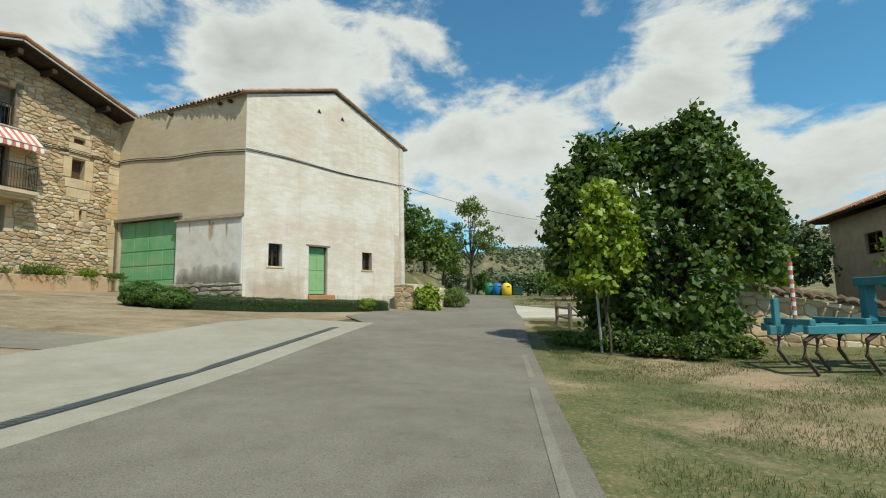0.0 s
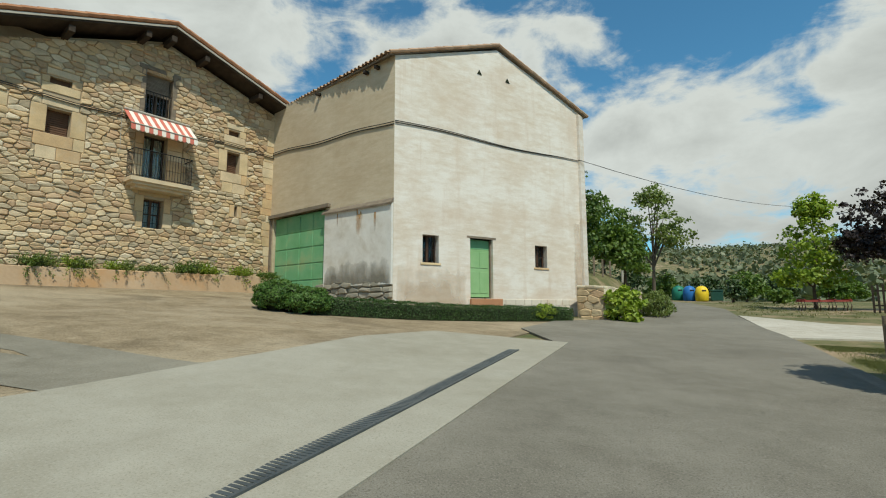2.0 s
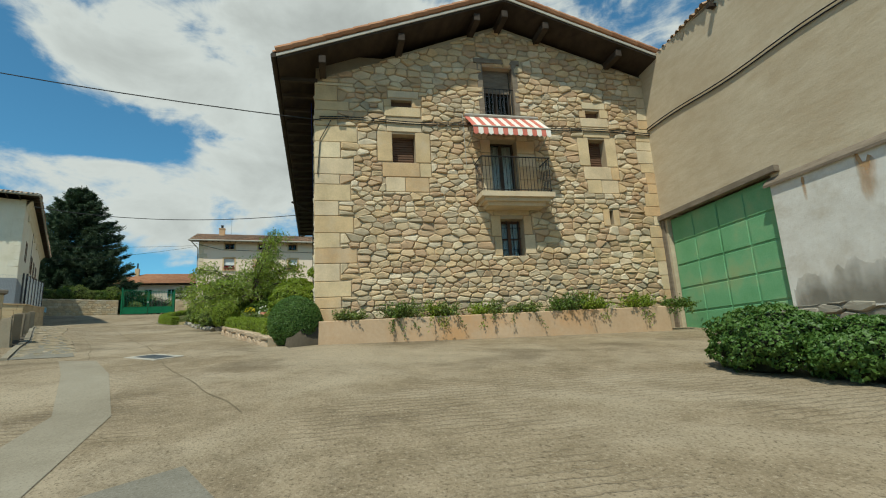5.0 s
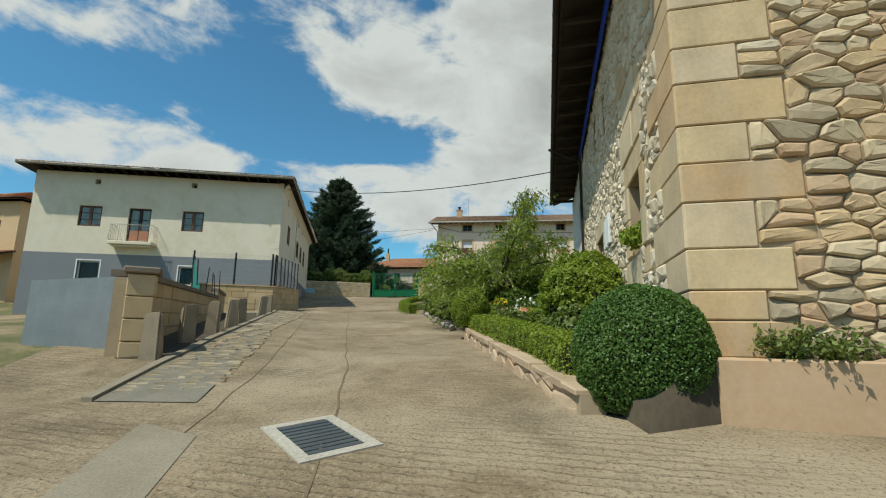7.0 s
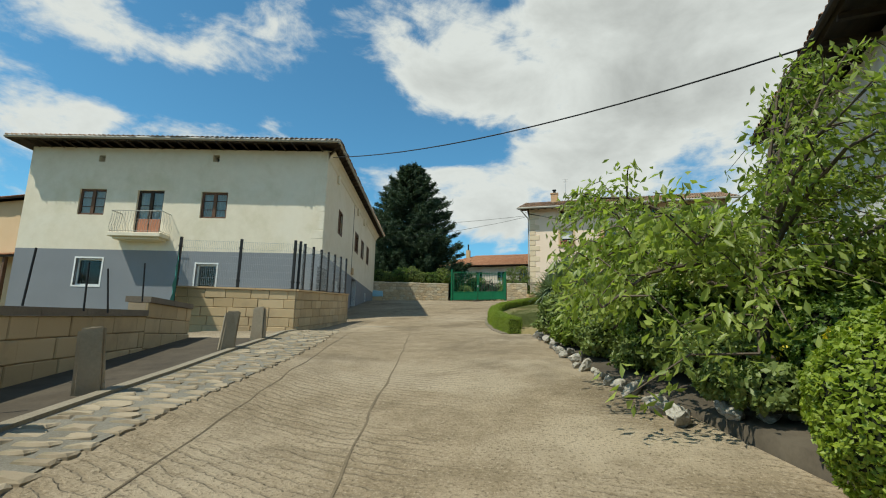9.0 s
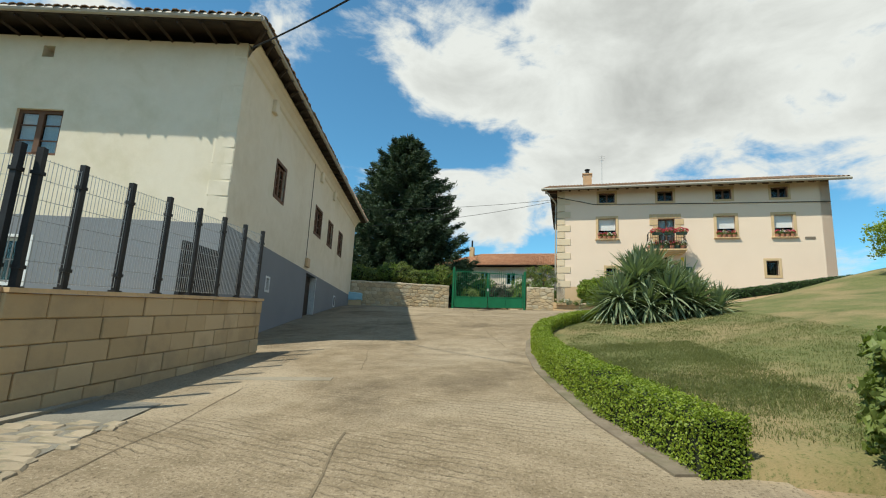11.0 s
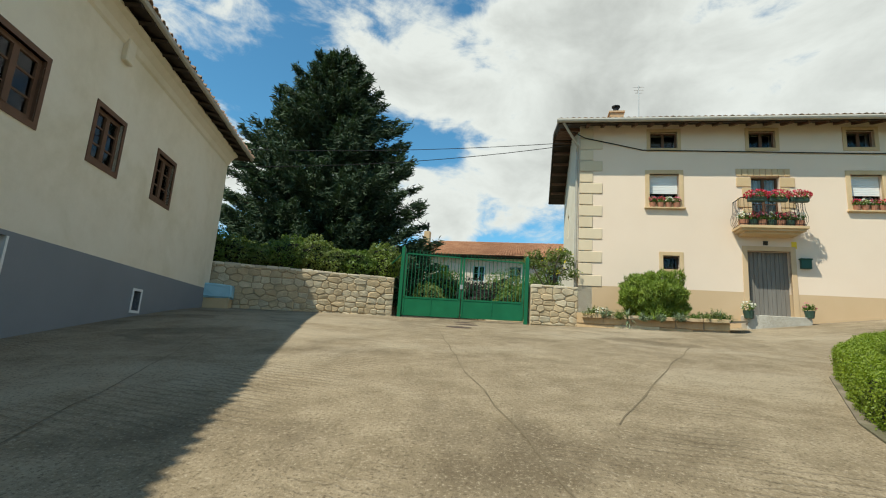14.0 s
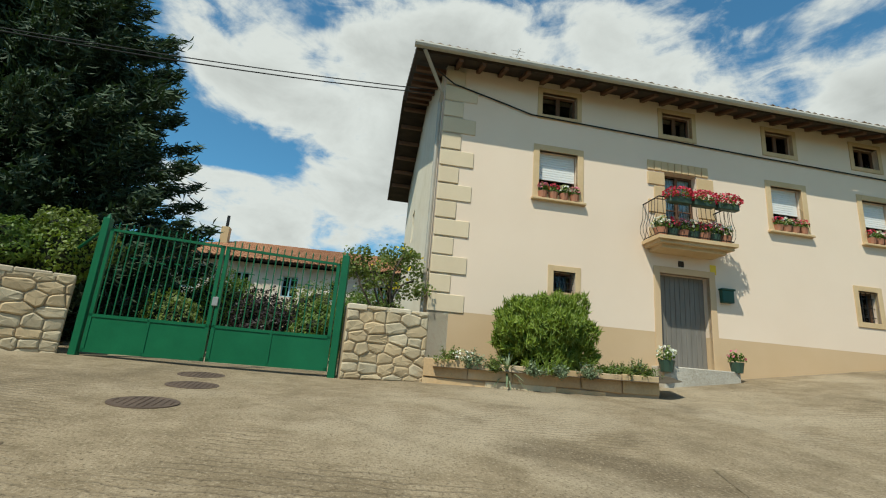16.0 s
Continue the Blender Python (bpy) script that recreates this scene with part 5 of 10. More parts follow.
    for x0, x1, z0, z1 in sh[:2]:
        srects += [(x0 - 0.35, x0, z0, z0 + 0.6), (x0 - 0.25, x0, z0 + 0.6, z1), (x1, x1 + 0.4, z0, z0 + 0.55), (x1, x1 + 0.3, z0 + 0.55, z1), (x0 - 0.3, x1 + 0.35, z1, z1 + 0.4)]
    blocks_on(h, srects, "sandstone", 0.022, m=ms)
    sp = rubble_layout(LS, 2.2, [(0, 8.95), (LS, 8.95)], srects + sh, random.Random(8), (0.08, 0.22), (0.09, 0.3), wave=0.45, start=c1)
    rubble_face(h, sp, ("rubble_piece", "greystone"), ms, limit=0, joint=0.006, proud=0.06, tilt=0.2)
    part("blue_membrane", boxes((LS - 11.6, LS - 1.2, -0.13, -0.12, 8.5, 8.9)), "membrane", h, "strip of blue membrane under the eaves", ms)
    # the rest of the shell
    far = Vector((SB[0] + 1.6, SB[1] + 10.2, 0))
    part("back_wall", wall(10.3, 1.5, [(0, 9), (5.2, 11), (10.3, 9.5)], [], 0.4), "mortar", h, m=rel(far[:2], SB, h))
    part("north_wall", wall(math.dist(S1, far[:2]), 1.5, [(0, 9.5), (30, 9.5)], [], 0.4), "mortar", h, m=rel(S1, far[:2], h))
    # roof with wide timber overhangs
    inv = h.matrix_world.inverted()
    bv = (inv @ Vector((SB[0], SB[1], 0)))
    bx, by = bv.x, bv.y
    o = 0.9
    tile_slope(h, (-0.95, -o, 9.1), (-0.95 + bx, by, 9.1), (5.35 + bx, by, 11.5), (5.35, -o, 11.5), mat="tile_orange", label="clay tile roof slope with timber boards below", thick=0.16)
    tile_slope(h, (L + 0.1, -o, 10.0), (L + 0.1 + bx, by, 10.0), (5.35 + bx, by, 11.5), (5.35, -o, 11.5), mat="tile_orange", label="clay tile roof slope with timber boards below", thick=0.16)
    bm = bmesh.new()
    for (x0, z0), (x1, z1) in (((-0.95, 9.14), (5.35, 11.54)), ((5.35, 11.54), (L + 0.1, 10.05))):
        k = int(math.hypot(x1 - x0, z1 - z0) / 0.4)
        for i in range(k):
            a, b = Vector((x0, -o, z0)).lerp(Vector((x1, -o, z1)), i / k), Vector((x0, -o, z0)).lerp(Vector((x1, -o, z1)), (i + 1.1) / k)
            tube(bm, [a + Vector((0, 0, 0.05)), b + Vector((0, 0, 0.03))], 0.09, 7)
    part("verge_tiles", bm, "tile_orange", h)
    for (x0, z0), (x1, z1) in (((-0.93, 9.0), (5.33, 11.38)), ((5.37, 11.38), (L + 0.08, 9.9))):
        part("bargeboard", bargeboard(-o - 0.03, -o - 0.002, (x0, z0), (x1, z1), 0.075), "gutter", h, "thin pale bargeboard under the verge tiles")
    for x, z in ((0.2, 9.2), (2.3, 10.05), (4.5, 10.9), (5.35, 11.1), (6.6, 10.85), (8.9, 10.15)):
        part("purlin", boxes((x - 0.09, x + 0.09, -o + 0.08, 0.5, z - 0.22, z), bevel=0.012), "dark_wood", h, "dark timber purlin end")
    for i in range(22):
        k = i / 22
        p = Vector((0, 0, 0)).lerp(Vector((bx, by, 0)), k)
        part("rafter", boxes((p.x - 0.9, p.x + 0.05, p.y - 0.05, p.y + 0.05, 8.86, 8.97)), "dark_wood", h)
    bm = tube(bmesh.new(), [(-1.0, -o, 9.05), (-1.0 + bx, by, 9.05)], 0.07, 8)
    part("gutter", bm, "dark_wood", h, "dark eaves gutter")
    px = Vector((bx, by, 0)) * 0.61
    part("downpipe", tube(bmesh.new(), [(px.x - 1.15, px.y, 9.0), (px.x - 0.12, px.y, 8.5), (px.x - 0.12, px.y, 2.6)], 0.05, 8), "dark_wood", h, "dark downpipe")
    bm = bmesh.new()
    for dz in (0, 0.06):
        tube(bm, [(x, -0.07, 7.78 + dz + 0.03 * math.sin(x * 1.7)) for x in np.linspace(0.1, L, 26)], 0.015, 5)
    tube(bm, [(0.4, -0.06, 7.76), (0.12, -0.06, 7.2), (0.05, -0.06, 6.2)], 0.012, 5)
    part("wall_cable", bm, "cable", h, "black cable along the gable")
    # planter along the gable foot
    pl = thing("planter_wall", along((S0[0] + 0.35, S0[1] + 0.0), (S1[0] + 0.95, S1[1] - 1.35), 1.3), "low stained concrete planter wall against the stone house", "planter")
    PL = math.dist((S0[0] + 0.35, S0[1]), (S1[0] + 0.95, S1[1] - 1.35))
    part("front", boxes((0, PL, 0, 0.22, 0.9, 2.36), bevel=0.02), "plinth", pl)
    part("end", boxes((0.0, 0.22, 0.22, 0.4, 0.9, 2.36), bevel=0.02), "plinth", pl)
    part("soil", boxes((0.2, PL, 0.22, 0.8, 1.2, 2.28)), "soil", pl)
    return h


# ---- the cream and grey house ----
G0, G1, G2 = (-42.63, -0.24), (-40.08, -13.88), (-61.4, -4.41)


def hip_roof(h, pts, z, rise, inset, over, mat="tile"):
    """A hipped tile roof over four corners given in the thing's axes, anticlockwise from the front left."""
    over = over if isinstance(over, tuple) else (over,) * 4
    e = []
    for i in range(4):
        p, a, b = Vector(pts[i]), Vector(pts[i - 1]), Vector(pts[(i + 1) % 4])
        e.append(p + (p - a).normalized() * over[i] + (p - b).normalized() * over[i - 1])
    m01, m23 = (Vector(pts[0]) + Vector(pts[1])) / 2, (Vector(pts[2]) + Vector(pts[3])) / 2
    m12, m30 = (Vector(pts[1]) + Vector(pts[2])) / 2, (Vector(pts[3]) + Vector(pts[0])) / 2
    if (m01 - m23).length > (m12 - m30).length:
        d = (m23 - m01).normalized()
        r = [m01 + d * inset, m23 - d * inset]
        slopes = ((0, 1, r[0], r[0]), (1, 2, r[1], r[0]), (2, 3, r[1], r[1]), (3, 0, r[0], r[1]))
    else:
        d = (m30 - m12).normalized()
        r = [m12 + d * inset, m30 - d * inset]
        slopes = ((0, 1, r[0], r[1]), (1, 2, r[0], r[0]), (2, 3, r[1], r[0]), (3, 0, r[1], r[1]))
    for i, j, rb, ra in slopes:
        tile_slope(h, (*e[i], z), (*e[j], z), (*rb, z + rise), (*ra, z + rise), mat=mat, label="hipped clay tile roof slope", thick=0.1)
    return e


def grey_house():
    h = thing("cream_house", along(G1, G0, 3.5), "three storey cream rendered house with a blue-grey painted base", "house")
    L = math.dist(G1, G0)
    fl = lambda a, b, c, d: (L - a, L - b, c, d)
    wins = [fl(11.34, 10.11, 8.63, 9.85), fl(5.7, 4.49, 8.57, 9.8)]
    bd = fl(8.66, 7.43, 7.75, 9.83)
    low = [fl(11.02, 9.84, 5.41, 6.62), fl(5.59, 4.66, 5.35, 6.46)]
    sq = [fl(10.7, 10.4, 11.17, 11.48), fl(5.37, 5.06, 11.26, 11.58)]
    part("front_wall", wall(L, 7.03, [(0, 11.85), (L, 11.85)], wins + [bd] + sq, 0.5), "cream", h, "pale cream rendered wall")
    part("front_base", wall(L, 3.2, [(0, 7.03), (L, 7.03)], low, 0.5), "grey_band", h, "blue-grey painted base wall")
    for w in wins + [bd] + sq + low:
        # flat dark backing in place of a room in shade
        part("room_back", boxes((w[0] - 0.1, w[1] + 0.1, 0.51, 0.55, w[2] - 0.1, w[3] + 0.1)), "painted_shade", h)
    for w in wins:
        window(h, *w, 0.08, "brown_wood", bars=2, back="curtain", w=0.09)
    window(h, *bd, 0.12, "dark_wood", bars=2, back="curtain", w=0.09, name="balcony_door")
    x0, x1, z0, z1 = bd
    part("door_panel", boxes((x0 + 0.1, (x0 + x1) / 2 - 0.03, 0.1, 0.12, z0 + 0.1, z0 + 0.75), ((x0 + x1) / 2 + 0.03, x1 - 0.1, 0.1, 0.12, z0 + 0.1, z0 + 0.75)), "clay_pot", h, "red-brown lower door panel")
    for w in low:
        window(h, *w, 0.15, "white_paint", bars=0, back="", leaves_n=1, w=0.07)
        part("white_surround", boxes((w[0] - 0.07, w[0], -0.015, 0.1, w[2] - 0.07, w[3] + 0.07), (w[1], w[1] + 0.07, -0.015, 0.1, w[2] - 0.07, w[3] + 0.07), (w[0], w[1], -0.015, 0.1, w[3], w[3] + 0.07), (w[0], w[1], -0.015, 0.1, w[2] - 0.07, w[2])), "white_paint", h)
    part("balcony_slab", boxes((L - 9.29, L - 6.94, -0.75, 0.02, 7.53, 7.71), (L - 9.14, L - 7.09, -0.6, 0.02, 7.43, 7.53), bevel=0.02), "cream", h)
    railing(h, L - 9.24, L - 6.99, 0.7, 7.71, 8.68, 30, mat="gutter", belly=0.09)
    # side along the lane
    ms = rel(G0, G2, h)
    LS = math.dist(G0, G2)
    sw = [(3.22, 4.12, 8.77, 9.83), (8.69, 9.82, 8.8, 9.86), (11.4, 12.35, 8.82, 9.88), (14.1, 15.06, 8.84, 9.95)]
    sd = (8.16, 9.86, 4.7, 6.95)
    sl = [(3.42, 3.69, 5.77, 6.14), (14.13, 14.49, 6.04, 6.5)]
    sq2 = [(2.2, 2.5, 11.05, 11.45), (8.9, 9.2, 11.1, 11.55), (11.75, 12.05, 11.1, 11.6)]
    part("side_wall", wall(LS, 7.03, [(0, 11.85), (LS, 11.85)], sw, 0.5), "cream", h, "pale cream rendered wall", ms)
    part("side_base", wall(LS, 3.2, [(0, 7.03), (LS, 7.03)], [sd] + sl, 0.5), "grey_band", h, "blue-grey painted base wall", ms)
    for w in sw + sl:
        # backing coloured like the shade of the room inside
        part("room_back", boxes((w[0] - 0.1, w[1] + 0.1, 0.51, 0.55, w[2] - 0.1, w[3] + 0.1)), "painted_shade", h, m=ms)
    for i, w in enumerate(sw):
        window(h, *w, 0.06, "brown_wood", ms, bars=2, back="curtain", w=0.08)
        part("window_surround", boxes((w[0] - 0.1, w[0], -0.02, 0.06, w[2] - 0.1, w[3] + 0.1), (w[1], w[1] + 0.1, -0.02, 0.06, w[2] - 0.1, w[3] + 0.1), (w[0], w[1], -0.02, 0.06, w[3], w[3] + 0.1), (w[0], w[1], -0.02, 0.06, w[2] - 0.1, w[2])), "brown_wood", h, m=ms)
    for w in sl:
        part("white_surround", boxes((w[0] - 0.06, w[0], -0.015, 0.1, w[2] - 0.06, w[3] + 0.06), (w[1], w[1] + 0.06, -0.015, 0.1, w[2] - 0.06, w[3] + 0.06), (w[0], w[1], -0.015, 0.1, w[3], w[3] + 0.06), (w[0], w[1], -0.015, 0.1, w[2] - 0.06, w[2])), "white_paint", h, m=ms)
    d = part("door", boxes((sd[0], sd[0] + 0.82, 0.25, 0.31, 4.4, sd[3]), (sd[0] + 0.84, sd[1], 0.25, 0.31, 4.4, sd[3]), bevel=0.008), "dark_wood", h, "dark timber double door", ms)
    part("door_jamb", boxes((sd[1], sd[1] + 0.05, -0.01, 0.3, 4.4, sd[3])), "white_paint", h, m=ms)
    for w in sq2:
        part("corbel", boxes((w[0], w[0] + 0.3, -0.12, 0.05, w[2], w[3]), bevel=0.02), "cream", h, m=ms)
    part("meter_box", boxes((7.72, 8.12, -0.12, 0.0, 7.14, 7.5), bevel=0.01), "peach_base", h, m=ms)
    part("thin_cable", tube(bmesh.new(), [(7.77, -0.02, 7.5), (7.76, -0.02, 11.6)], 0.012, 5), "cable", h, m=ms)
    inv = h.matrix_world.inverted()
    g2 = inv @ Vector((G2[0], G2[1], 0))
    g3 = g2 - Vector((L, 0, 0))
    G3 = (h.matrix_world @ g3)[:2]
    part("back_wall", wall(math.dist(G2, G3), 4.5, [(0, 11.85), (20, 11.85)], [], 0.4), "cream", h, m=rel(G2, G3, h))
    part("far_side_wall", wall(math.dist(G3, G1), 3.5, [(0, 11.85), (30, 11.85)], [], 0.4), "cream", h, m=rel(G3, G1, h))
    e = hip_roof(h, [(0, 0), (L, 0), (g2.x, g2.y), (g3.x, g3.y)], 12.0, 2.0, 6.0, (0.9, 0.62, 0.62, 0.62))
    gut = [(*e[0], 12.0), (*e[1], 12.0), (*e[2], 12.0)]
    for a, b in zip(gut, gut[1:]):
        part("gutter", tube(bmesh.new(), [a, b], 0.075, 8), "gutter", h, "grey metal gutter")
    # rafters under the eaves
    E1, E2 = Vector(gut[1]), Vector(gut[2])
    for i in range(34):
        p = Vector((L, 0, 0)).lerp(Vector((g2.x, g2.y, 0)), (i + 0.5) / 34)
        q = E1.lerp(E2, (i + 0.5) / 34)
        part("rafter", tube(bmesh.new(), [(p.x, p.y, 11.86), (q.x, q.y, 11.9)], 0.055, 4), "dark_wood", h)
    for i in range(24):
        x = L * (i + 0.5) / 24
        part("rafter", tube(bmesh.new(), [(x, 0, 11.86), (x, -0.82, 11.88)], 0.05, 4), "dark_wood", h)
    # coved cornice under the lane eave
    bm = bmesh.new()
    prof = [(0.0, 11.45), (-0.05, 11.5), (-0.09, 11.62), (-0.2, 11.76), (-0.3, 11.82), (-0.3, 11.87), (0.0, 11.87)]
    ends = [[bm.verts.new((x, y, z)) for y, z in prof] for x in (0.0, LS)]
    for k in range(len(prof) - 1):
        bm.faces.new((ends[0][k], ends[1][k], ends[1][k + 1], ends[0][k + 1]))
    part("cornice", bm, "cream", h, "coved cream cornice", ms)
    # painted quoins on the corner
    blocks_on(h, [(L - (0.55 if i % 2 else 0.35), L - 0.005, 7.3 + i * 0.42, 7.3 + i * 0.42 + 0.4) for i in range(11)], "cream", 0.006, 0.02, name="quoin")


# ---- the peach house ----
P0, P1 = (-63.914, 8.447), (-62.822, 19.413)


def peach_house():
    d = Vector((P1[0] - P0[0], P1[1] - P0[1])).normalized()
    PE = (P0[0] + d.x * 15.1, P0[1] + d.y * 15.1)
    h = thing("peach_house", along(P0, PE, 6.9), "large peach rendered house with stone quoins, flower boxes and a balcony", "house")
    L = 15.1
    att = [(2.6, 3.57), (6.06, 6.95), (9.27, 10.15), (12.2, 13.05)]
    zat = (13.64, 14.29)
    win = [(2.56, 3.6), (9.28, 10.26), (12.25, 13.2)]
    zw = (11.42, 12.6)
    bd = (6.06, 7.0, 10.55, 12.52)
    low = [(3.0, 3.56, 8.95, 9.46), (11.7, 12.32, 9.05, 9.9)]
    dr = (5.82, 7.2, 7.3, 9.74)
    holes = [(a, b, *zat) for a, b in att] + [(a, b, *zw) for a, b in win] + [bd, dr] + low
    part("front_wall", wall(L, 8.24, [(0, 14.6), (L, 14.6)], [(max(8.25, c) if c < 8.25 else c) and (a, b, max(c, 8.24), e) for a, b, c, e in holes], 0.5), "peach", h, "smooth peach rendered wall")
    part("front_base", wall(L, 6.2, [(0, 8.24), (L, 8.24)], [(dr[0], dr[1], 7.3, 8.24)], 0.5), "peach_base", h, "ochre painted base band")
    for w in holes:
        # indoor shade, painted on a board behind the opening
        part("room_back", boxes((w[0] - 0.1, w[1] + 0.1, 0.51, 0.55, w[2] - 0.1, w[3] + 0.1)), "painted_shade", h)

    def surround(w, s, mat="ochre_stone", proud=0.025, foot=True):
        x0, x1, z0, z1 = w
        part("stone_surround", boxes((x0 - s, x0, -proud, 0.1, z0 - (s if foot else 0), z1 + s), (x1, x1 + s, -proud, 0.1, z0 - (s if foot else 0), z1 + s), (x0, x1, -proud, 0.1, z1, z1 + s), *([(x0, x1, -proud, 0.1, z0 - s, z0)] if foot else []), bevel=0.006), mat, h)

    for a, b in att:
        surround((a, b, *zat), 0.13)
        window(h, a, b, *zat, 0.14, "brown_wood", bars=0, back="", w=0.06)
    for a, b in win:
        surround((a, b, *zw), 0.16)
        z0, z1 = zw
        sh = part("shutter", boxes((a + 0.02, b - 0.02, 0.175, 0.19, z0 + 0.45, z1)), "shutter", h, "half-lowered white roller shutter")
        for i in range(int((z1 - z0 - 0.45) / 0.065)):
            sub("slat", boxes((a + 0.022, b - 0.022, 0.16, 0.176, z0 + 0.452 + i * 0.065, z0 + 0.445 + (i + 1) * 0.065)), "shutter", sh, h, None)
        window(h, a, b, z0, z1, 0.22, "brown_wood", bars=0, back="", w=0.05)
        part("window_sill", boxes((a - 0.2, b + 0.2, -0.12, 0.1, z0 - 0.2, z0 - 0.14), bevel=0.01), "ochre_stone", h)
    for w in low:
        surround(w, 0.14)
        window(h, *w, 0.2, "brown_wood", bars=0, back="", leaves_n=1, grille=4)
    window(h, *bd, 0.2, "brown_wood", bars=1, back="curtain", name="balcony_door")
    rects = []
    for s in range(5):
        z = bd[2] + s * 0.39
        o = 0.5 if s % 2 == 0 else 0.32
        rects += [(bd[0] - o, bd[0], z, z + 0.37), (bd[1], bd[1] + o, z, z + 0.37)]
    rects += [(bd[0] - 0.5 + i * 0.2, bd[0] - 0.3 + i * 0.2, bd[3], bd[3] + 0.3) for i in range(9)]
    blocks_on(h, rects, "ochre_stone", 0.03)
    surround(dr, 0.17, "peach_base", foot=False)
    nb = 10
    door = part("door", boxes((dr[0], dr[1], 0.26, 0.3, 7.3, 9.74)), "grey_wood", h, "grey-brown boarded double door")
    for i in range(nb):
        sub("board", boxes((dr[0] + (dr[1] - dr[0]) * i / nb + 0.004, dr[0] + (dr[1] - dr[0]) * (i + 1) / nb - 0.004, 0.22, 0.262, 7.3, 9.74), bevel=0.006), "grey_wood", door, h, None)
    part("doorstep", boxes((dr[0] - 0.3, dr[1] + 0.3, -0.5, 0.3, 6.9, 7.42), bevel=0.02), "gravel", h, "worn stone doorstep")
    # quoins
    z, i = 8.2, 0
    qs = []
    while z < 14.3:
        hh = 0.42
        qs.append((-0.01, 0.85 if i % 2 == 0 else 0.5, z, z + hh))
        z += hh + 0.03
        i += 1
    blocks_on(h, qs, "quoin_stone", 0.018, name="quoin")
    # balcony
    bm = bmesh.new()
    for z0_, z1_, o in ((10.41, 10.5, 0.75), (10.33, 10.41, 0.68), (10.24, 10.33, 0.55)):
        k = 0.75 - o
        box(bm, 5.35 + k, 7.5 - k, -o, 0.02, z0_, z1_)
    part("balcony_slab", bm, "ochre_stone", h, "moulded stone balcony slab")
    railing(h, 5.42, 7.43, 0.68, 10.5, 11.5, 26, belly=0.1)
    part("mailbox", boxes((7.47, 7.8, -0.13, 0.0, 9.14, 9.45), (7.44, 7.83, -0.16, 0.0, 9.45, 9.5), bevel=0.012), "dark_green_plastic", h, "dark green letter box")
    part("door_number_tile", boxes((6.35, 6.5, -0.02, 0.02, 9.95, 10.1)), "dark_wood", h)
    part("warning_sticker", boxes((7.25, 7.42, -0.008, 0.0, 9.85, 10.1)), "yellow", h)
    part("wall_plaque", boxes((13.7, 14.2, -0.03, 0.0, 11.15, 11.28)), "coping", h)
    # roof
    c = h.matrix_world
    D = 9.5
    zr, zt = 14.46, 16.4  # eave and ridge
    tile_slope(h, (-0.9, -0.75, zr), (L + 0.7, -0.75, zr), (L + 0.7, D / 2, zt), (-0.9, D / 2, zt), label="weathered clay tile roof slope")
    tile_slope(h, (-0.9, D + 0.7, zr), (L + 0.7, D + 0.7, zr), (L + 0.7, D / 2, zt), (-0.9, D / 2, zt), label="weathered clay tile roof slope")
    part("gutter", tube(bmesh.new(), [(-0.95, -0.84, zr - 0.02), (L + 0.75, -0.84, zr - 0.06)], 0.085, 8), "gutter", h, "grey-beige metal gutter")
    part("downpipe", tube(bmesh.new(), [(-0.7, -0.8, zr - 0.1), (-0.1, -0.1, zr - 0.75), (-0.1, 0.15, zr - 0.9), (-0.1, 0.15, 8.0)], 0.05, 8), "gutter", h, "grey metal downpipe")
    for i in range(26):
        x = L * (i + 0.3) / 26
        part("rafter", boxes_tilted(x, x + 0.11, (-0.7, 14.27), (0.0, 14.5), 0.11), "brown_wood", h)
    for i in range(12):
        y = D * (i + 0.3) / 12
        zz = 14.46 + 1.7 * (1 - abs(y - D / 2) / (D / 2))
        part("rafter", boxes((-0.8, 0.0, y, y + 0.11, zz - 0.05, zz + 0.07)), "brown_wood", h)
    part("left_wall", wall(D, 6.4, [(0, 14.6), (D / 2, 16.2), (D, 14.6)], [(3.2, 3.9, 11.4, 12.5)], 0.5), "cream", h, "pale side wall", m=Matrix.Translation((0, D, 0)) @ Matrix.Rotation(-math.pi / 2, 4, "Z"))
    part("right_wall", wall(D, 6.4, [(0, 14.6), (D / 2, 16.2), (D, 14.6)], [], 0.5), "peach", h, m=Matrix.Translation((L, 0, 0)) @ Matrix.Rotation(math.pi / 2, 4, "Z"))
    part("rear_wall", boxes((0.5, L - 0.5, D - 0.4, D, 6.4, 14.6)), "peach", h)
    part("chimney", boxes((1.6, 2.2, 3.2, 3.8, 15.4, 16.75), (1.55, 2.25, 3.15, 3.85, 16.75, 16.83)), "plinth", h)
    bm = tube(bmesh.new(), [(1.9, 3.5, 16.83), (1.9, 3.5, 17.1)], 0.13, 10)
    tube(bm, [(1.9, 3.5, 17.14), (1.9, 3.5, 17.2)], 0.19, 10)
    part("chimney_cowl", bm, "iron", h)
    bm = tube(bmesh.new(), [(2.9, 3.4, 15.8), (2.9, 3.4, 18.2)], 0.018, 5)
    for z, w in ((18.1, 0.5), (17.95, 0.42), (17.8, 0.3)):
        tube(bm, [(2.9 - w / 2, 3.4, z), (2.9 + w / 2, 3.4, z)], 0.008, 4)
    tube(bm, [(2.9, 3.1, 18.0), (2.9, 3.7, 18.0)], 0.008, 4)
    part("antenna", bm, "galv", h, "thin metal TV aerial")
    bm = bmesh.new()
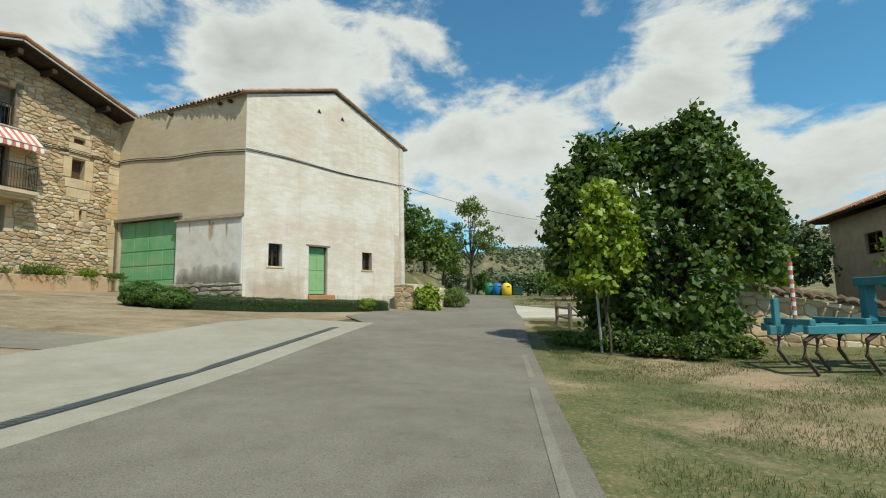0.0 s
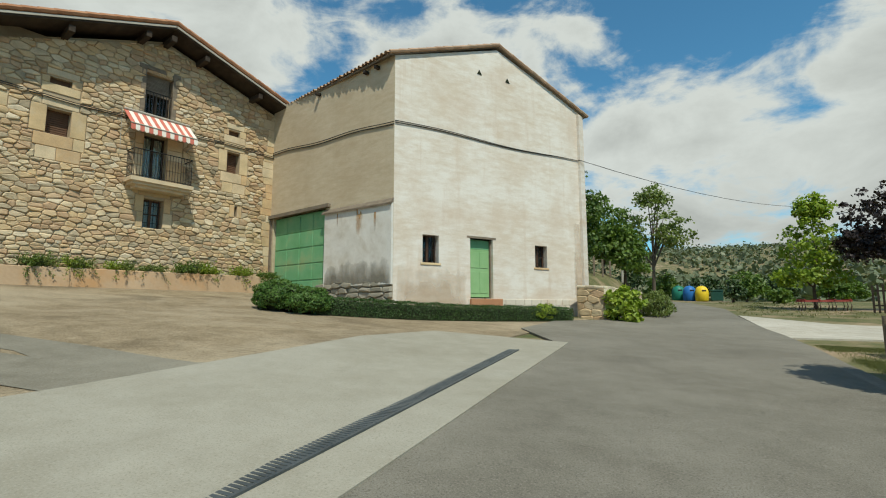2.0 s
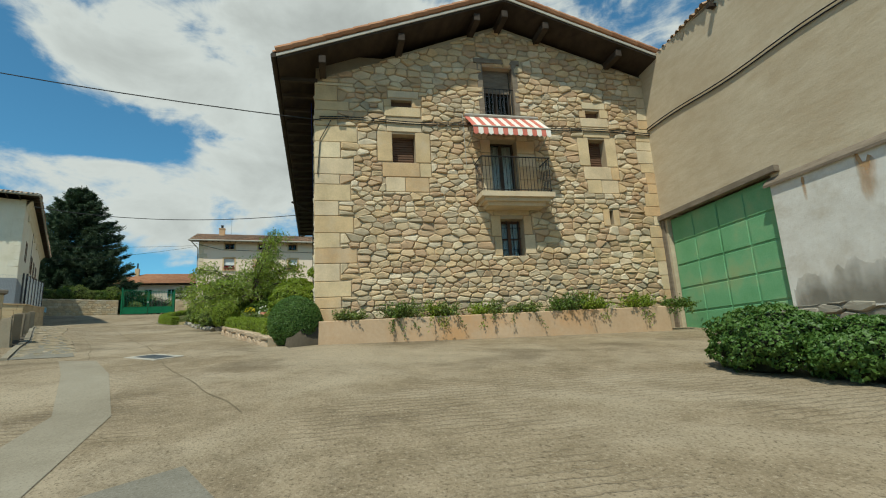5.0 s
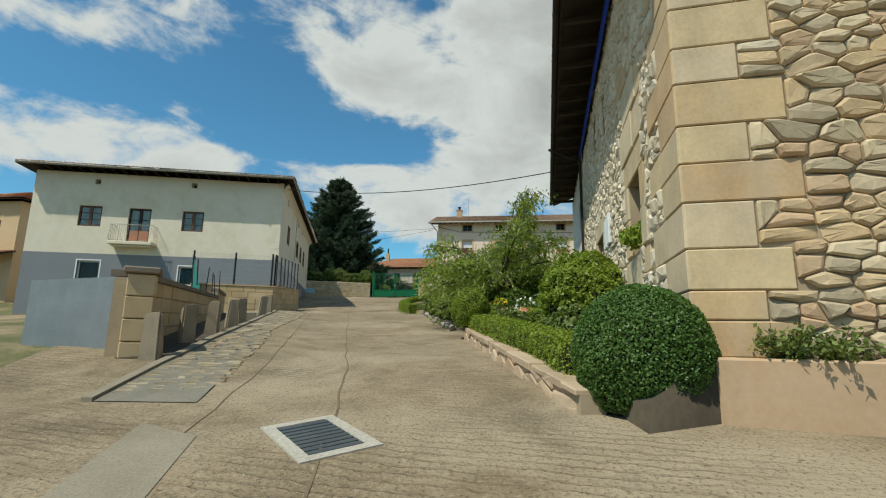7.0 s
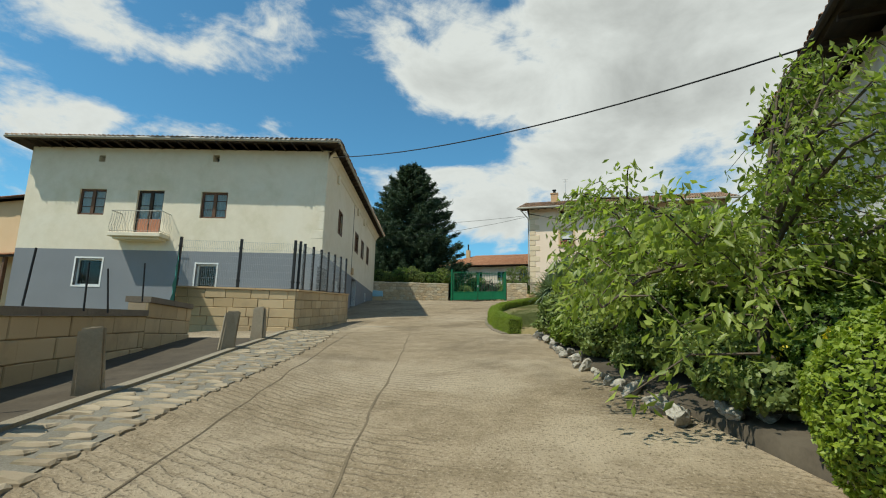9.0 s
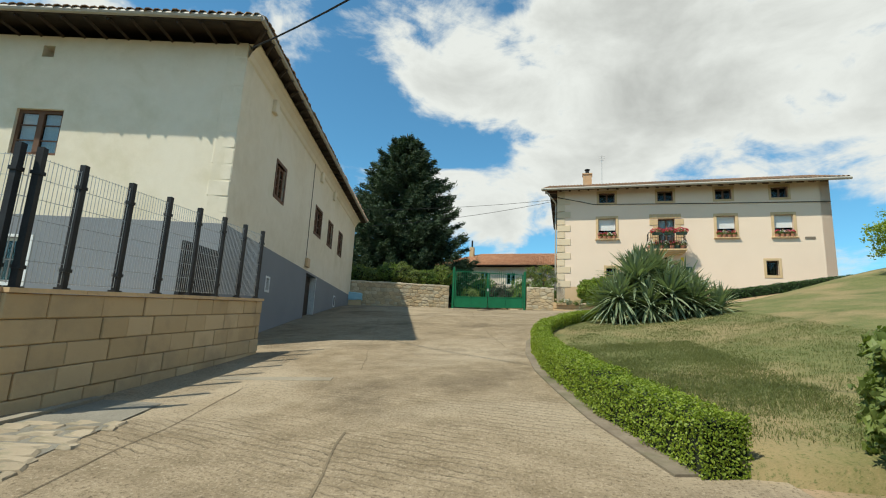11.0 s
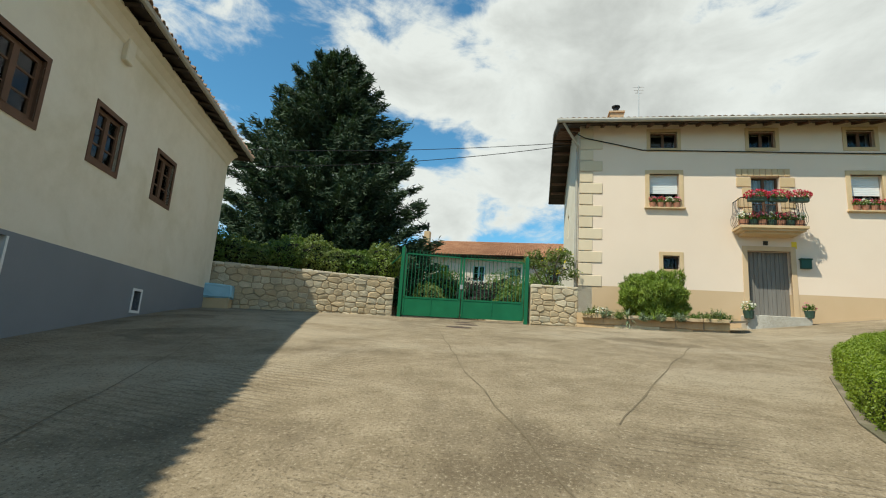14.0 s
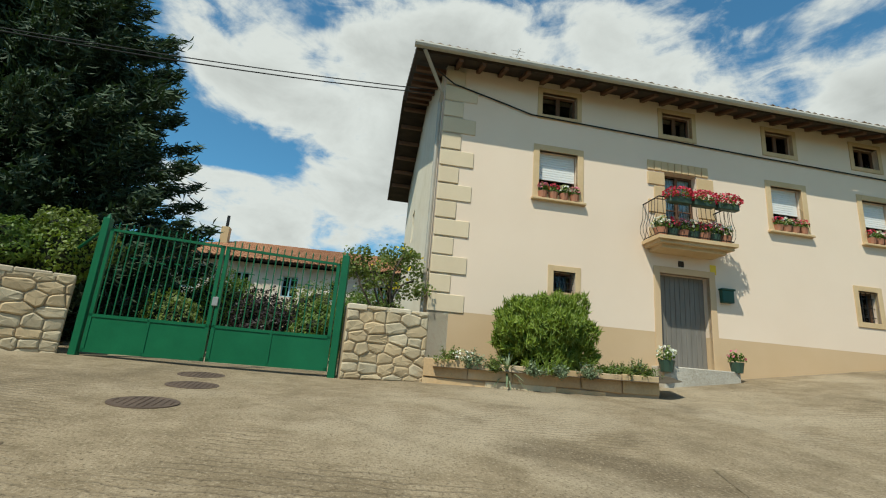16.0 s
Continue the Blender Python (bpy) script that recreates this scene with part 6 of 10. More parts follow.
    tube(bm, [(-0.3, -0.3, 14.2), (0.2, -0.05, 14.05), (1.5, -0.04, 13.75), (2.3, -0.04, 13.55), (4.5, -0.04, 13.5), (9, -0.04, 13.4), (L, -0.04, 13.3)], 0.02, 5)
    part("wall_cable", bm, "cable", h, "black cable under the eaves")
    return h


white_house()
STONE = stone_house()
grey_house()
PEACH = peach_house()


# ---- walls, fences and other built things along the lane ----
def block_wall(name, a, b, za, zb, ta, tb, thick, label, mat="block", bh=0.27, bw=(0.45, 0.8), cap=None, cap_mat="coping", seed=1, category="wall", group="", rough=0.02, jitter=0.0):
    """A low wall of separate blocks from a to b (outer face seen with a to the left), its foot at za to zb and its top at ta to tb."""
    L = math.dist(a, b)
    w = thing(name, along(a, b, min(za, zb)), label, category, group)
    part("core", wall(L, min(za, zb) - 0.4, [(0, ta - 0.012), (L, tb - 0.012)], [], thick - 0.012), "mortar", w)
    rnd = random.Random(seed)
    low = min(za, zb) - 0.1
    rows = int((max(ta, tb) - low) / bh) + 1
    for r in range(rows):
        x = -rnd.uniform(0, 0.3)
        while x < L:
            ww = rnd.uniform(*bw)
            x0, x1 = max(0, x), min(L, x + ww)
            x += ww
            if x1 - x0 < 0.08:
                continue
            mid = (x0 + x1) / 2
            top = ta + (tb - ta) * mid / L
            foot = za + (zb - za) * mid / L
            z1 = top - r * bh
            z0 = z1 - bh
            if z1 < foot - 0.1:
                continue
            bm = boxes((x0 + 0.005, x1 - 0.005, -0.025 - rnd.uniform(0, rough), 0.06, z0 + 0.005, z1 - 0.004), bevel=0.011)
            for v in bm.verts:
                v.co.z += (tb - ta) / L * (v.co.x - mid)
                if jitter:
                    side = (v.co.x > mid, v.co.z > (z0 + z1) / 2)
                    v.co.x += jitter * noise.noise(Vector((x0 * 3.1 + 7 * side[0], r * 2.3 + 5 * side[1], seed)))
                    v.co.z += jitter * noise.noise(Vector((x0 * 2.7 + 9 * side[0], r * 3.3 + 3 * side[1], seed + 4)))
            part("block", bm, mat, w)
    if cap:
        bm = bmesh.new()
        k = max(1, int(L / 0.9))
        for i in range(k):
            x0, x1 = L * i / k + 0.004, L * (i + 1) / k - 0.004
            z0, z1 = ta + (tb - ta) * i / k, ta + (tb - ta) * (i + 1) / k
            v = [bm.verts.new(p) for p in ((x0, -0.07, z0), (x1, -0.07, z1), (x1, thick + 0.05, z1), (x0, thick + 0.05, z0), (x0, -0.07, z0 + cap), (x1, -0.07, z1 + cap), (x1, thick + 0.05, z1 + cap), (x0, thick + 0.05, z0 + cap))]
            for f in ((0, 3, 2, 1), (4, 5, 6, 7), (0, 1, 5, 4), (1, 2, 6, 5), (2, 3, 7, 6), (3, 0, 4, 7)):
                bm.faces.new([v[j] for j in f])
        part("coping", bm, cap_mat, w, "dark stained coping stones")
    return w


def rubble_wall(name, a, b, z0, ta, tb, thick, label, seed, mats=("rubble_piece", "rubble"), h=(0.16, 0.32), w=(0.22, 0.6), limit=300, core="mortar"):
    L = math.dist(a, b)
    o = thing(name, along(a, b, z0 + 0.4), label, "wall")
    part("core", wall(L, z0 - 0.3, [(0, ta - 0.05), (L, tb - 0.05)], [], thick - 0.03), core, o)
    pl = [[(x, z + (tb - ta) * x / L) for x, z in p] for p in rubble_layout(L, z0, [(0, ta), (L, ta)], [], random.Random(seed), h, w, 0.14)]
    rubble_face(o, pl, mats, None, keep=(lambda p: True) if limit else None, limit=limit, joint=0.005, proud=0.045, tilt=0.07)
    bm = bmesh.new()
    rnd = random.Random(seed + 5)
    x = 0.0
    while x < L:
        ww = rnd.uniform(0.35, 0.7)
        box(bm, x, min(L, x + ww) - 0.01, -0.02 - rnd.uniform(0, 0.03), thick, ta - 0.06 - rnd.uniform(0, 0.03), ta + rnd.uniform(0.0, 0.035))
        x += ww
    for v in bm.verts:
        v.co.z += (tb - ta) * v.co.x / L
    bmesh.ops.bevel(bm, geom=bm.edges[:], offset=0.015, segments=1, affect="EDGES")
    part("top_stones", bm, mats[1], o)
    return o


block_wall("lane_wall", (-21.2, 5.75), (-30.09, 2.53), 1.85, 2.6, 3.36, 3.72, 0.3, "sandstone block wall with dark coping beside the lane", cap=0.1, seed=3, group="lane walls")
block_wall("lane_wall", (-30.1, 2.53), (-32.11, 1.8), 2.6, 2.8, 3.96, 3.96, 0.3, "higher end of the sandstone block wall with dark coping", cap=0.1, seed=13, group="lane walls")
for i, (u, lean) in enumerate(((5.25, 2), (6.3, 5), (6.9, 1), (8.06, -3), (9.6, 2))):
    x, y = -34.6 + 0.9403 * u - 0.06, 0.9 + 0.3403 * u + 0.1
    z = 4.04 if u < 5.4 else 3.8
    post = part("fence_post", tube(bmesh.new(), [(0, 0, -0.1), (0.01, 0, 0.55)], 0.013, 6), "iron", None, raw=True)
    post.matrix_world = pose(x, y, z, lean, lean * 0.7, 0)
    tagged(post, "thin leaning steel post on the wall's coping", "post", "wall posts")
p = thing("gate_pillar", along((-21.35, 5.55), (-20.9, 5.8), 1.85), "square sandstone gate pillar at the end of the lane wall", "pillar")
for i in range(5):
    part("block", boxes((0.02, 0.4, 0.0, 0.38, 1.7 + i * 0.34, 2.03 + i * 0.34), bevel=0.015), "block", p)
part("cap", boxes((-0.04, 0.46, -0.06, 0.44, 3.4, 3.5), bevel=0.02), "coping", p)
block_wall("fence_wall", (-35.2, -1.3), (-36.2, 2.1), 3.2, 3.3, 4.75, 4.75, 0.3, "sandstone block wall under a wire fence", cap=0.05, cap_mat="sandstone", seed=4, group="fence walls")
FW = block_wall("fence_wall", (-36.2, 2.1), (-42.0, 1.35), 3.2, 3.9, 4.75, 5.15, 0.3, "sandstone block wall under a wire fence", cap=0.05, cap_mat="sandstone", seed=5, group="fence walls")


def wire_fence(a, b, za, zb, n, h=1.5):
    L = math.dist(a, b)
    f = thing("wire_fence", along(a, b, min(za, zb)), "dark green steel posts with welded wire mesh panels", "fence", "wire fences")
    for i in range(n):
        x = L * i / (n - 1)
        z = za + (zb - za) * i / (n - 1)
        bm = boxes((x - 0.035, x + 0.035, 0.1, 0.17, z - 0.02, z + h), (x - 0.06, x + 0.06, 0.08, 0.19, z - 0.02, z + 0.02), (x - 0.05, x + 0.05, 0.09, 0.18, z + 0.2, z + 0.24), (x - 0.05, x + 0.05, 0.09, 0.18, z + h - 0.3, z + h - 0.26))
        part("post", bm, "iron", f)
    bm = bmesh.new()
    m = int(L / 0.055)
    for i in range(m):
        x = L * (i + 0.5) / m
        z = za + (zb - za) * x / L
        box(bm, x - 0.0022, x + 0.0022, 0.13, 0.135, z + 0.05, z + h - 0.08)
    for k in range(7):
        zz = 0.06 + (h - 0.16) * k / 6
        v = [bm.verts.new(q) for q in ((0, 0.128, za + zz), (L, 0.128, zb + zz), (L, 0.128, zb + zz + 0.006), (0, 0.128, za + zz + 0.006))]
        bm.faces.new(v)
    part("mesh_panel", bm, "galv", f)
    return f


wire_fence((-35.2, -1.3), (-36.2, 2.1), 4.8, 4.8, 3)
wire_fence((-36.2, 2.1), (-42.0, 1.35), 4.8, 5.2, 8)
t = thing("shade_net", along((-33.75, -0.1), (-35.15, -1.2), 4.2), "teal shade netting tied to a fence post", "netting")
bm = bmesh.new()
rows = [[bm.verts.new((1.75 * i / 12, 0.02 * math.sin(i * 1.3 + j), 4.2 + (0.35 + 1.35 * i / 12) * j / 6)) for i in range(13)] for j in range(7)]
for A, B in zip(rows, rows[1:]):
    for k in range(12):
        bm.faces.new((A[k], A[k + 1], B[k + 1], B[k]))
part("net", bm, "shade_net", t)
part("post", tube(bmesh.new(), [(1.78, 0, 4.0), (1.78, 0, 6.0)], 0.03, 6), "iron", t)
t = thing("leaning_frame", along((-40.0, 1.3), (-41.0, 1.2), 4.9), "dark framed panel leaning behind the wire fence", "panel")
part("sheet", boxes((0, 1.0, 0.3, 0.33, 4.95, 6.0)), "iron", t)
part("frame", boxes((-0.04, 0.0, 0.32, 0.4, 4.9, 6.05), (1.0, 1.04, 0.32, 0.4, 4.9, 6.05), (0, 1, 0.32, 0.4, 6.0, 6.05)), "iron", t)

# stone bollards
def bollard_mesh():
    bm = boxes((-0.11, 0.11, -0.14, 0.14, -0.25, 0.6))
    for v in bm.verts:
        if v.co.z > 0:
            v.co.x *= 0.85
            v.co.y *= 0.82
            v.co.z += 0.06 * (v.co.x > 0) + 0.03 * (v.co.y > 0)
    bmesh.ops.bevel(bm, geom=bm.edges[:], offset=0.03, segments=2, affect="EDGES")
    bmesh.ops.subdivide_edges(bm, edges=bm.edges[:], cuts=1)
    for v in bm.verts:
        v.co += Vector((noise.noise(v.co * 6), noise.noise(v.co * 6 + Vector((9, 0, 0))), noise.noise(v.co * 5 + Vector((0, 7, 0))))) * 0.018
    return bm


first = tagged(part("bollard", bollard_mesh(), "bollard"), "rough weathered granite bollard at the lane's edge", "bollard", "lane bollards")
spots = [(-21.0, 6.25), (-22.39, 5.97), (-24.03, 5.57), (-25.58, 5.23), (-27.01, 4.83), (-30.36, 4.0), (-31.88, 3.64)]
first.matrix_world = pose(*spots[0], ground(*spots[0]) + 0.03, 2, -3, 15)
for i, (x, y) in enumerate(spots[1:]):
    copy_thing(first, pose(x, y, ground(x, y) + 0.03, RND.uniform(-4, 4), RND.uniform(-4, 4), RND.uniform(0, 50)))

# corrugated sheet fence
c = thing("corrugated_fence", along((-22.4, 3.0), (-21.6, 5.4), 1.7), "grey corrugated steel sheet fence", "fence")
bm = bmesh.new()
L = 2.55
pts = [(L * i / 96, 0.02 * math.sin(i * math.pi / 2.0)) for i in range(97)]
lo, hi = [bm.verts.new((x, y, 1.4)) for x, y in pts], [bm.verts.new((x, y, 3.42)) for x, y in pts]
for i in range(96):
    bm.faces.new((lo[i], lo[i + 1], hi[i + 1], hi[i]))
ext = bmesh.ops.extrude_face_region(bm, geom=bm.faces[:])
bmesh.ops.translate(bm, verts=[v for v in ext["geom"] if isinstance(v, bmesh.types.BMVert)], vec=(0, 0.004, 0))
part("sheet", bm, "galv", c)
part("rail", boxes((0, L, 0.03, 0.07, 3.2, 3.25), (0, L, 0.03, 0.07, 1.9, 1.95)), "rust", c)

# verge of rough slabs beside the bollards
VX = (-37.5, -34.85, -32.13, -30.0, -28.4, -27.0, -25.4, -24.0, -22.0, -20.7, -19.0)
VO = (2.2, 2.95, 3.75, 4.28, 4.72, 5.08, 5.52, 5.9, 6.43, 6.62, 6.95)
VI = (3.0, 4.0, 4.8, 5.3, 5.6, 5.87, 6.25, 6.75, 7.3, 7.6, 8.05)
# dark soil colour doubles as the wall's shade on this earth strip
ribbon("wall_foot", [(-32.2, 1.7), (-28.4, 3.1), (-24.0, 4.7), (-21.0, 5.7)], [(-32.13, 3.66), (-28.4, 4.64), (-24.0, 5.82), (-21.0, 6.48)], "soil", 0.045, "bare earth at the wall's foot, coloured dark as in its shade", "earth", across=2)
ribbon("verge", [(x, y) for x, y in zip(VX, VO)], [(x, y) for x, y in zip(VX, VI)], "patch", 0.04, "rough stone verge of the lane", "verge", across=3)
ribbon("verge_kerb", [(x, y - 0.12) for x, y in zip(VX, VO)], [(x, y) for x, y in zip(VX, VO)], "strip", 0.075, "thin worn kerb along the verge", "kerb", across=1, thick=0.08)
verge = thing("verge_stones", pose(-26, 5, ground(-26, 5)), "rough worn stone slabs set across the verge", "paving")
BASE[verge] = 0.0
inv = verge.matrix_world.inverted()
r2 = random.Random(21)
slab = []
for k in range(7):
    bm = bmesh.new()
    ring = []
    for cx, cy in ((-0.5, -0.5), (-0.1, -0.5), (0.5, -0.5), (0.5, 0.1), (0.5, 0.5), (0.05, 0.5), (-0.5, 0.5), (-0.5, -0.05)):
        ring.append((cx * r2.uniform(0.82, 1.0), cy * r2.uniform(0.74, 1.0)))
    n = len(ring)
    a = [bm.verts.new((x, y, -0.06)) for x, y in ring]
    b = [bm.verts.new((x, y, 0.012 + r2.uniform(0, 0.012))) for x, y in ring]
    d = [bm.verts.new((x * 0.86, y * 0.8, 0.026 + r2.uniform(0, 0.018))) for x, y in ring]
    bm.faces.new(d)
    for i in range(n):
        j = (i + 1) % n
        bm.faces.new((a[i], a[j], b[j], b[i]))
        bm.faces.new((b[i], b[j], d[j], d[i]))
    bmesh.ops.recalc_face_normals(bm, faces=bm.faces)
    me = bpy.data.meshes.new("stone")
    bm.to_mesh(me)
    bm.free()
    me.materials.append(M["verge_stone"])
    slab.append(me)
s = -19.4
single, rest_v, rest_f = 0, [], []
while s > -36.2:
    y0, y1 = float(np.interp(s, VX, VO)), float(np.interp(s, VX, VI))
    wide = r2.uniform(0.12, 0.22)
    y = y0 + 0.03
    while y < y1 - 0.08:
        ln = min(r2.uniform(0.18, 0.42), y1 - y)
        x = s - 0.35 * (y - y0)
        m = inv @ pose(x, y + ln / 2, ground(x, y + ln / 2) + 0.014, r2.uniform(-4, 4), r2.uniform(-4, 4), 19 + r2.uniform(-9, 9)) @ Matrix.Diagonal((wide, ln, 1, 1))
        me = r2.choice(slab)
        if single < 295:
            o = new("stone", me)
            o.parent = verge
            o.matrix_basis = m
            single += 1
        else:
            off = len(rest_v)
            rest_v += [tuple(m @ v.co) for v in me.vertices]
            rest_f += [tuple(k + off for k in q.vertices) for q in me.polygons]
        y += ln + 0.015
    s -= wide + 0.015
me = bpy.data.meshes.new("stonework")
me.from_pydata(rest_v, [], rest_f)
me.materials.append(M["verge_stone"])
o = new("stonework", me)
o.parent = verge
o["kind"] = "stuff"

# retaining wall of the garden, and the stone wall by the gate
rubble_wall("garden_wall", (-25.2, 10.9), (-18.55, 11.85), 1.65, 2.74, 2.04, 0.28, "low stained rough stone retaining wall below a box hedge", 6, ("garden_block", "garden_cap"), h=(0.18, 0.32), w=(0.3, 0.65))
rubble_wall("yard_wall", (-61.2, -5.6), (-64.0, 1.5), 6.2, 8.0, 8.1, 0.5, "pale rough stone yard wall beside the green gate", 31, ("yard_block", "greystone"), h=(0.12, 0.3), w=(0.18, 0.5))
rubble_wall("gate_pier_wall", (-62.72, 6.6), (-62.85, 8.25), 6.6, 7.98, 8.0, 0.4, "short rough stone wall beside the green gate", 9, ("yard_block", "greystone"), h=(0.16, 0.28), w=(0.2, 0.5))
block_wall("flower_bed_edge", (-62.75, 8.2), (-61.6, 12.7), 6.7, 6.85, 7.12, 7.08, 0.2, "low ochre stone edging of a flower bed", bh=0.36, bw=(0.7, 1.5), seed=10, mat="sandstone", category="edging", rough=0.04, jitter=0.05)
ribbon("flower_bed_soil", [(-63.6, 8.45), (-63.1, 10.6), (-62.7, 12.8), (-62.4, 13.6)], [(-62.55, 8.35), (-61.9, 10.6), (-61.4, 12.75), (-61.6, 13.3)], "soil", 0.36, "dark soil of the flower bed", "soil", across=3)


# green gate
def green_gate():
    a, b = (-63.95, 1.72), (-62.84, 6.53)
    L, z0, z1 = math.dist(a, b), 6.7, 9.12

    def fall(bm):
        for v in bm.verts:
            v.co.z -= 0.34 * v.co.x / L * max(0.0, v.co.z - z0 - 0.3) / (z1 - z0 - 0.3)
        return bm

    g = thing("green_gate", along(a, b, z0), "green painted steel double gate with bars over solid panels", "gate")
    for x in (0.0, L - 0.14):
        part("post", fall(boxes((x, x + 0.14, -0.05, 0.09, z0 - 0.15, z1 + 0.2), bevel=0.008)), "gate_green", g)
        part("finial", fall(tube(bmesh.new(), [(x + 0.07, 0.02, z1 + 0.2), (x + 0.07, 0.02, z1 + 0.3)], 0.05, 8, 0.01)), "gate_green", g)
    part("stay", fall(tube(bmesh.new(), [(0.05, 0.05, z1), (-1.1, 0.35, z1 - 0.95)], 0.025, 6)), "gate_green", g)
    for i in range(2):
        x0, x1 = 0.16 + i * (L - 0.3) / 2 + 0.01, 0.16 + (i + 1) * (L - 0.3) / 2 - 0.03
        leaf = part("gate_leaf", fall(boxes((x0, x0 + 0.07, 0, 0.05, z0, z1), (x1 - 0.07, x1, 0, 0.05, z0, z1), (x0, x1, 0, 0.05, z1 - 0.05, z1), (x0, x1, 0, 0.05, z0, z0 + 0.06), (x0, x1, 0, 0.05, z0 + 0.66, z0 + 0.72), ((x0 + x1) / 2 - 0.025, (x0 + x1) / 2 + 0.025, 0, 0.05, z0, z0 + 0.7))), "gate_green", g)
        sub("panel", boxes((x0 + 0.07, x1 - 0.07, 0.015, 0.03, z0 + 0.05, z0 + 0.67)), "gate_green", leaf, g, None)
        n = 15
        for k in range(n):
            x = x0 + 0.07 + (x1 - x0 - 0.14) * (k + 0.5) / n
            bm = boxes((x - 0.009, x + 0.009, 0.015, 0.035, z0 + 0.7, z1 + 0.09))
            tube(bm, [(x, 0.025, z1 + 0.09), (x, 0.025, z1 + 0.15)], 0.018, 5, 0.004)
            sub("bar", fall(bm), "gate_green", leaf, g, None)
            if k % 2 and 2 < k < n - 2:
                sub("link", fall(boxes((x - 0.06, x + 0.06, 0.015, 0.035, z1 - 0.55 - 0.03 * (k % 3), z1 - 0.53 - 0.03 * (k % 3)))), "gate_green", leaf, g, None)
    part("lock", boxes((L / 2 - 0.05, L / 2 + 0.06, -0.03, 0.02, z0 + 1.05, z0 + 1.22), bevel=0.006), "galv", g, "small metal gate lock")


green_gate()

# slot drain across the apron, manholes, a cross drain and joints in the lane
d = thing("slot_drain", pose(-3.2, 11, ground(-3.2, 11)), "dark steel grating of a drain channel set in concrete", "drain")
BASE[d] = 0.0
inv = d.matrix_world.inverted()


def drain_x(y):
    return float(np.interp(y, (-12, 6.5, 12.3, 16.6), (-2.6, -2.82, -3.12, -3.36)))


def drain_strip(bm, y0, y1, left, right, low, high):
    """A flat bar following the drain's line between two places along it."""
    v = [bm.verts.new((drain_x(y) + o, y, ground(drain_x(y), y) + z)) for z in (low, high) for y, o in ((y0, left), (y0, right), (y1, right), (y1, left))]
    for f in ((4, 5, 6, 7), (0, 1, 5, 4), (1, 2, 6, 5), (2, 3, 7, 6), (3, 0, 4, 7)):
        bm.faces.new([v[k] for k in f])


for i in range(43):
    s0 = -12 + i * 0.65
    bm = bmesh.new()
    for k in range(13):
        drain_strip(bm, s0 + 0.05 * k + 0.006, s0 + 0.05 * k + 0.04, -0.14, 0.14, 0.05, 0.078)
    drain_strip(bm, s0, s0 + 0.645, -0.17, -0.14, 0.04, 0.082)
    drain_strip(bm, s0, s0 + 0.645, 0.14, 0.17, 0.04, 0.082)
    drain_strip(bm, s0, s0 + 0.65, -0.14, 0.14, 0.03, 0.068)
    bmesh.ops.transform(bm, matrix=inv, verts=bm.verts)
    part("grate", bm, "steel", d, raw=True)


def manhole(x, y, r, tilt=0):
    m = thing("manhole_cover", pose(x, y, ground(x, y) + 0.03), "round dark cast iron manhole cover in the lane", "manhole cover", "manholes")
    BASE[m] = 0.0
    nx, ny = ground(x + 0.5, y) - ground(x - 0.5, y), ground(x, y + 0.5) - ground(x, y - 0.5)
    bm = bmesh.new()
    top = [bm.verts.new((r * math.cos(6.2832 * i / 24), r * math.sin(6.2832 * i / 24), 0.012)) for i in range(24)]
    bot = [bm.verts.new((v.co.x * 1.03, v.co.y * 1.03, -0.05)) for v in top]
    bm.faces.new(top)
    for i in range(24):
        bm.faces.new((bot[i], bot[(i + 1) % 24], top[(i + 1) % 24], top[i]))
    for a in range(-4, 5):
        for b in range(-4, 5):
            if math.hypot(a, b) < 4.2:
                box(bm, a * r * 0.2 - 0.02, a * r * 0.2 + 0.02, b * r * 0.2 - 0.008, b * r * 0.2 + 0.008, 0.01, 0.018)
    for v in bm.verts:
        v.co.z += v.co.x * nx + v.co.y * ny
    part("lid", bm, "rust", m, raw=True)


manhole(-59.48, 4.3, 0.36)
manhole(-61.0, 4.47, 0.35)
manhole(-62.2, 4.35, 0.36)
gx, gy = -17.95, 9.62
gr = thing("road_gully", pose(gx, gy, ground(gx, gy) + 0.03), "rectangular drain grate in a pale concrete frame", "drain")
BASE[gr] = 0.0


def lie(bm):
    """Turn to the drain's angle and lay on the slope."""
    for v in bm.verts:
        x, y = v.co.x * 0.8 - v.co.y * 0.6, v.co.x * 0.6 + v.co.y * 0.8
        v.co = Vector((x, y, v.co.z + ground(gx + x, gy + y) - ground(gx, gy)))
    return bm


part("frame", lie(boxes((-0.5, 0.5, -0.32, -0.22, -0.1, 0.012), (-0.5, 0.5, 0.22, 0.32, -0.1, 0.012), (-0.5, -0.4, -0.22, 0.22, -0.1, 0.012), (0.4, 0.5, -0.22, 0.22, -0.1, 0.012))), "gravel", gr, raw=True)
for i in range(9):
    part("bar", lie(boxes((-0.38 + i * 0.087, -0.32 + i * 0.087, -0.22, 0.22, -0.05, 0.008))), "steel", gr, raw=True)
ribbon("cross_drain", [(-39.1, 2.5), (-39.45, 4.2)], [(-39.35, 2.45), (-39.7, 4.15)], "strip", 0.036, "pale concrete strip across the lane", "concrete strip", across=2, step=0.5, thick=0.05)
ribbon("lane_repair", [(-8.4, 8.9), (-12.9, 9.22), (-16.2, 8.5), (-18.3, 7.95)], [(-8.2, 9.6), (-12.6, 9.8), (-15.9, 9.2), (-17.95, 8.63)], "strip", 0.036, "smoother pale strip in the lane", "concrete strip", across=2)
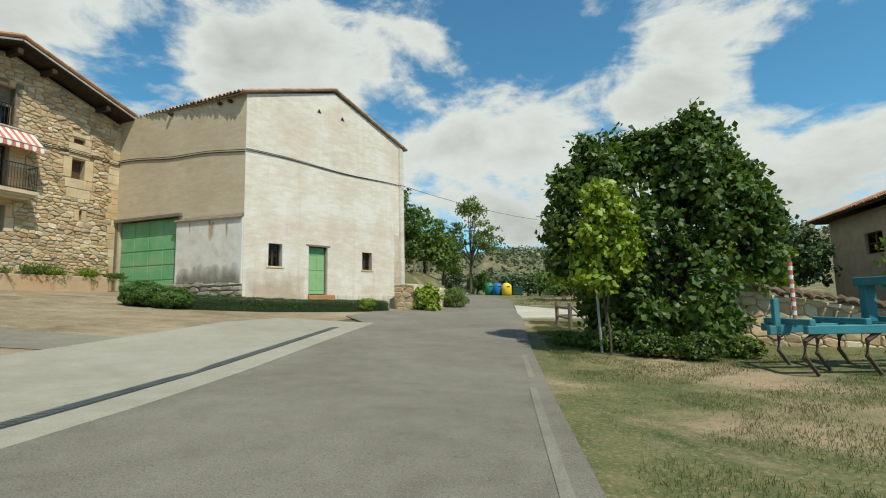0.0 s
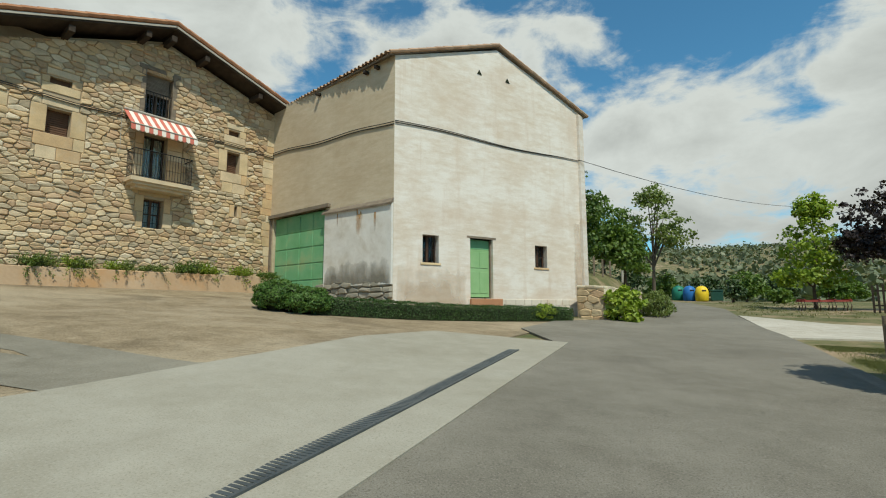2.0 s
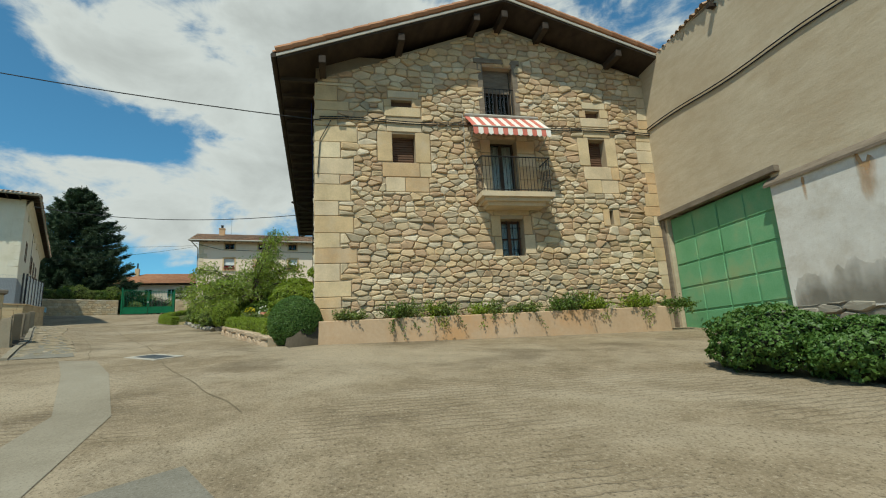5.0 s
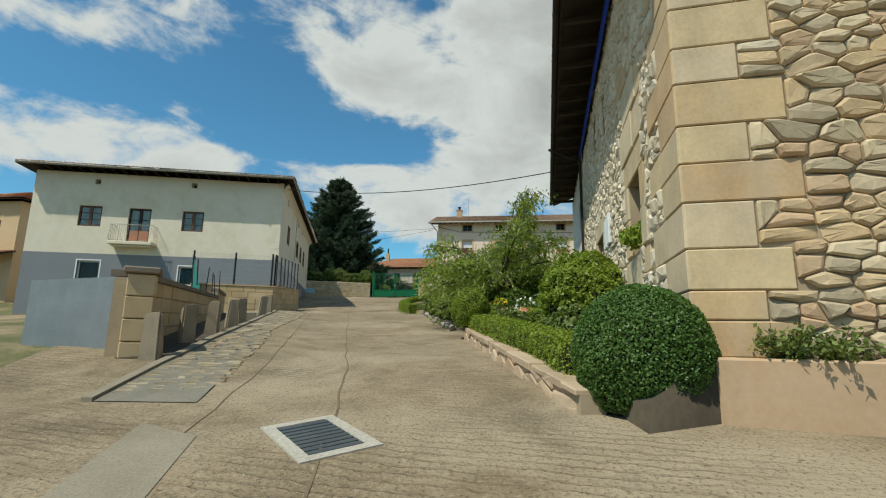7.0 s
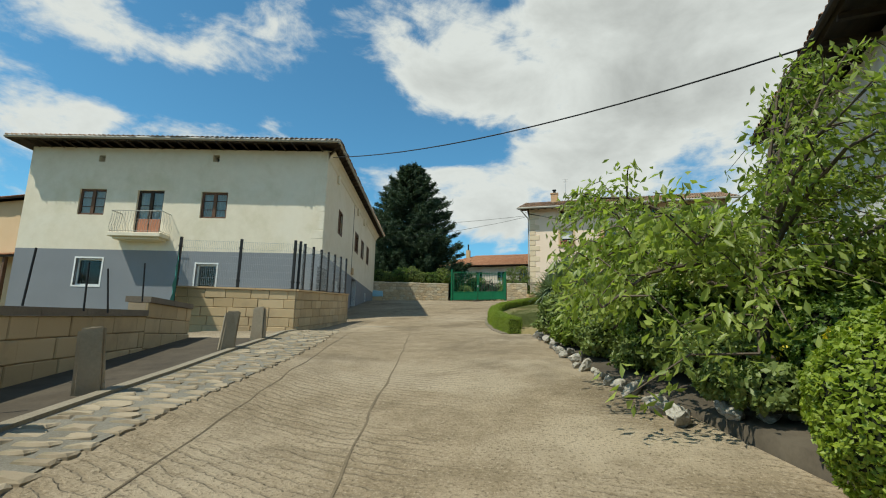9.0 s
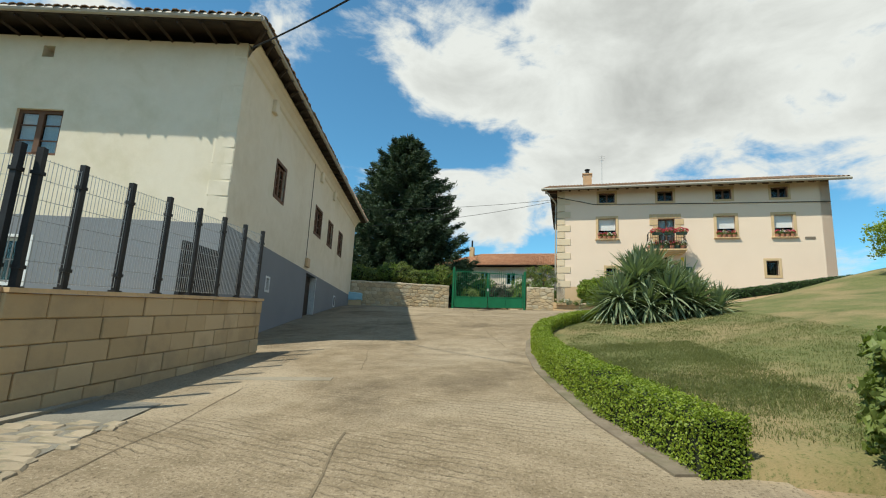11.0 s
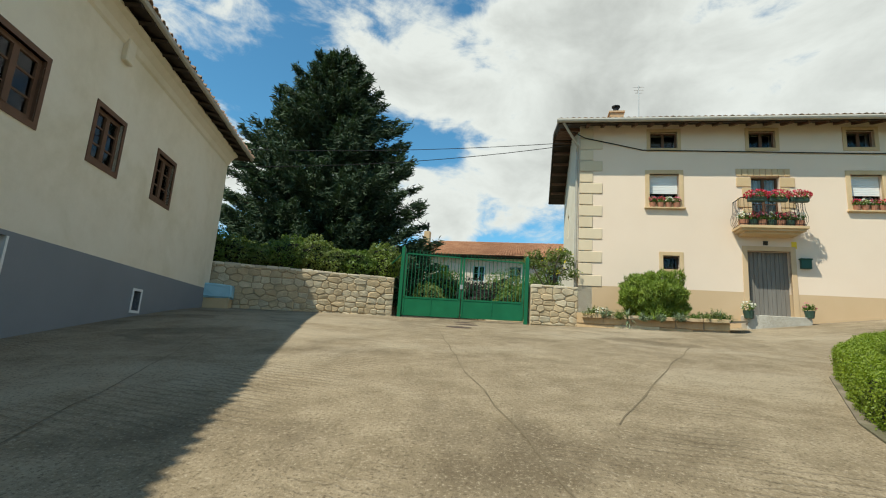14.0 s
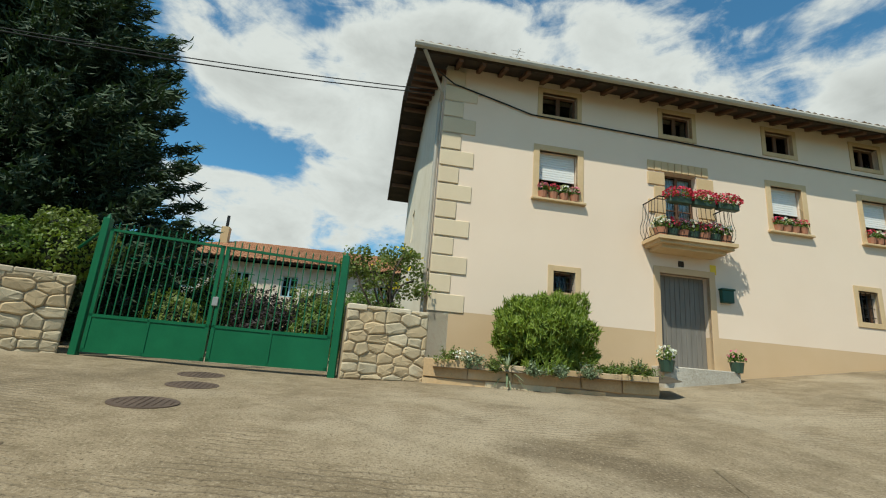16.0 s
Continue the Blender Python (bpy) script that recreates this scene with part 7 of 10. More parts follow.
ribbon("grey_patch", [(-10.5, 10.6), (-8.2, 11.25), (-6.3, 11.6), (-5.6, 12.2)], [(-10.2, 10.0), (-8.3, 10.45), (-7.4, 10.4), (-6.0, 10.9)], "patch", 0.037, "grey concrete patch", "concrete patch", across=3, step=0.4)
ribbon("grey_patch", [(-8.5, 10.2), (-7.2, 10.6), (-6.0, 10.9)], [(-8.2, 9.0), (-6.8, 9.6), (-5.9, 9.8)], "patch", 0.042, "grey concrete patch", "concrete patch", across=3, step=0.4)


def joint(pts, w=0.035, label="dark joint in the concrete"):
    """A worn, slightly wandering joint in the concrete."""
    pts = resample(pts, 0.35)
    L, R = [], []
    for i, p in enumerate(pts):
        a, b = pts[max(0, i - 1)], pts[min(len(pts) - 1, i + 1)]
        n = Vector((-(b - a).y, (b - a).x)).normalized()
        q = p + n * 0.05 * noise.noise(Vector((p.x * 1.3, p.y * 1.3, 2)))
        ww = 0.42 * w * (0.5 + 0.9 * abs(noise.noise(Vector((p.x * 2.1, p.y * 2.1, 6)))))
        L.append(q + n * ww), R.append(q - n * ww)
    ribbon("joint", [tuple(v) for v in L], [tuple(v) for v in R], "joint_dirt", 0.036, label, "joint", across=1, step=9)


joint([(-12.0, 11.05), (-13.7, 10.6), (-16.4, 9.93), (-17.8, 9.7)])
joint([(-18.5, 9.6), (-21.4, 9.05), (-27.8, 7.53), (-30.8, 6.91), (-36.9, 5.5)])
joint([(-18, 8.5), (-21.0, 7.94), (-26.86, 6.44), (-29.17, 5.83), (-33.36, 4.78), (-38.6, 3.3)], 0.02)
joint([(-44.4, 6.5), (-46.8, 5.9), (-50.07, 5.2), (-52.14, 4.76), (-57.7, 3.9)], 0.03)
joint([(-50.03, 6.18), (-53.5, 7.87), (-57.2, 9.76)], 0.03)
joint([(-40.5, 4.3), (-50, 1.4), (-58, -1.5)], 0.02)

# tarpaulin on a stack by the yard wall
t = thing("covered_pile", pose(-61.5, -4.6, ground(-61.5, -4.6) + 0.02, 0, 0, 20), "pale blue tarpaulin over a low pile by the wall", "pile")
BASE[t] = 0.0
part("base_block", boxes((-0.5, 0.5, -0.9, 0.9, -0.1, 0.75), bevel=0.03), "block", t, raw=True)
bm = boxes((-0.56, 0.56, -0.96, 0.96, 0.32, 0.8), bevel=0.05)
bmesh.ops.subdivide_edges(bm, edges=bm.edges[:], cuts=3)
for v in bm.verts:
    v.co += Vector((noise.noise(v.co * 3), noise.noise(v.co * 3 + Vector((5, 0, 0))), noise.noise(v.co * 4))) * 0.05
part("tarpaulin", bm, "lightblue", t, raw=True)


# ---- buildings further off ----
def far_house(name, a, b, z0, zt, depth, rise, wallmat, label, wins, roofmat="tile_orange", shutters="brown_wood", over=0.6):
    h = thing(name, along(a, b, z0), label, "house")
    L = math.dist(a, b)
    part("front_wall", wall(L, z0 - 1.0, [(0, zt), (L, zt)], wins, 0.4), wallmat, h)
    part("left_wall", boxes((0, 0.4, 0.4, depth, z0 - 1, zt)), wallmat, h)
    part("right_wall", boxes((L - 0.4, L, 0.4, depth, z0 - 1, zt)), wallmat, h)
    part("rear_wall", boxes((0.4, L - 0.4, depth - 0.4, depth, z0 - 1, zt)), wallmat, h)
    for w in wins:
        window(h, *w, 0.12, shutters, bars=1, back="")
        # board behind the pane, coloured as a dark room
        part("room_back", boxes((w[0] - 0.1, w[1] + 0.1, 0.41, 0.45, w[2] - 0.1, w[3] + 0.1)), "painted_shade", h)
    hip_roof(h, [(0, 0), (L, 0), (L, depth), (0, depth)], zt + 0.1, rise, min(depth, L) / 2, over, roofmat)
    return h


f = far_house("farmhouse", (-84, -4), (-81.5, 17), 8.2, 12.4, 9, 2.1, "white_plaster", "long white farmhouse with pale blue shutters behind the garden", [(2.5 + 2.8 * i, 3.4 + 2.8 * i, 10.6, 11.8) for i in range(7)], shutters="lightblue")
part("chimney", boxes((3.2, 3.7, 3, 3.5, 13, 15.2), bevel=0.02), "block", f)
part("chimney_pipe", tube(bmesh.new(), [(3.45, 3.25, 15.2), (3.45, 3.25, 16.0)], 0.1, 8), "iron", f)
far_house("stone_farmhouse", (20.9, 33.6), (19.0, 21.6), 0.0, 5.25, 10, 2.4, "mortar", "stone house with an orange tiled hipped roof and brown shutters", [(3.6, 5.2, 3.0, 4.1), (8.6, 10.2, 3.0, 4.1)], over=0.9)
bk = far_house("brick_house", (-52.5, -36), (-51.5, -25.4), 5, 13.2, 10, 2.2, "peach_base", "ochre rendered house with a tiled roof and balcony", [(1.5, 3.0, 9.5, 11.5), (7.2, 9.0, 9.3, 11.6), (7.0, 9.2, 5.6, 7.8)])
for x0, x1, z0, z1 in ((1.5, 3.0, 9.5, 11.5), (7.2, 9.0, 9.3, 11.6)):
    blind = part("roller_shutter", boxes((x0, x1, 0.05, 0.08, z0, z1)), "brown_wood", bk, "closed brown roller shutter")
    for i in range(16):
        sub("slat", boxes((x0, x1, 0.03, 0.05, z0 + (z1 - z0) * i / 16 + 0.01, z0 + (z1 - z0) * (i + 0.85) / 16)), "brown_wood", blind, bk, None)
tile_slope(bk, (4.5, -1.7, 8.55), (10.9, -1.7, 8.55), (10.9, -0.02, 9.0), (4.5, -0.02, 9.0), mat="tile_orange", name="porch_roof", label="low orange tiled porch roof")
for x in (5.0, 7.8, 10.5):
    part("porch_post", boxes((x - 0.12, x + 0.12, -1.5, -1.26, 3.0, 8.5), bevel=0.02), "brown_wood", bk)
far_house("village_house", (-33, -26), (-27, -26.5), 2.0, 7.0, 8, 2.0, "cream", "plain cream house behind the lane wall", [(1.0, 2.0, 4.5, 5.7)])


# ---- plants ----
def shell(center, radii, n, inner=0.78, low=-1.0):
    """Points near the surface of an ellipsoid, with their outward directions."""
    d = RNG.normal(size=(int(n * 1.4) + 8, 3))
    d /= np.linalg.norm(d, axis=1, keepdims=True)
    d = d[d[:, 2] > low][:n]
    r = RNG.uniform(inner, 1.0, (len(d), 1))
    return np.asarray(center) + d * r * np.asarray(radii), d


def clumps(blobs, per, leaf_n, size, spread=0.3, low=-0.7, fill=0.25):
    """Leaf places for a crown: each blob is a ring of small clumps that leave gaps between them."""
    P, D = [], []
    for c, r in blobs:
        cc, cd = shell(c, np.asarray(r) * 0.95, per, 0.55, low)
        for k, (q, d) in enumerate(zip(cc, cd)):
            rr = size * RNG.uniform(0.6, 1.35)
            p, e = shell(q, (rr, rr, rr * 0.75), leaf_n, 0.3, -0.8)
            P.append(p), D.append(e * 0.6 + d * 0.6)
        m = int(per * leaf_n * fill)
        p, e = shell(c, np.asarray(r) * 0.8, m, 0.3, low)
        P.append(p), D.append(e)
    return np.concatenate(P), np.concatenate(D)


def limb(bm, a, b, r0, r1, bend=0.25, n=5, seg=6):
    a, b = Vector(a), Vector(b)
    off = Vector((RND.uniform(-1, 1), RND.uniform(-1, 1), RND.uniform(0.1, 0.7))) * bend
    tube(bm, [a.lerp(b, k / n) + off * 4 * (k / n) * (1 - k / n) * 0.5 for k in range(n + 1)], r0, seg, r1)


def tree(name, x, y, trunk_h, blobs, mat, label, leaf=0.16, per=60, leaf_n=40, clump=0.5, trunk_r=0.16, bark="bark", category="tree", group="", low=-0.7, z=None, aspect=0.75, fill=0.25, limbs=1):
    z0 = (ground(x, y) if z is None else z) - 0.05
    t = thing(name, pose(x, y, z0), label, category, group)
    BASE[t] = 0.0
    bm = bmesh.new()
    top = Vector((RND.uniform(-0.15, 0.15), RND.uniform(-0.15, 0.15), trunk_h))
    limb(bm, (0, 0, -0.3), top, trunk_r, trunk_r * 0.7, 0.15, 6, 9)
    for c, r in blobs:
        for _ in range(limbs):
            e = Vector(c) + Vector((RND.uniform(-.4, .4) * r[0], RND.uniform(-.4, .4) * r[1], RND.uniform(-0.1, .6) * r[2]))
            limb(bm, top * RND.uniform(0.6, 1.0), e, trunk_r * 0.5, 0.025, 0.4)
    part("trunk", bm, bark, t, raw=True)
    p, d = clumps(blobs, per, leaf_n, clump, low=low, fill=fill)
    leaves("crown", p, leaf, mat, t, d, aspect)
    return t


def hedge(name, path, width, height, base_lift, mat, label, leaf=0.045, dens=900, round_=0.3, category="hedge", z_extra=0.0, bumpy=0.05):
    """A clipped hedge along a line on the ground: a solid core painted dark as inner shade, and a skin of small leaves.
    """
    pts = resample(path, 0.25)
    h = thing(name, pose(pts[0].x, pts[0].y, ground(pts[0].x, pts[0].y) + base_lift), label, category)
    BASE[h] = 0.0
    o = h.matrix_world.translation
    bm = bmesh.new()
    rows, P, D = [], [], []
    n = len(pts)
    for i, p in enumerate(pts):
        a, b = pts[max(0, i - 1)], pts[min(n - 1, i + 1)]
        tdir = (b - a).normalized()
        side = Vector((-tdir.y, tdir.x))
        g = ground(p.x, p.y) + base_lift
        w = width * (1 + bumpy * 2 * noise.noise(Vector((p.x * 1.2, p.y * 1.2, 3)))) / 2
        hh = height * (1 + bumpy * noise.noise(Vector((p.x * 1.7, p.y * 1.7, 8))))
        k = 0.86
        rows.append([bm.verts.new((p.x + side.x * s * w * k - o.x, p.y + side.y * s * w * k - o.y, g + q * hh * k - o.z)) for s, q in ((-1, -0.1), (-1, 0.75), (-0.75, 1.0), (0.75, 1.0), (1, 0.75), (1, -0.1))])
        if i < n - 1:
            seglen = (pts[i + 1] - p).length
            m = int(dens * seglen * (2 * hh + 2 * w))
            u = RNG.uniform(0, 1, m)
            s = RNG.uniform(0, 2 * hh + 2 * w, m)
            for uu, ss in zip(u, s):
                q = p.lerp(pts[i + 1], uu)
                if ss < hh:
                    lx, lz, nx, nz = -w, ss, -1, 0.1
                elif ss < hh + 2 * w:
                    lx, lz, nx, nz = -w + (ss - hh), hh, 0, 1
                else:
                    lx, lz, nx, nz = w, ss - hh - 2 * w, 1, 0.1
                over = max(0, abs(lx) / w - 0.7) / 0.3 * max(0, lz / hh - 0.7) / 0.3
                lz -= over * round_ * 0.25 * hh
                lx *= 1 - over * round_ * 0.2
                lump = 0.05 * noise.noise(Vector((q.x * 4 + lx, q.y * 4, lz * 4)))
                P.append((q.x + side.x * (lx + nx * lump) - o.x, q.y + side.y * (lx + nx * lump) - o.y, g + lz + nz * lump - o.z))
                D.append((side.x * nx, side.y * nx, nz))
    for A, B in zip(rows, rows[1:]):
        for k in range(5):
            bm.faces.new((A[k], A[k + 1], B[k + 1], B[k]))
    bm.faces.new(rows[0]), bm.faces.new(rows[-1][::-1])
    part("core", bm, "painted_shade", h, "solid dark core painted as shade inside the hedge", raw=True)
    P, D = np.array(P) + RNG.normal(0, 0.018, (len(P), 3)), np.array(D)
    # leafy ends
    for e, i in ((0, 1), (-1, -2)):
        t = (pts[e] - pts[i]).normalized()
        m = int(dens * width * height * 1.2)
        q, r, s = pts[e], RNG.uniform(-0.5, 0.5, m) * width, RNG.uniform(0, 1, m) * height
        g = ground(q.x, q.y) + base_lift
        E = np.stack([q.x - t.y * r - o.x + t.x * 0.02, q.y + t.x * r - o.y + t.y * 0.02, g + s - o.z], 1)
        P, D = np.concatenate([P, E]), np.concatenate([D, np.tile((t.x, t.y, 0.2), (m, 1))])
    leaves("leaves", P, leaf, mat, h, D * 1.2, 0.65)
    return h


def bush(name, x, y, radii, mat, label, n=6000, leaf=0.06, lift=0.0, category="bush", center=0.9, low=-0.75, bumpy=0.12, aspect=0.65, core=0.85, group="", spiky=0.0):
    """A rounded shrub: a solid core coloured as the shade within, under a skin of leaves."""
    z = ground(x, y) + lift
    b = thing(name, pose(x, y, z), label, category, group)
    BASE[b] = 0.0
    bm = bmesh.new()
    bmesh.ops.create_icosphere(bm, subdivisions=3, radius=1.0)
    c = Vector((0, 0, radii[2] * center))
    seed = Vector((x, y, 0))
    for v in bm.verts:
        k = core * (1 + bumpy * noise.noise(v.co * 2.2 + seed))
        v.co = Vector((v.co.x * radii[0] * k, v.co.y * radii[1] * k, max(v.co.z * radii[2] * k, -radii[2] * center)))
        v.co += c
    part("core", bm, "painted_shade", b, "solid dark core painted as shade inside the bush", raw=True)
    p, d = shell((0, 0, 0), (1, 1, 1), n, 0.93, low)
    k = np.array([1 + bumpy * noise.noise(Vector(q) * 2.2 + seed) + 0.5 * bumpy * noise.noise(Vector(q) * 6 + seed) for q in d])[:, None]
    p = p * k * np.asarray(radii) + np.array(c)
    p[:, 2] = np.maximum(p[:, 2], 0.02)
    leaves("leaves", p, leaf, mat, b, d * (0.4 if spiky else 1.1), aspect, along_dir=(d * 0.6 + np.array((0, 0, spiky))) if spiky else None)
    return b


def fir(name, x, y, height, radius, label):
    """A fir: a straight trunk with whorls of drooping branches, each a spray of needle tufts."""
    z = ground(x, y)
    t = thing(name, pose(x, y, z), label, "tree")
    BASE[t] = 0.0
    bm = tube(bmesh.new(), [(0, 0, -0.3), (0.05, 0, height * 0.5), (0, 0, height)], 0.32, 9, 0.03)
    P, D, A = [], [], []
    tiers = 30
    for i in range(tiers):
        k = i / tiers
        zz = 1.0 + (height - 1.4) * k
        rad = radius * (1 - k) ** 0.61 * RND.uniform(0.88, 1.08) + 0.25
        nb = int(9 + 8 * (1 - k))
        for j in range(nb):
            a = 6.2832 * (j + RND.uniform(-0.3, 0.3)) / nb + i * 0.7
            r = rad * RND.uniform(0.75, 1.12)
            d = Vector((math.cos(a), math.sin(a), 0))
            tip = d * r + Vector((0, 0, zz + RND.uniform(-0.1, 0.25) * r * 0.5 + 0.1))
            root = Vector((0, 0, zz))
            tube(bm, [root, root.lerp(tip, 0.5) - Vector((0, 0, 0.12 * r)), tip], 0.05 * (1 - k) + 0.015, 4, 0.008)
            side = d.cross(Vector((0, 0, 1)))
            m = int(30 + 95 * (r / radius))
            for s in range(m):
                u = RND.uniform(0.18, 1.0) ** 0.75
                w = (1 - u) * 0.42 * r * RND.uniform(-1, 1) + RND.uniform(-0.12, 0.12)
                c = root.lerp(tip, u) - Vector((0, 0, 0.12 * r * 4 * u * (1 - u) + abs(w) * 0.22))
                q = c + side * w + Vector((0, 0, RND.uniform(-0.1, 0.1)))
                P.append(q), D.append((d.x * 0.3, d.y * 0.3, 1.0))
                A.append(d + side * (0.9 if w > 0 else -0.9) * min(1, abs(w) * 3) + Vector((0, 0, 0.25)))
    part("trunk", bm, "bark", t, raw=True)
    P = np.array([tuple(v) for v in P])
    A = np.array([tuple(v) for v in A])
    for k in range(5):
        leaves("needles", P + RNG.normal(0, 0.1, P.shape), 0.34, "l_fir", t, np.array(D) * 0.7, 0.2, along_dir=A)
    return t


def sword_rosette(parent, c, n, length, seed, tilt=0.0):
    """A rosette of stiff sword leaves, outer ones arching down."""
    rnd = random.Random(seed)
    bm = bmesh.new()
    for i in range(n):
        a = i * 2.39996 + rnd.uniform(-0.2, 0.2)
        e = math.radians(-55 + 139 * (i / n) ** 0.75 + rnd.uniform(-8, 8))
        L = length * rnd.uniform(0.75, 1.1) * (0.85 if i > n * 0.85 else 1)
        d = Vector((math.cos(a) * math.cos(e), math.sin(a) * math.cos(e), math.sin(e)))
        side = Vector((-math.sin(a), math.cos(a), 0))
        w = 0.052 * (length / 1.3) * rnd.uniform(0.8, 1.2)
        rows = []
        for k in range(5):
            s = k / 4
            p = Vector(c) + d * L * s - Vector((0, 0, 1)) * (0.28 * L * s * s * math.cos(e))
            ww = w * (0.75 + 0.6 * s if s < 0.4 else 1.0 * (1 - (s - 0.4) / 0.6) ** 0.7 + 0.02)
            up = d.cross(side).normalized() * (0.35 * ww)
            rows.append((bm.verts.new(p + side * ww + up), bm.verts.new(p), bm.verts.new(p - side * ww + up)))
        for A, B in zip(rows, rows[1:]):
            bm.faces.new((A[0], A[1], B[1], B[0]))
            bm.faces.new((A[1], A[2], B[2], B[1]))
    ob = part("rosette", bm, "l_yucca", parent, raw=True)
    ob["kind"] = "stuff"
    return ob


def grass_tufts(name, boxes_, n, mat, label, size=0.22, level=ground, patchy=0.93):
    P = []
    for x0, x1, y0, y1 in boxes_:
        for _ in range(n):
            x, y = RND.uniform(x0, x1), RND.uniform(y0, y1)
            if noise.noise(Vector((x * 0.55, y * 0.8, 9))) < -0.02 and RND.random() < patchy:
                continue
            for k in range(5):
                P.append((x + RND.gauss(0, 0.07), y + RND.gauss(0, 0.07), level(x, y) + size * 0.3))
    P = np.array(P)
    A = np.tile((0, 0, 1.0), (len(P), 1)) + RNG.normal(0, 0.45, (len(P), 3))
    N = RNG.normal(size=(len(P), 3)) * (1, 1, 0.1)
    ob = leaves(name, P, size, mat, None, N * 3, 0.10, up=0, jitter=0.2, along_dir=A)
    return tagged(ob, label, "grass", kind="stuff")


# lane side garden: soil bank, hedges and shrubs
def garden_bank():
    front = [(-18.0, 12.25), (-22.6, 11.75), (-25.2, 11.3), (-26.6, 11.1), (-28.0, 10.75), (-29.5, 10.3), (-32.0, 9.9), (-36.6, 9.2)]
    back = [(-18.3, 13.05), (-22.6, 13.75), (-25.2, 14.2), (-26.6, 14.45), (-28.0, 14.7), (-29.5, 14.95), (-32.0, 15.4), (-37.0, 16.2)]
    lift = [0.2, 0.2, 0.2, 0.18, 0.1, 0.08, 0.08, 0.08]
    bm = bmesh.new()
    rows = []
    for i in range(len(front) - 1):
        for s in range(5):
            u = s / 5
            a, b = Vector(front[i]).lerp(Vector(front[i + 1]), u), Vector(back[i]).lerp(Vector(back[i + 1]), u)
            l0 = lift[i] + (lift[i + 1] - lift[i]) * u
            row = [bm.verts.new((a.x, a.y, ground(a.x, a.y) - 0.3))]
            for k in range(9):
                p = a.lerp(b, k / 8)
                row.append(bm.verts.new((p.x, p.y, ground(p.x, p.y) + l0 + (0.48 - l0) * ease(0, 0.5, k / 8) + 0.06 * noise.noise(Vector((p.x * 1.6, p.y * 1.6, 0))))))
            rows.append(row)
    for A, B in zip(rows, rows[1:]):
        for k in range(9):
            bm.faces.new((A[k], A[k + 1], B[k + 1], B[k]))
    low = [bm.verts.new((v.co.x, v.co.y, v.co.z - 0.6)) for v in rows[0]]
    for k in range(9):
        bm.faces.new((rows[0][k], low[k], low[k + 1], rows[0][k + 1]))
    tagged(part("garden_soil", bm, "soil", smooth=True), "dark planted soil bank of the lane-side garden", "soil", kind="structure")


garden_bank()
hedge("box_hedge", [(-19.3, 12.2), (-20.9, 12.0), (-22.5, 11.72), (-25.0, 11.3)], 0.62, 0.42, 0.18, "l_bright", "clipped bright green box hedge on the garden wall", dens=2600, leaf=0.034)
bush("dome_bush", -18.74, 12.5, (0.68, 0.66, 0.7), "l_green_box", "large clipped dome of green box", n=36000, leaf=0.03, lift=0.02, center=0.72, bumpy=0.03, core=0.93)
bush("round_bush", -23.05, 13.1, (0.8, 0.88, 0.84), "l_bright", "round glossy green shrub", n=16000, leaf=0.06, lift=0.2, center=0.95, bumpy=0.2)
bush("square_bush", -25.35, 11.0, (0.5, 0.45, 0.52), "l_bright", "trimmed yellow-green box shrub", n=12000, leaf=0.036, lift=0.2, center=0.95)
hedge("box_hedge", [(-24.4, 12.5), (-26.4, 12.55), (-27.4, 12.75)], 0.5, 0.42, 0.3, "l_bright", "low clipped box hedge inside the garden", dens=1500)
hedge("box_hedge", [(-24.3, 13.05), (-25.3, 13.25), (-26.3, 13.45)], 0.6, 0.5, 0.36, "l_bright", "clipped box hedge by the house wall", dens=1700, leaf=0.04)
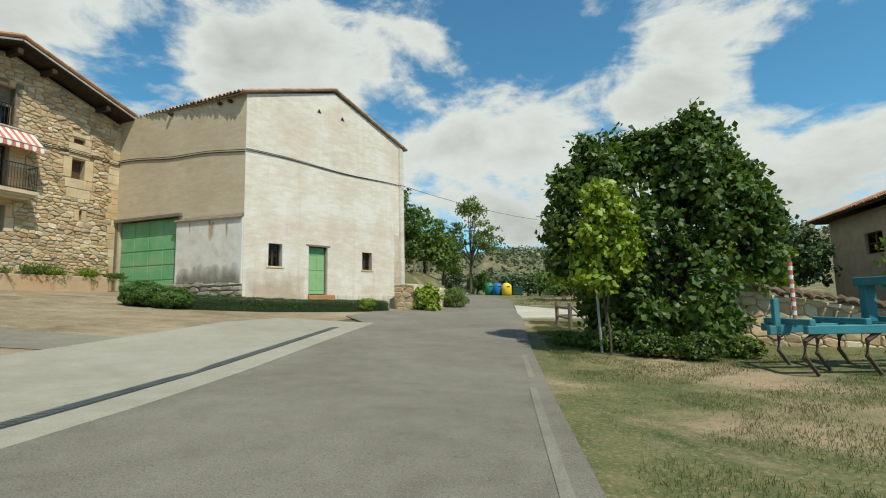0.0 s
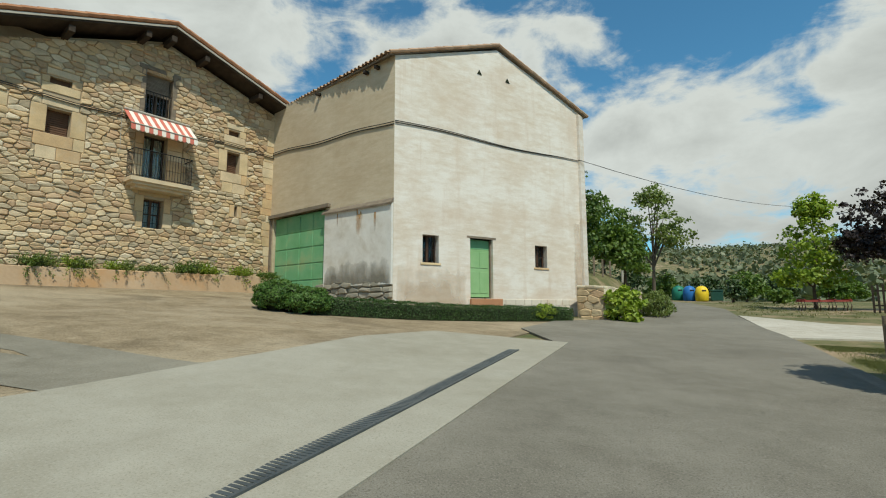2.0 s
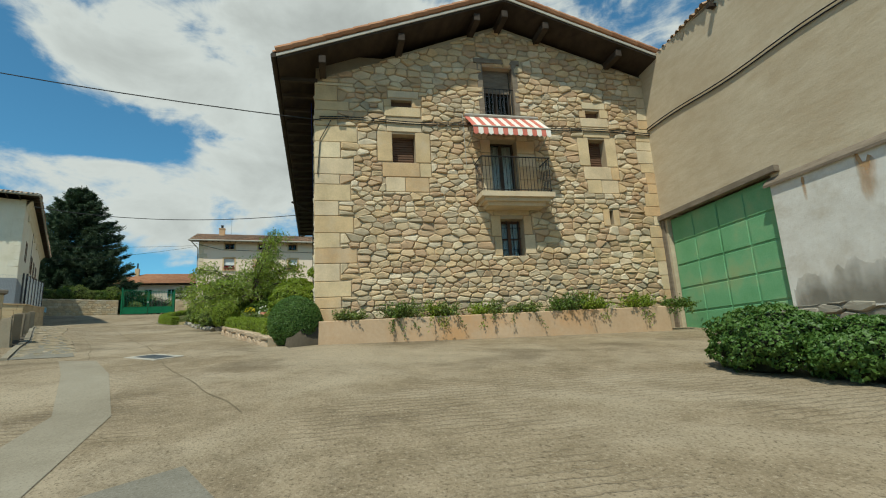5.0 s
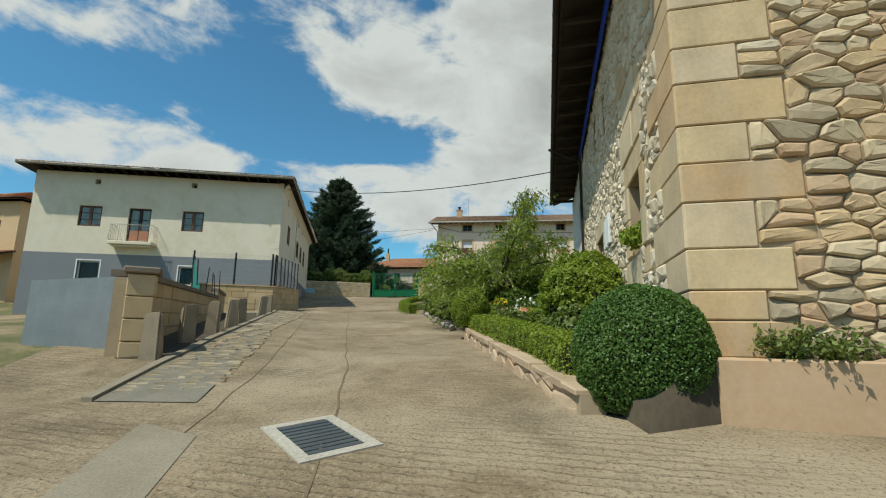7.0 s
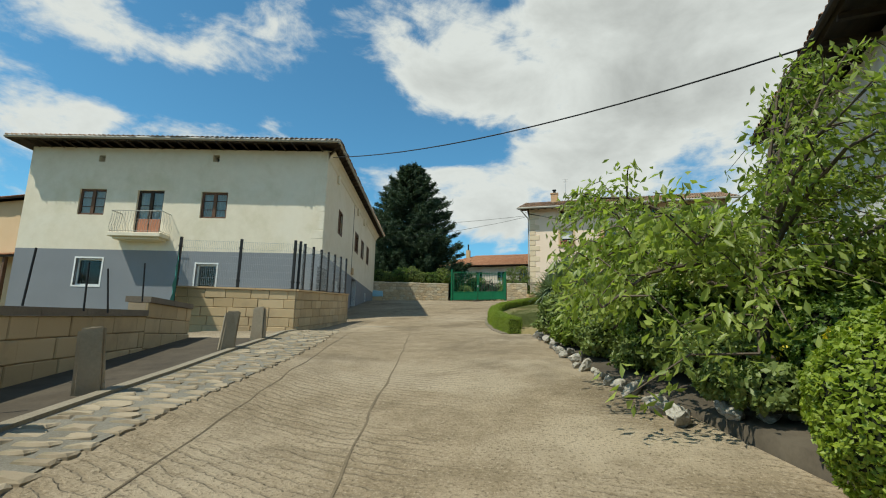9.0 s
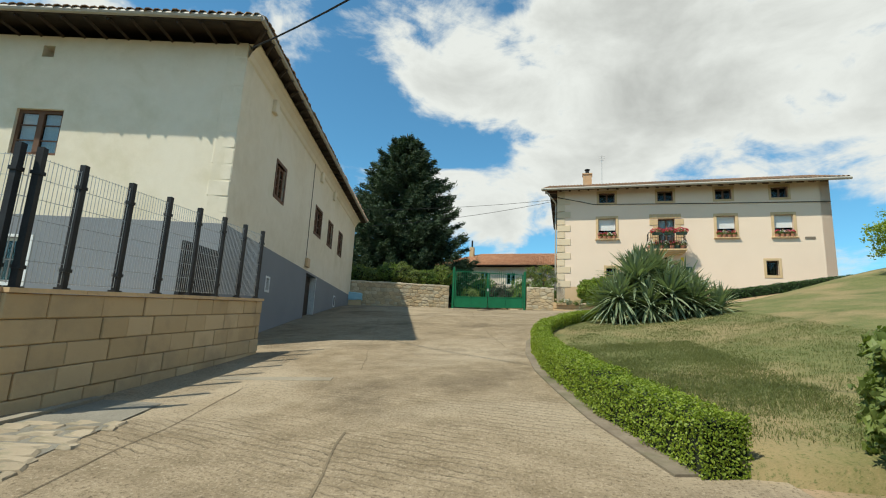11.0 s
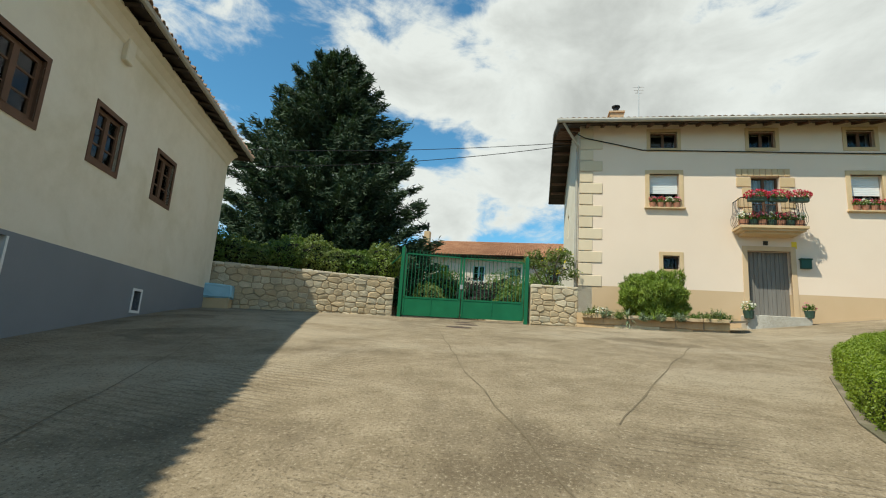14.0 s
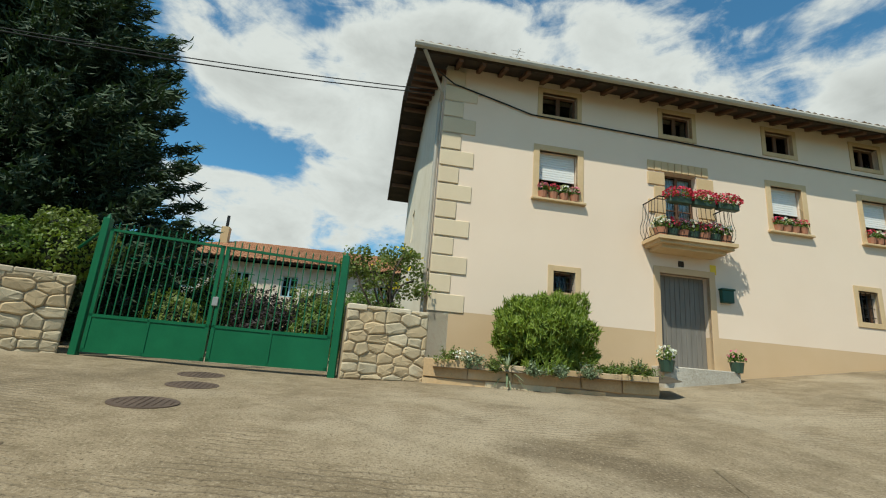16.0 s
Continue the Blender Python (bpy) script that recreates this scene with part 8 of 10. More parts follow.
beds = [(-24.6, 12.0, 0.3, "l_olive", "low grey-green bedding plant"), (-27.2, 11.75, 0.34, "l_olive", "leafy garden plant in the bed"), (-28.6, 12.4, 0.6, "l_mid", "dark leafy shrub under the tree"),
        (-32.7, 9.95, 0.42, "l_yellow", "bright yellow-green low shrub"), (-33.6, 9.9, 0.4, "l_yellow", "bright yellow-green low shrub"), (-34.6, 9.8, 0.6, "l_olive", "spreading green shrub by the lane"),
        (-36.2, 10.2, 0.75, "l_olive", "spreading green shrub by the lane"), (-30.4, 11.2, 0.65, "l_mid", "dark leafy shrub under the tree"), (-32.3, 11.0, 0.7, "l_olive", "leafy green garden shrub in the bed"),
        (-29.2, 10.95, 0.36, "l_olive", "low grey-green bedding plant"), (-35.5, 12.0, 0.9, "l_mid", "dark leafy shrub under the tree"), (-31.3, 10.3, 0.4, "l_olive", "leafy green garden shrub in the bed"),
        (-28.5, 11.2, 0.4, "l_olive", "leafy garden plant in the bed"), (-27.9, 12.0, 0.42, "l_mid", "dark leafy shrub under the tree"), (-30.0, 10.6, 0.34, "l_olive", "leafy garden plant in the bed"),
        (-29.6, 13.3, 0.8, "l_mid", "dark leafy shrub under the tree"), (-31.8, 12.6, 0.8, "l_mid", "dark leafy shrub under the tree"), (-33.6, 11.3, 0.75, "l_olive", "leafy green garden shrub in the bed"),
        (-26.0, 11.95, 0.28, "l_olive", "low grey-green bedding plant"), (-25.1, 12.05, 0.26, "l_olive", "leafy garden plant in the bed"), (-28.0, 13.6, 0.6, "l_mid", "dark leafy shrub under the tree"), (-26.9, 11.5, 0.3, "l_bright", "leafy garden plant in the bed"), (-26.4, 11.3, 0.26, "l_olive", "leafy garden plant in the bed"), (-27.3, 11.15, 0.28, "l_olive", "low grey-green bedding plant"), (-27.75, 10.95, 0.22, "l_olive", "leafy garden plant in the bed"), (-26.0, 11.4, 0.25, "l_olive", "low grey-green bedding plant"), (-20.4, 12.75, 0.4, "l_olive", "leafy garden plant in the bed"), (-21.6, 12.6, 0.42, "l_olive", "low grey-green bedding plant"), (-22.3, 12.4, 0.3, "l_olive", "leafy garden plant in the bed"), (-19.8, 12.6, 0.3, "l_mid", "leafy garden plant in the bed")]
for x, y, r, mat, lab in beds:
    bush("garden_shrub", x, y, (r, r, r * 0.8), mat, lab, n=int(2600 * (r / 0.4) ** 1.5), leaf=0.075, lift=0.12 if y < 10.7 else 0.24, group="garden shrubs", bumpy=0.4, core=0.75)
for k, (x, y, c) in enumerate([(-26.6, 12.2, "l_white"), (-27.1, 12.0, "l_pink"), (-26.2, 12.0, "l_yel"), (-29.3, 11.3, "l_pink"), (-25.6, 12.1, "l_white"), (-28.2, 11.6, "l_yel"), (-24.9, 12.3, "l_red")]):
    p, d = shell((x, y, ground(x, y) + 0.55), (0.32, 0.32, 0.2), 30, 0.6)
    ob = tagged(leaves("flowers", p, 0.045, c, None, d, 0.9), "small flowers in the garden bed", "flowers", kind="stuff")
sw = thing("iris_clump", pose(-28.15, 11.55, ground(-28.15, 11.55) + 0.15), "clump of pale green strap leaves in the rockery", "plant")
BASE[sw] = 0.0
sword_rosette(sw, (0, 0, 0), 60, 0.5, 5)


def rock_mesh(seed):
    bm = bmesh.new()
    bmesh.ops.create_icosphere(bm, subdivisions=3, radius=0.5)
    cut = [(Vector((RND.gauss(0, 1), RND.gauss(0, 1), RND.gauss(0, 1))).normalized(), RND.uniform(0.26, 0.42)) for _ in range(9)]
    for v in bm.verts:
        v.co *= 1.1 + 0.5 * noise.noise(v.co * 2 + Vector((seed * 3.1, 0, 0)))
        for n, d in cut:
            over = v.co.dot(n) - d
            if over > 0:
                v.co -= n * over * 0.9
        v.co *= 1 + 0.14 * noise.noise(v.co * 9 + Vector((0, seed, 0)))
    me = bpy.data.meshes.new("rock")
    bm.to_mesh(me)
    bm.free()
    me.materials.append(M["rock"])
    return me


M["rock"] = material("pale weathered limestone", (0.20, 0.175, 0.135), (0.50, 0.46, 0.39), 5.0, 0.95, 1.0, 30, (0.12, 0.10, 0.07), 4.0, 0.75, "object", 0.45)
ROCKS = [rock_mesh(i) for i in range(8)]
r3 = random.Random(4)
for i in range(38):
    s = i / 37
    x = -27.7 - 8.2 * s
    y = float(np.interp(x, (-36, -32.0, -29.5, -27.6), (9.15, 9.72, 10.13, 10.6))) + r3.uniform(-0.08, 0.18)
    o = new("rock", r3.choice(ROCKS))
    k = r3.uniform(0.13, 0.3)
    o.matrix_world = pose(x, y, ground(x, y) + 0.03 + k * 0.25, r3.uniform(-30, 30), r3.uniform(-30, 30), r3.uniform(0, 360)) @ Matrix.Diagonal((k, k * 0.8, k * 0.7, 1))
    tagged(o, "pale rough limestone lump edging the rockery", "rock", "rockery stones")
for i in range(12):
    x, y = r3.uniform(-28.3, -27.3), r3.uniform(10.8, 12.2)
    o = new("rock", r3.choice(ROCKS))
    k = r3.uniform(0.13, 0.27)
    o.matrix_world = pose(x, y, ground(x, y) + 0.12 + k * 0.3, r3.uniform(-30, 30), r3.uniform(-30, 30), r3.uniform(0, 360)) @ Matrix.Diagonal((k, k * 0.8, k * 0.6, 1))
    tagged(o, "pale rough limestone lump edging the rockery", "rock", "rockery stones")


def cherry(x, y):
    """An open cherry tree: arching limbs, drooping twigs hung with long narrow leaves."""
    z = ground(x, y) + 0.4
    t = thing("cherry_tree", pose(x, y, z), "spreading cherry tree with long drooping leaves over the garden", "tree")
    BASE[t] = 0.0
    bm = bmesh.new()
    rnd, leaf_rnd = random.Random(12), random.Random(5)
    fork = Vector((0, 0, 0.8))
    limb(bm, (0, 0, -0.5), fork, 0.13, 0.10, 0.1, 5, 9)
    P, A = [], []
    for i in range(34):
        a = i * 2.39996 + 0.6
        sprig = i % 5 == 3
        if sprig:
            a = rnd.uniform(0.5, 2.6)
        rise = rnd.uniform(2.7, 3.15) if sprig else -0.8 + 2.5 * rnd.random()
        reach = rnd.uniform(0.5, 1.3) if sprig else rnd.uniform(2.0, 3.1) * (1.1 - max(0, rise) * 0.16)
        tip = fork + Vector((math.cos(a) * reach, math.sin(a) * reach, rise))
        tip.y = max(tip.y, -2.2)
        mid = fork.lerp(tip, 0.5) + Vector((0, 0, 0.4))
        curve = [fork, fork.lerp(mid, 0.5) + Vector((0, 0, 0.15)), mid, mid.lerp(tip, 0.5) + Vector((0, 0, 0.12)), tip]
        tube(bm, curve, 0.045, 6, 0.010)
        for j in range(11):
            s = 0.2 + 0.8 * j / 10
            q = s * 4
            k = min(3, int(q))
            base = curve[k].lerp(curve[k + 1], q - k)
            b = a + rnd.uniform(-1.6, 1.6)
            L = rnd.uniform(0.25, 0.6) if sprig and j > 5 else rnd.uniform(0.5, 1.05)
            e = base + Vector((math.cos(b) * L, math.sin(b) * L, rnd.uniform(-0.3, 0.45)))
            e.y = max(e.y, -2.55)
            arc = [base, base.lerp(e, 0.5) + Vector((0, 0, 0.12)), e - Vector((0, 0, 0.1))]
            tube(bm, arc, 0.012, 4, 0.004)
            for m in range(24 if sprig and j > 3 else (46 if rise > 1.0 else 62)):
                u = leaf_rnd.uniform(0.1, 1.0) * 2
                kk = min(1, int(u))
                c = arc[kk].lerp(arc[kk + 1], u - kk) + Vector((leaf_rnd.gauss(0, 0.12), leaf_rnd.gauss(0, 0.12), leaf_rnd.gauss(-0.06, 0.11)))
                if c.y < -2.7:
                    continue
                P.append(tuple(c))
                A.append((math.cos(b) * 0.5 + leaf_rnd.gauss(0, 0.4), math.sin(b) * 0.5 + leaf_rnd.gauss(0, 0.4), -0.75))
    part("trunk", bm, "bark", t, raw=True)
    leaves("crown", P, 0.128, "l_cherry", t, None, 0.4, along_dir=np.array(A))


cherry(-29.7, 12.1)

# lawn with its clipped edging hedge
LH = [(-36.4, 8.6), (-38.0, 8.15), (-39.6, 7.85), (-41.2, 7.58), (-43.6, 7.36), (-45.5, 7.33), (-47.0, 7.55), (-48.4, 8.0), (-50.6, 8.85), (-53.3, 10.4), (-56.3, 13.0), (-57.6, 15.5)]


def lawn():
    left = [(x - 0.03, y + 0.12) for x, y in LH]
    right = [(-36.0, 17), (-37.5, 18), (-39, 19), (-41, 20), (-43, 20.8), (-45, 21.5), (-47, 22.2), (-49, 22.7), (-51.5, 23.1), (-54.5, 23.5), (-57.8, 24), (-60.5, 25)]
    bm = bmesh.new()
    rows = []
    for i in range(len(left) - 1):
        for s in range(4):
            a, b = Vector(left[i]).lerp(Vector(left[i + 1]), s / 4), Vector(right[i]).lerp(Vector(right[i + 1]), s / 4)
            rows.append([bm.verts.new((p.x, p.y, ground(p.x, p.y) + 0.16 + 1.0 * ease(0.0, 11, (p - a).length) + 0.04 * noise.noise(Vector((p.x, p.y, 0))))) for p in (a.lerp(b, k / 14) for k in range(15))])
    for A, B in zip(rows, rows[1:]):
        for k in range(14):
            bm.faces.new((A[k], A[k + 1], B[k + 1], B[k]))
    edge = [e for e in bm.edges if len(e.link_faces) == 1]
    ext = bmesh.ops.extrude_edge_only(bm, edges=edge)
    bmesh.ops.translate(bm, verts=[v for v in ext["geom"] if isinstance(v, bmesh.types.BMVert)], vec=(0, 0, -0.7))
    tagged(part("lawn", bm, "lawn", smooth=True), "sloping lawn, partly dried, behind a low hedge", "lawn", kind="structure")


lawn()
hedge("edging_hedge", LH, 0.4, 0.46, 0.03, "l_bright", "low clipped yellow-green hedge curving round the lawn", dens=4400, leaf=0.027)
ribbon("kerb", [(x + 0.05, y - 0.36) for x, y in LH], [(x + 0.0, y - 0.15) for x, y in LH], "soil_pale", 0.05, "narrow strip of crumbled concrete before the hedge", "kerb", across=1, step=0.8, thick=0.12)
hedge("far_hedge", [(-57.8, 16.2), (-59.3, 20), (-60.4, 26)], 0.6, 0.45, 0.45, "l_hedge", "dark clipped hedge at the top of the lawn", dens=500, leaf=0.07)
tree("small_tree", -55.8, 22.8, 0.9, [((0, 0, 2.0), (1.6, 1.6, 1.3))], "l_bright", "round bright green shrub tree on the lawn", leaf=0.11, per=60, leaf_n=40, clump=0.4, trunk_r=0.09, z=ground(-55.8, 22.8) + 0.95)
yz = ground(-49.9, 10.9) + 0.3
yu = thing("yucca", pose(-49.9, 10.9, yz), "big clump of yucca with stiff grey-green sword leaves", "yucca")
BASE[yu] = 0.0
for i, (x, y, zz, n, L) in enumerate([(1.2, -1.3, 0.55, 170, 1.25), (0.5, -0.5, 1.15, 200, 1.5), (0.9, 0.7, 0.7, 180, 1.35), (-0.1, 0.5, 1.1, 190, 1.5), (-0.2, 1.5, 0.85, 170, 1.4), (-0.8, -0.4, 1.0, 150, 1.4), (-0.6, 2.2, 0.6, 140, 1.3), (0.6, -1.7, 0.35, 140, 1.1), (0.7, 1.6, 0.5, 150, 1.25), (0.0, -0.3, 1.5, 140, 1.3), (0.3, 2.7, 0.4, 120, 1.15), (1.3, -0.2, 0.35, 140, 1.2), (-0.1, 0.3, 1.55, 120, 1.3)]):
    sword_rosette(yu, (x * 0.78, y * 0.8, zz), n, L, i + 3)
for x, y, zz in ((1.2, -1.3, 0.55), (0.5, -0.5, 1.15), (-0.1, 0.5, 1.1), (-0.2, 1.5, 0.85), (-0.8, -0.4, 1.0)):
    part("stem", tube(bmesh.new(), [(x * 0.78, y * 0.8, -0.4), (x * 0.78, y * 0.8, zz)], 0.1, 7), "bark", yu, raw=True)

# hedge and box bush before the white house
hedge("box_hedge", [(-9.4, 17.5), (-8.6, 18.25), (-7.6, 19.3), (-6.0, 21.5), (-4.1, 25.0)], 0.6, 0.47, 0.02, "l_hedge", "long low clipped hedge before the white house", dens=1700, leaf=0.04)
for x, y, r in ((-10.35, 17.2, (0.72, 0.6, 0.45)), (-9.45, 17.45, (0.6, 0.6, 0.38))):
    bush("box_bush", x, y, r, "l_green_box", "loosely clipped shrub at the end of the hedge", n=9000, leaf=0.05, bumpy=0.3, group="hedge end shrubs", core=0.82)
bush("yellow_shrub", -4.75, 24.3, (0.42, 1.1, 0.3), "l_bright", "low yellow-green shrub at the end of the hedge", n=3600, leaf=0.06, bumpy=0.45, core=0.7)

# plants in the planter under the stone gable
def planter_plant(x, y, z, r, mat, hang, label, name="planter_plant", group="planter plants", leaf=0.055, out=(0.977, -0.211, 0)):
    """A loose tuft: upright sprays, and trailing stems over the planter's edge."""
    t = thing(name, pose(x, y, z), label, "plant", group)
    BASE[t] = 0.0
    out = Vector(out)
    bm, P, A = bmesh.new(), [], []
    for i in range(int(26 * r / 0.3)):
        a, e = RND.uniform(0, 6.28), RND.uniform(0.45, 1.35)
        L = r * RND.uniform(0.9, 1.7)
        d = Vector((math.cos(a) * math.cos(e), math.sin(a) * math.cos(e), math.sin(e)))
        if RND.random() < hang:
            d = out * 0.8 + Vector((RND.uniform(-0.7, 0.7) * 0.21, RND.uniform(-0.7, 0.7), RND.uniform(-0.1, 0.5)))
        stem = [Vector((0, 0, 0)) + d * L * u - Vector((0, 0, 1)) * L * u * u * (0.8 if d.z < 0.4 else 0.2) for u in (0, 0.35, 0.7, 1.0)]
        tube(bm, stem, 0.006, 4, 0.003)
        for k in range(34):
            u = RND.uniform(0.15, 1.0) * 3
            q = min(2, int(u))
            P.append(tuple(stem[q].lerp(stem[q + 1], u - q) + Vector((RND.gauss(0, 0.035), RND.gauss(0, 0.035), RND.gauss(0, 0.035)))))
    part("stems", bm, "bark", t, raw=True)
    leaves("leaves", P, leaf, mat, t, None, 0.6, up=0.6)


for u, r, mat, hang in [(0.6, 0.32, "l_olive", 0.1), (0.95, 0.26, "l_olive", 0.1), (1.85, 0.46, "l_mid", 0.35), (2.2, 0.44, "l_olive", 0.15), (2.85, 0.4, "l_bright", 0.3), (3.2, 0.38, "l_olive", 0.2), (4.0, 0.34, "l_bright", 0.1), (4.4, 0.34, "l_olive", 0.2), (4.9, 0.26, "l_olive", 0.3), (5.3, 0.32, "l_olive", 0.1), (6.1, 0.42, "l_mid", 0.1), (6.45, 0.5, "l_mid", 0.15), (6.9, 0.48, "l_bright", 0.2), (7.2, 0.3, "l_bright", 0.4), (8.1, 0.42, "l_bright", 0.4), (8.4, 0.34, "l_bright", 0.3), (9.05, 0.24, "l_mid", 0.5), (9.35, 0.24, "l_mid", 0.5), (9.65, 0.24, "l_mid", 0.5)]:
    q = along((S0[0] + 0.35, S0[1]), (S1[0] + 0.95, S1[1] - 1.35), 0) @ Vector((u, 0.16, 0))
    planter_plant(q.x, q.y, 2.33, r * 0.9, mat, hang * 0.3, "leafy green plant trailing over the planter's edge")

# the fir and the planting behind the yard wall
fir("fir_tree", -70.2, -3.9, 14.9, 6.6, "tall dense blue-green fir behind the yard wall")
for i in range(9):
    u = i / 8
    x, y = -62.4 - 2.4 * u + 0.15 * math.sin(i * 2.1), -6.2 + 7.0 * u
    bush("yard_hedge", x, y, (0.75, 0.75, 0.62 + 0.14 * math.sin(i * 1.7)), ("l_olive", "l_mid", "l_olive")[i % 3], "loose green shrub growing over the yard wall", n=3000, leaf=0.09, lift=1.5, bumpy=0.45, core=0.72, group="yard wall shrubs")
bush("yellow_shrub", -64.6, 0.9, (0.5, 0.6, 0.7), "l_yellow", "yellow-green shrub beside the gate", n=1600, leaf=0.09, lift=1.3)
for x, y, r, mat, lab in [(-68.5, 4.6, 0.9, "l_purple", "round dark purple-leaved shrub in the yard"), (-68, 6.2, 0.8, "l_mid", "green shrub in the yard"), (-67, 2.6, 0.7, "l_olive", "pale green shrub in the yard"), (-70, 7.6, 1.1, "l_mid", "green shrub in the yard"), (-71.5, 3.0, 1.2, "l_mid", "green shrub in the yard"), (-73, 6.0, 1.3, "l_olive", "pale green shrub in the yard"), (-76, 2, 1.5, "l_mid", "green shrub in the yard"), (-76, 8, 1.4, "l_dark", "dark shrub in the yard")]:
    bush("yard_shrub", x, y, (r, r, r * 1.05), mat, lab, n=int(4200 * r), leaf=0.09, lift=0.1, group="yard shrubs", bumpy=0.5, core=0.7)
rubble_wall("terrace_wall", (-71.5, -2.0), (-70.8, 10.0), 6.7, 8.1, 8.1, 0.4, "low pale stone terrace wall in the yard", 51, limit=0, h=(0.25, 0.4), w=(0.3, 0.7))
tree("rose_tree", -64.2, 7.6, 1.1, [((0.1, -0.3, 1.9), (0.55, 0.5, 0.6)), ((0.1, 0.45, 1.8), (0.5, 0.5, 0.6)), ((0.1, -0.8, 2.1), (0.42, 0.42, 0.45)), ((0.1, 0.15, 2.4), (0.4, 0.55, 0.35)), ((0, 0, 1.1), (0.35, 0.5, 0.35))], "l_olive", "climbing rose with yellow blossom beside the gate", leaf=0.075, per=22, leaf_n=30, clump=0.22, trunk_r=0.04, z=7.0, fill=0.1, limbs=2)
p, d = shell((-64.0, 7.75, 9.1), (0.6, 0.7, 0.5), 26, 0.8)
tagged(leaves("roses", p, 0.09, "l_yel", None, d, 0.95), "yellow rose blossoms beside the gate", "flowers", kind="stuff")
bush("oleander", -62.7, 10.75, (0.72, 1.0, 0.85), "l_oleander", "rounded bright green narrow-leaved shrub by the house wall", n=13000, leaf=0.22, lift=0.34, aspect=0.14, center=0.85, bumpy=0.5, core=0.62, spiky=1.1)
for x, y, r, mat in [(-62.8, 8.7, 0.34, "l_olive"), (-62.55, 9.1, 0.3, "l_yucca"), (-62.35, 9.55, 0.26, "l_olive"), (-62.1, 11.9, 0.3, "l_mid"), (-61.95, 12.3, 0.34, "l_olive"), (-62.1, 12.75, 0.3, "l_mid"), (-61.95, 10.2, 0.2, "l_yucca"), (-61.85, 10.7, 0.2, "l_yucca"), (-61.8, 11.3, 0.22, "l_yucca")]:
    planter_plant(x, y, ground(x, y) + 0.34, r, mat, 0.0, "low loose plant in the flower bed", "bed_plant", "bed plants", 0.05)
for k, (x, y, n, size) in enumerate(((-62.35, 9.8, 26, 0.55), (-62.0, 12.55, 30, 0.6), (-62.2, 12.2, 24, 0.5), (-62.9, 8.95, 20, 0.45))):
    o = thing("grass_clump", pose(x, y, ground(x, y) + 0.34), "clump of upright green blades in the flower bed", "plant", "bed grasses")
    BASE[o] = 0.0
    sword_rosette(o, (0, 0, 0), n, size, 40 + k)
p, d = shell((-62.55, 8.95, ground(-62.55, 8.95) + 0.62), (0.2, 0.26, 0.12), 60, 0.5)
tagged(leaves("flowers", p, 0.05, "l_white", None, d, 0.9), "small white flowers in the bed", "flowers", kind="stuff")

# across the road: the broad tree, its young neighbour, shrubs and far woods
lime_blobs = [((-0.2, 0.0, 2.75), (1.7, 1.85, 1.25)), ((-1.55, -0.35, 3.1), (1.05, 1.2, 1.4)), ((0.95, -0.26, 3.1), (1.15, 1.3, 1.4)), ((0.25, -0.4, 3.7), (0.9, 1.0, 0.7)), ((-0.1, -0.53, 1.41), (1.75, 1.8, 1.3)), ((-0.1, -0.7, 0.57), (1.3, 1.2, 0.6)), ((-1.35, -0.35, 1.35), (0.95, 1.1, 1.1)), ((-1.25, -0.3, 0.5), (0.85, 0.9, 0.6))]
for x, y, z, h in [(1.2, 0.0, 4.75, 1.05), (-1.75, 0.18, 4.5, 0.95), (-1.0, 0.09, 4.6, 0.8), (0.2, 0.0, 4.85, 0.75), (1.6, 0.2, 4.2, 0.85), (0.7, -0.3, 4.95, 0.85), (-1.4, -0.4, 4.25, 0.75), (-2.35, -0.2, 3.8, 0.7), (1.95, -0.1, 3.7, 0.7), (-0.4, 0.2, 4.75, 0.7), (-2.6, -0.3, 2.9, 0.5), (2.1, -0.4, 2.9, 0.5), (-2.5, -0.3, 2.1, 0.4), (1.9, -0.5, 2.1, 0.5), (0.45, -1.0, 4.2, 0.6), (1.75, -0.6, 3.3, 0.5)]:
    lime_blobs.append(((x, y, z), (0.2 + 0.12 * h, 0.2 + 0.12 * h, h)))
tree("lime_tree", 5.6, 14.8, 1.4, lime_blobs, "l_dark", "broad dense tree with large dark green leaves at the roadside", leaf=0.16, per=52, leaf_n=30, clump=0.36, trunk_r=0.18, fill=0.22, aspect=0.8)
tree("young_tree", 3.75, 13.0, 1.2, [((0, 0, 2.55), (0.65, 0.65, 1.0)), ((0.05, 0.1, 3.3), (0.4, 0.4, 0.55)), ((-0.2, 0.2, 1.75), (0.6, 0.6, 0.65)), ((0.4, 0.3, 2.2), (0.42, 0.42, 0.6))], "l_gold", "young tree with yellow-green leaves tied to a pole", leaf=0.15, per=30, leaf_n=24, clump=0.28, trunk_r=0.028, fill=0.2)
tagged(part("tree_stake", tube(bmesh.new(), [(3.64, 13.2, -0.5), (3.58, 13.15, 1.15)], 0.03, 7), "galv"), "thin grey metal pole beside the young tree", "pole")
for x, y, r, mat in [(3.5, 13.9, 0.4, "l_mid"), (4.6, 12.9, 0.5, "l_dark"), (3.0, 14.2, 0.35, "l_mid"), (3.9, 13.5, 0.55, "l_dark"), (6.4, 13.0, 0.4, "l_mid"), (5.4, 12.6, 0.5, "l_dark")]:
    bush("roadside_weeds", x, y, (r * 0.9, r * 0.7, r * 0.55), mat, "rough weeds under the tree", n=900, leaf=0.08, group="roadside weeds", bumpy=0.4, core=0.7)
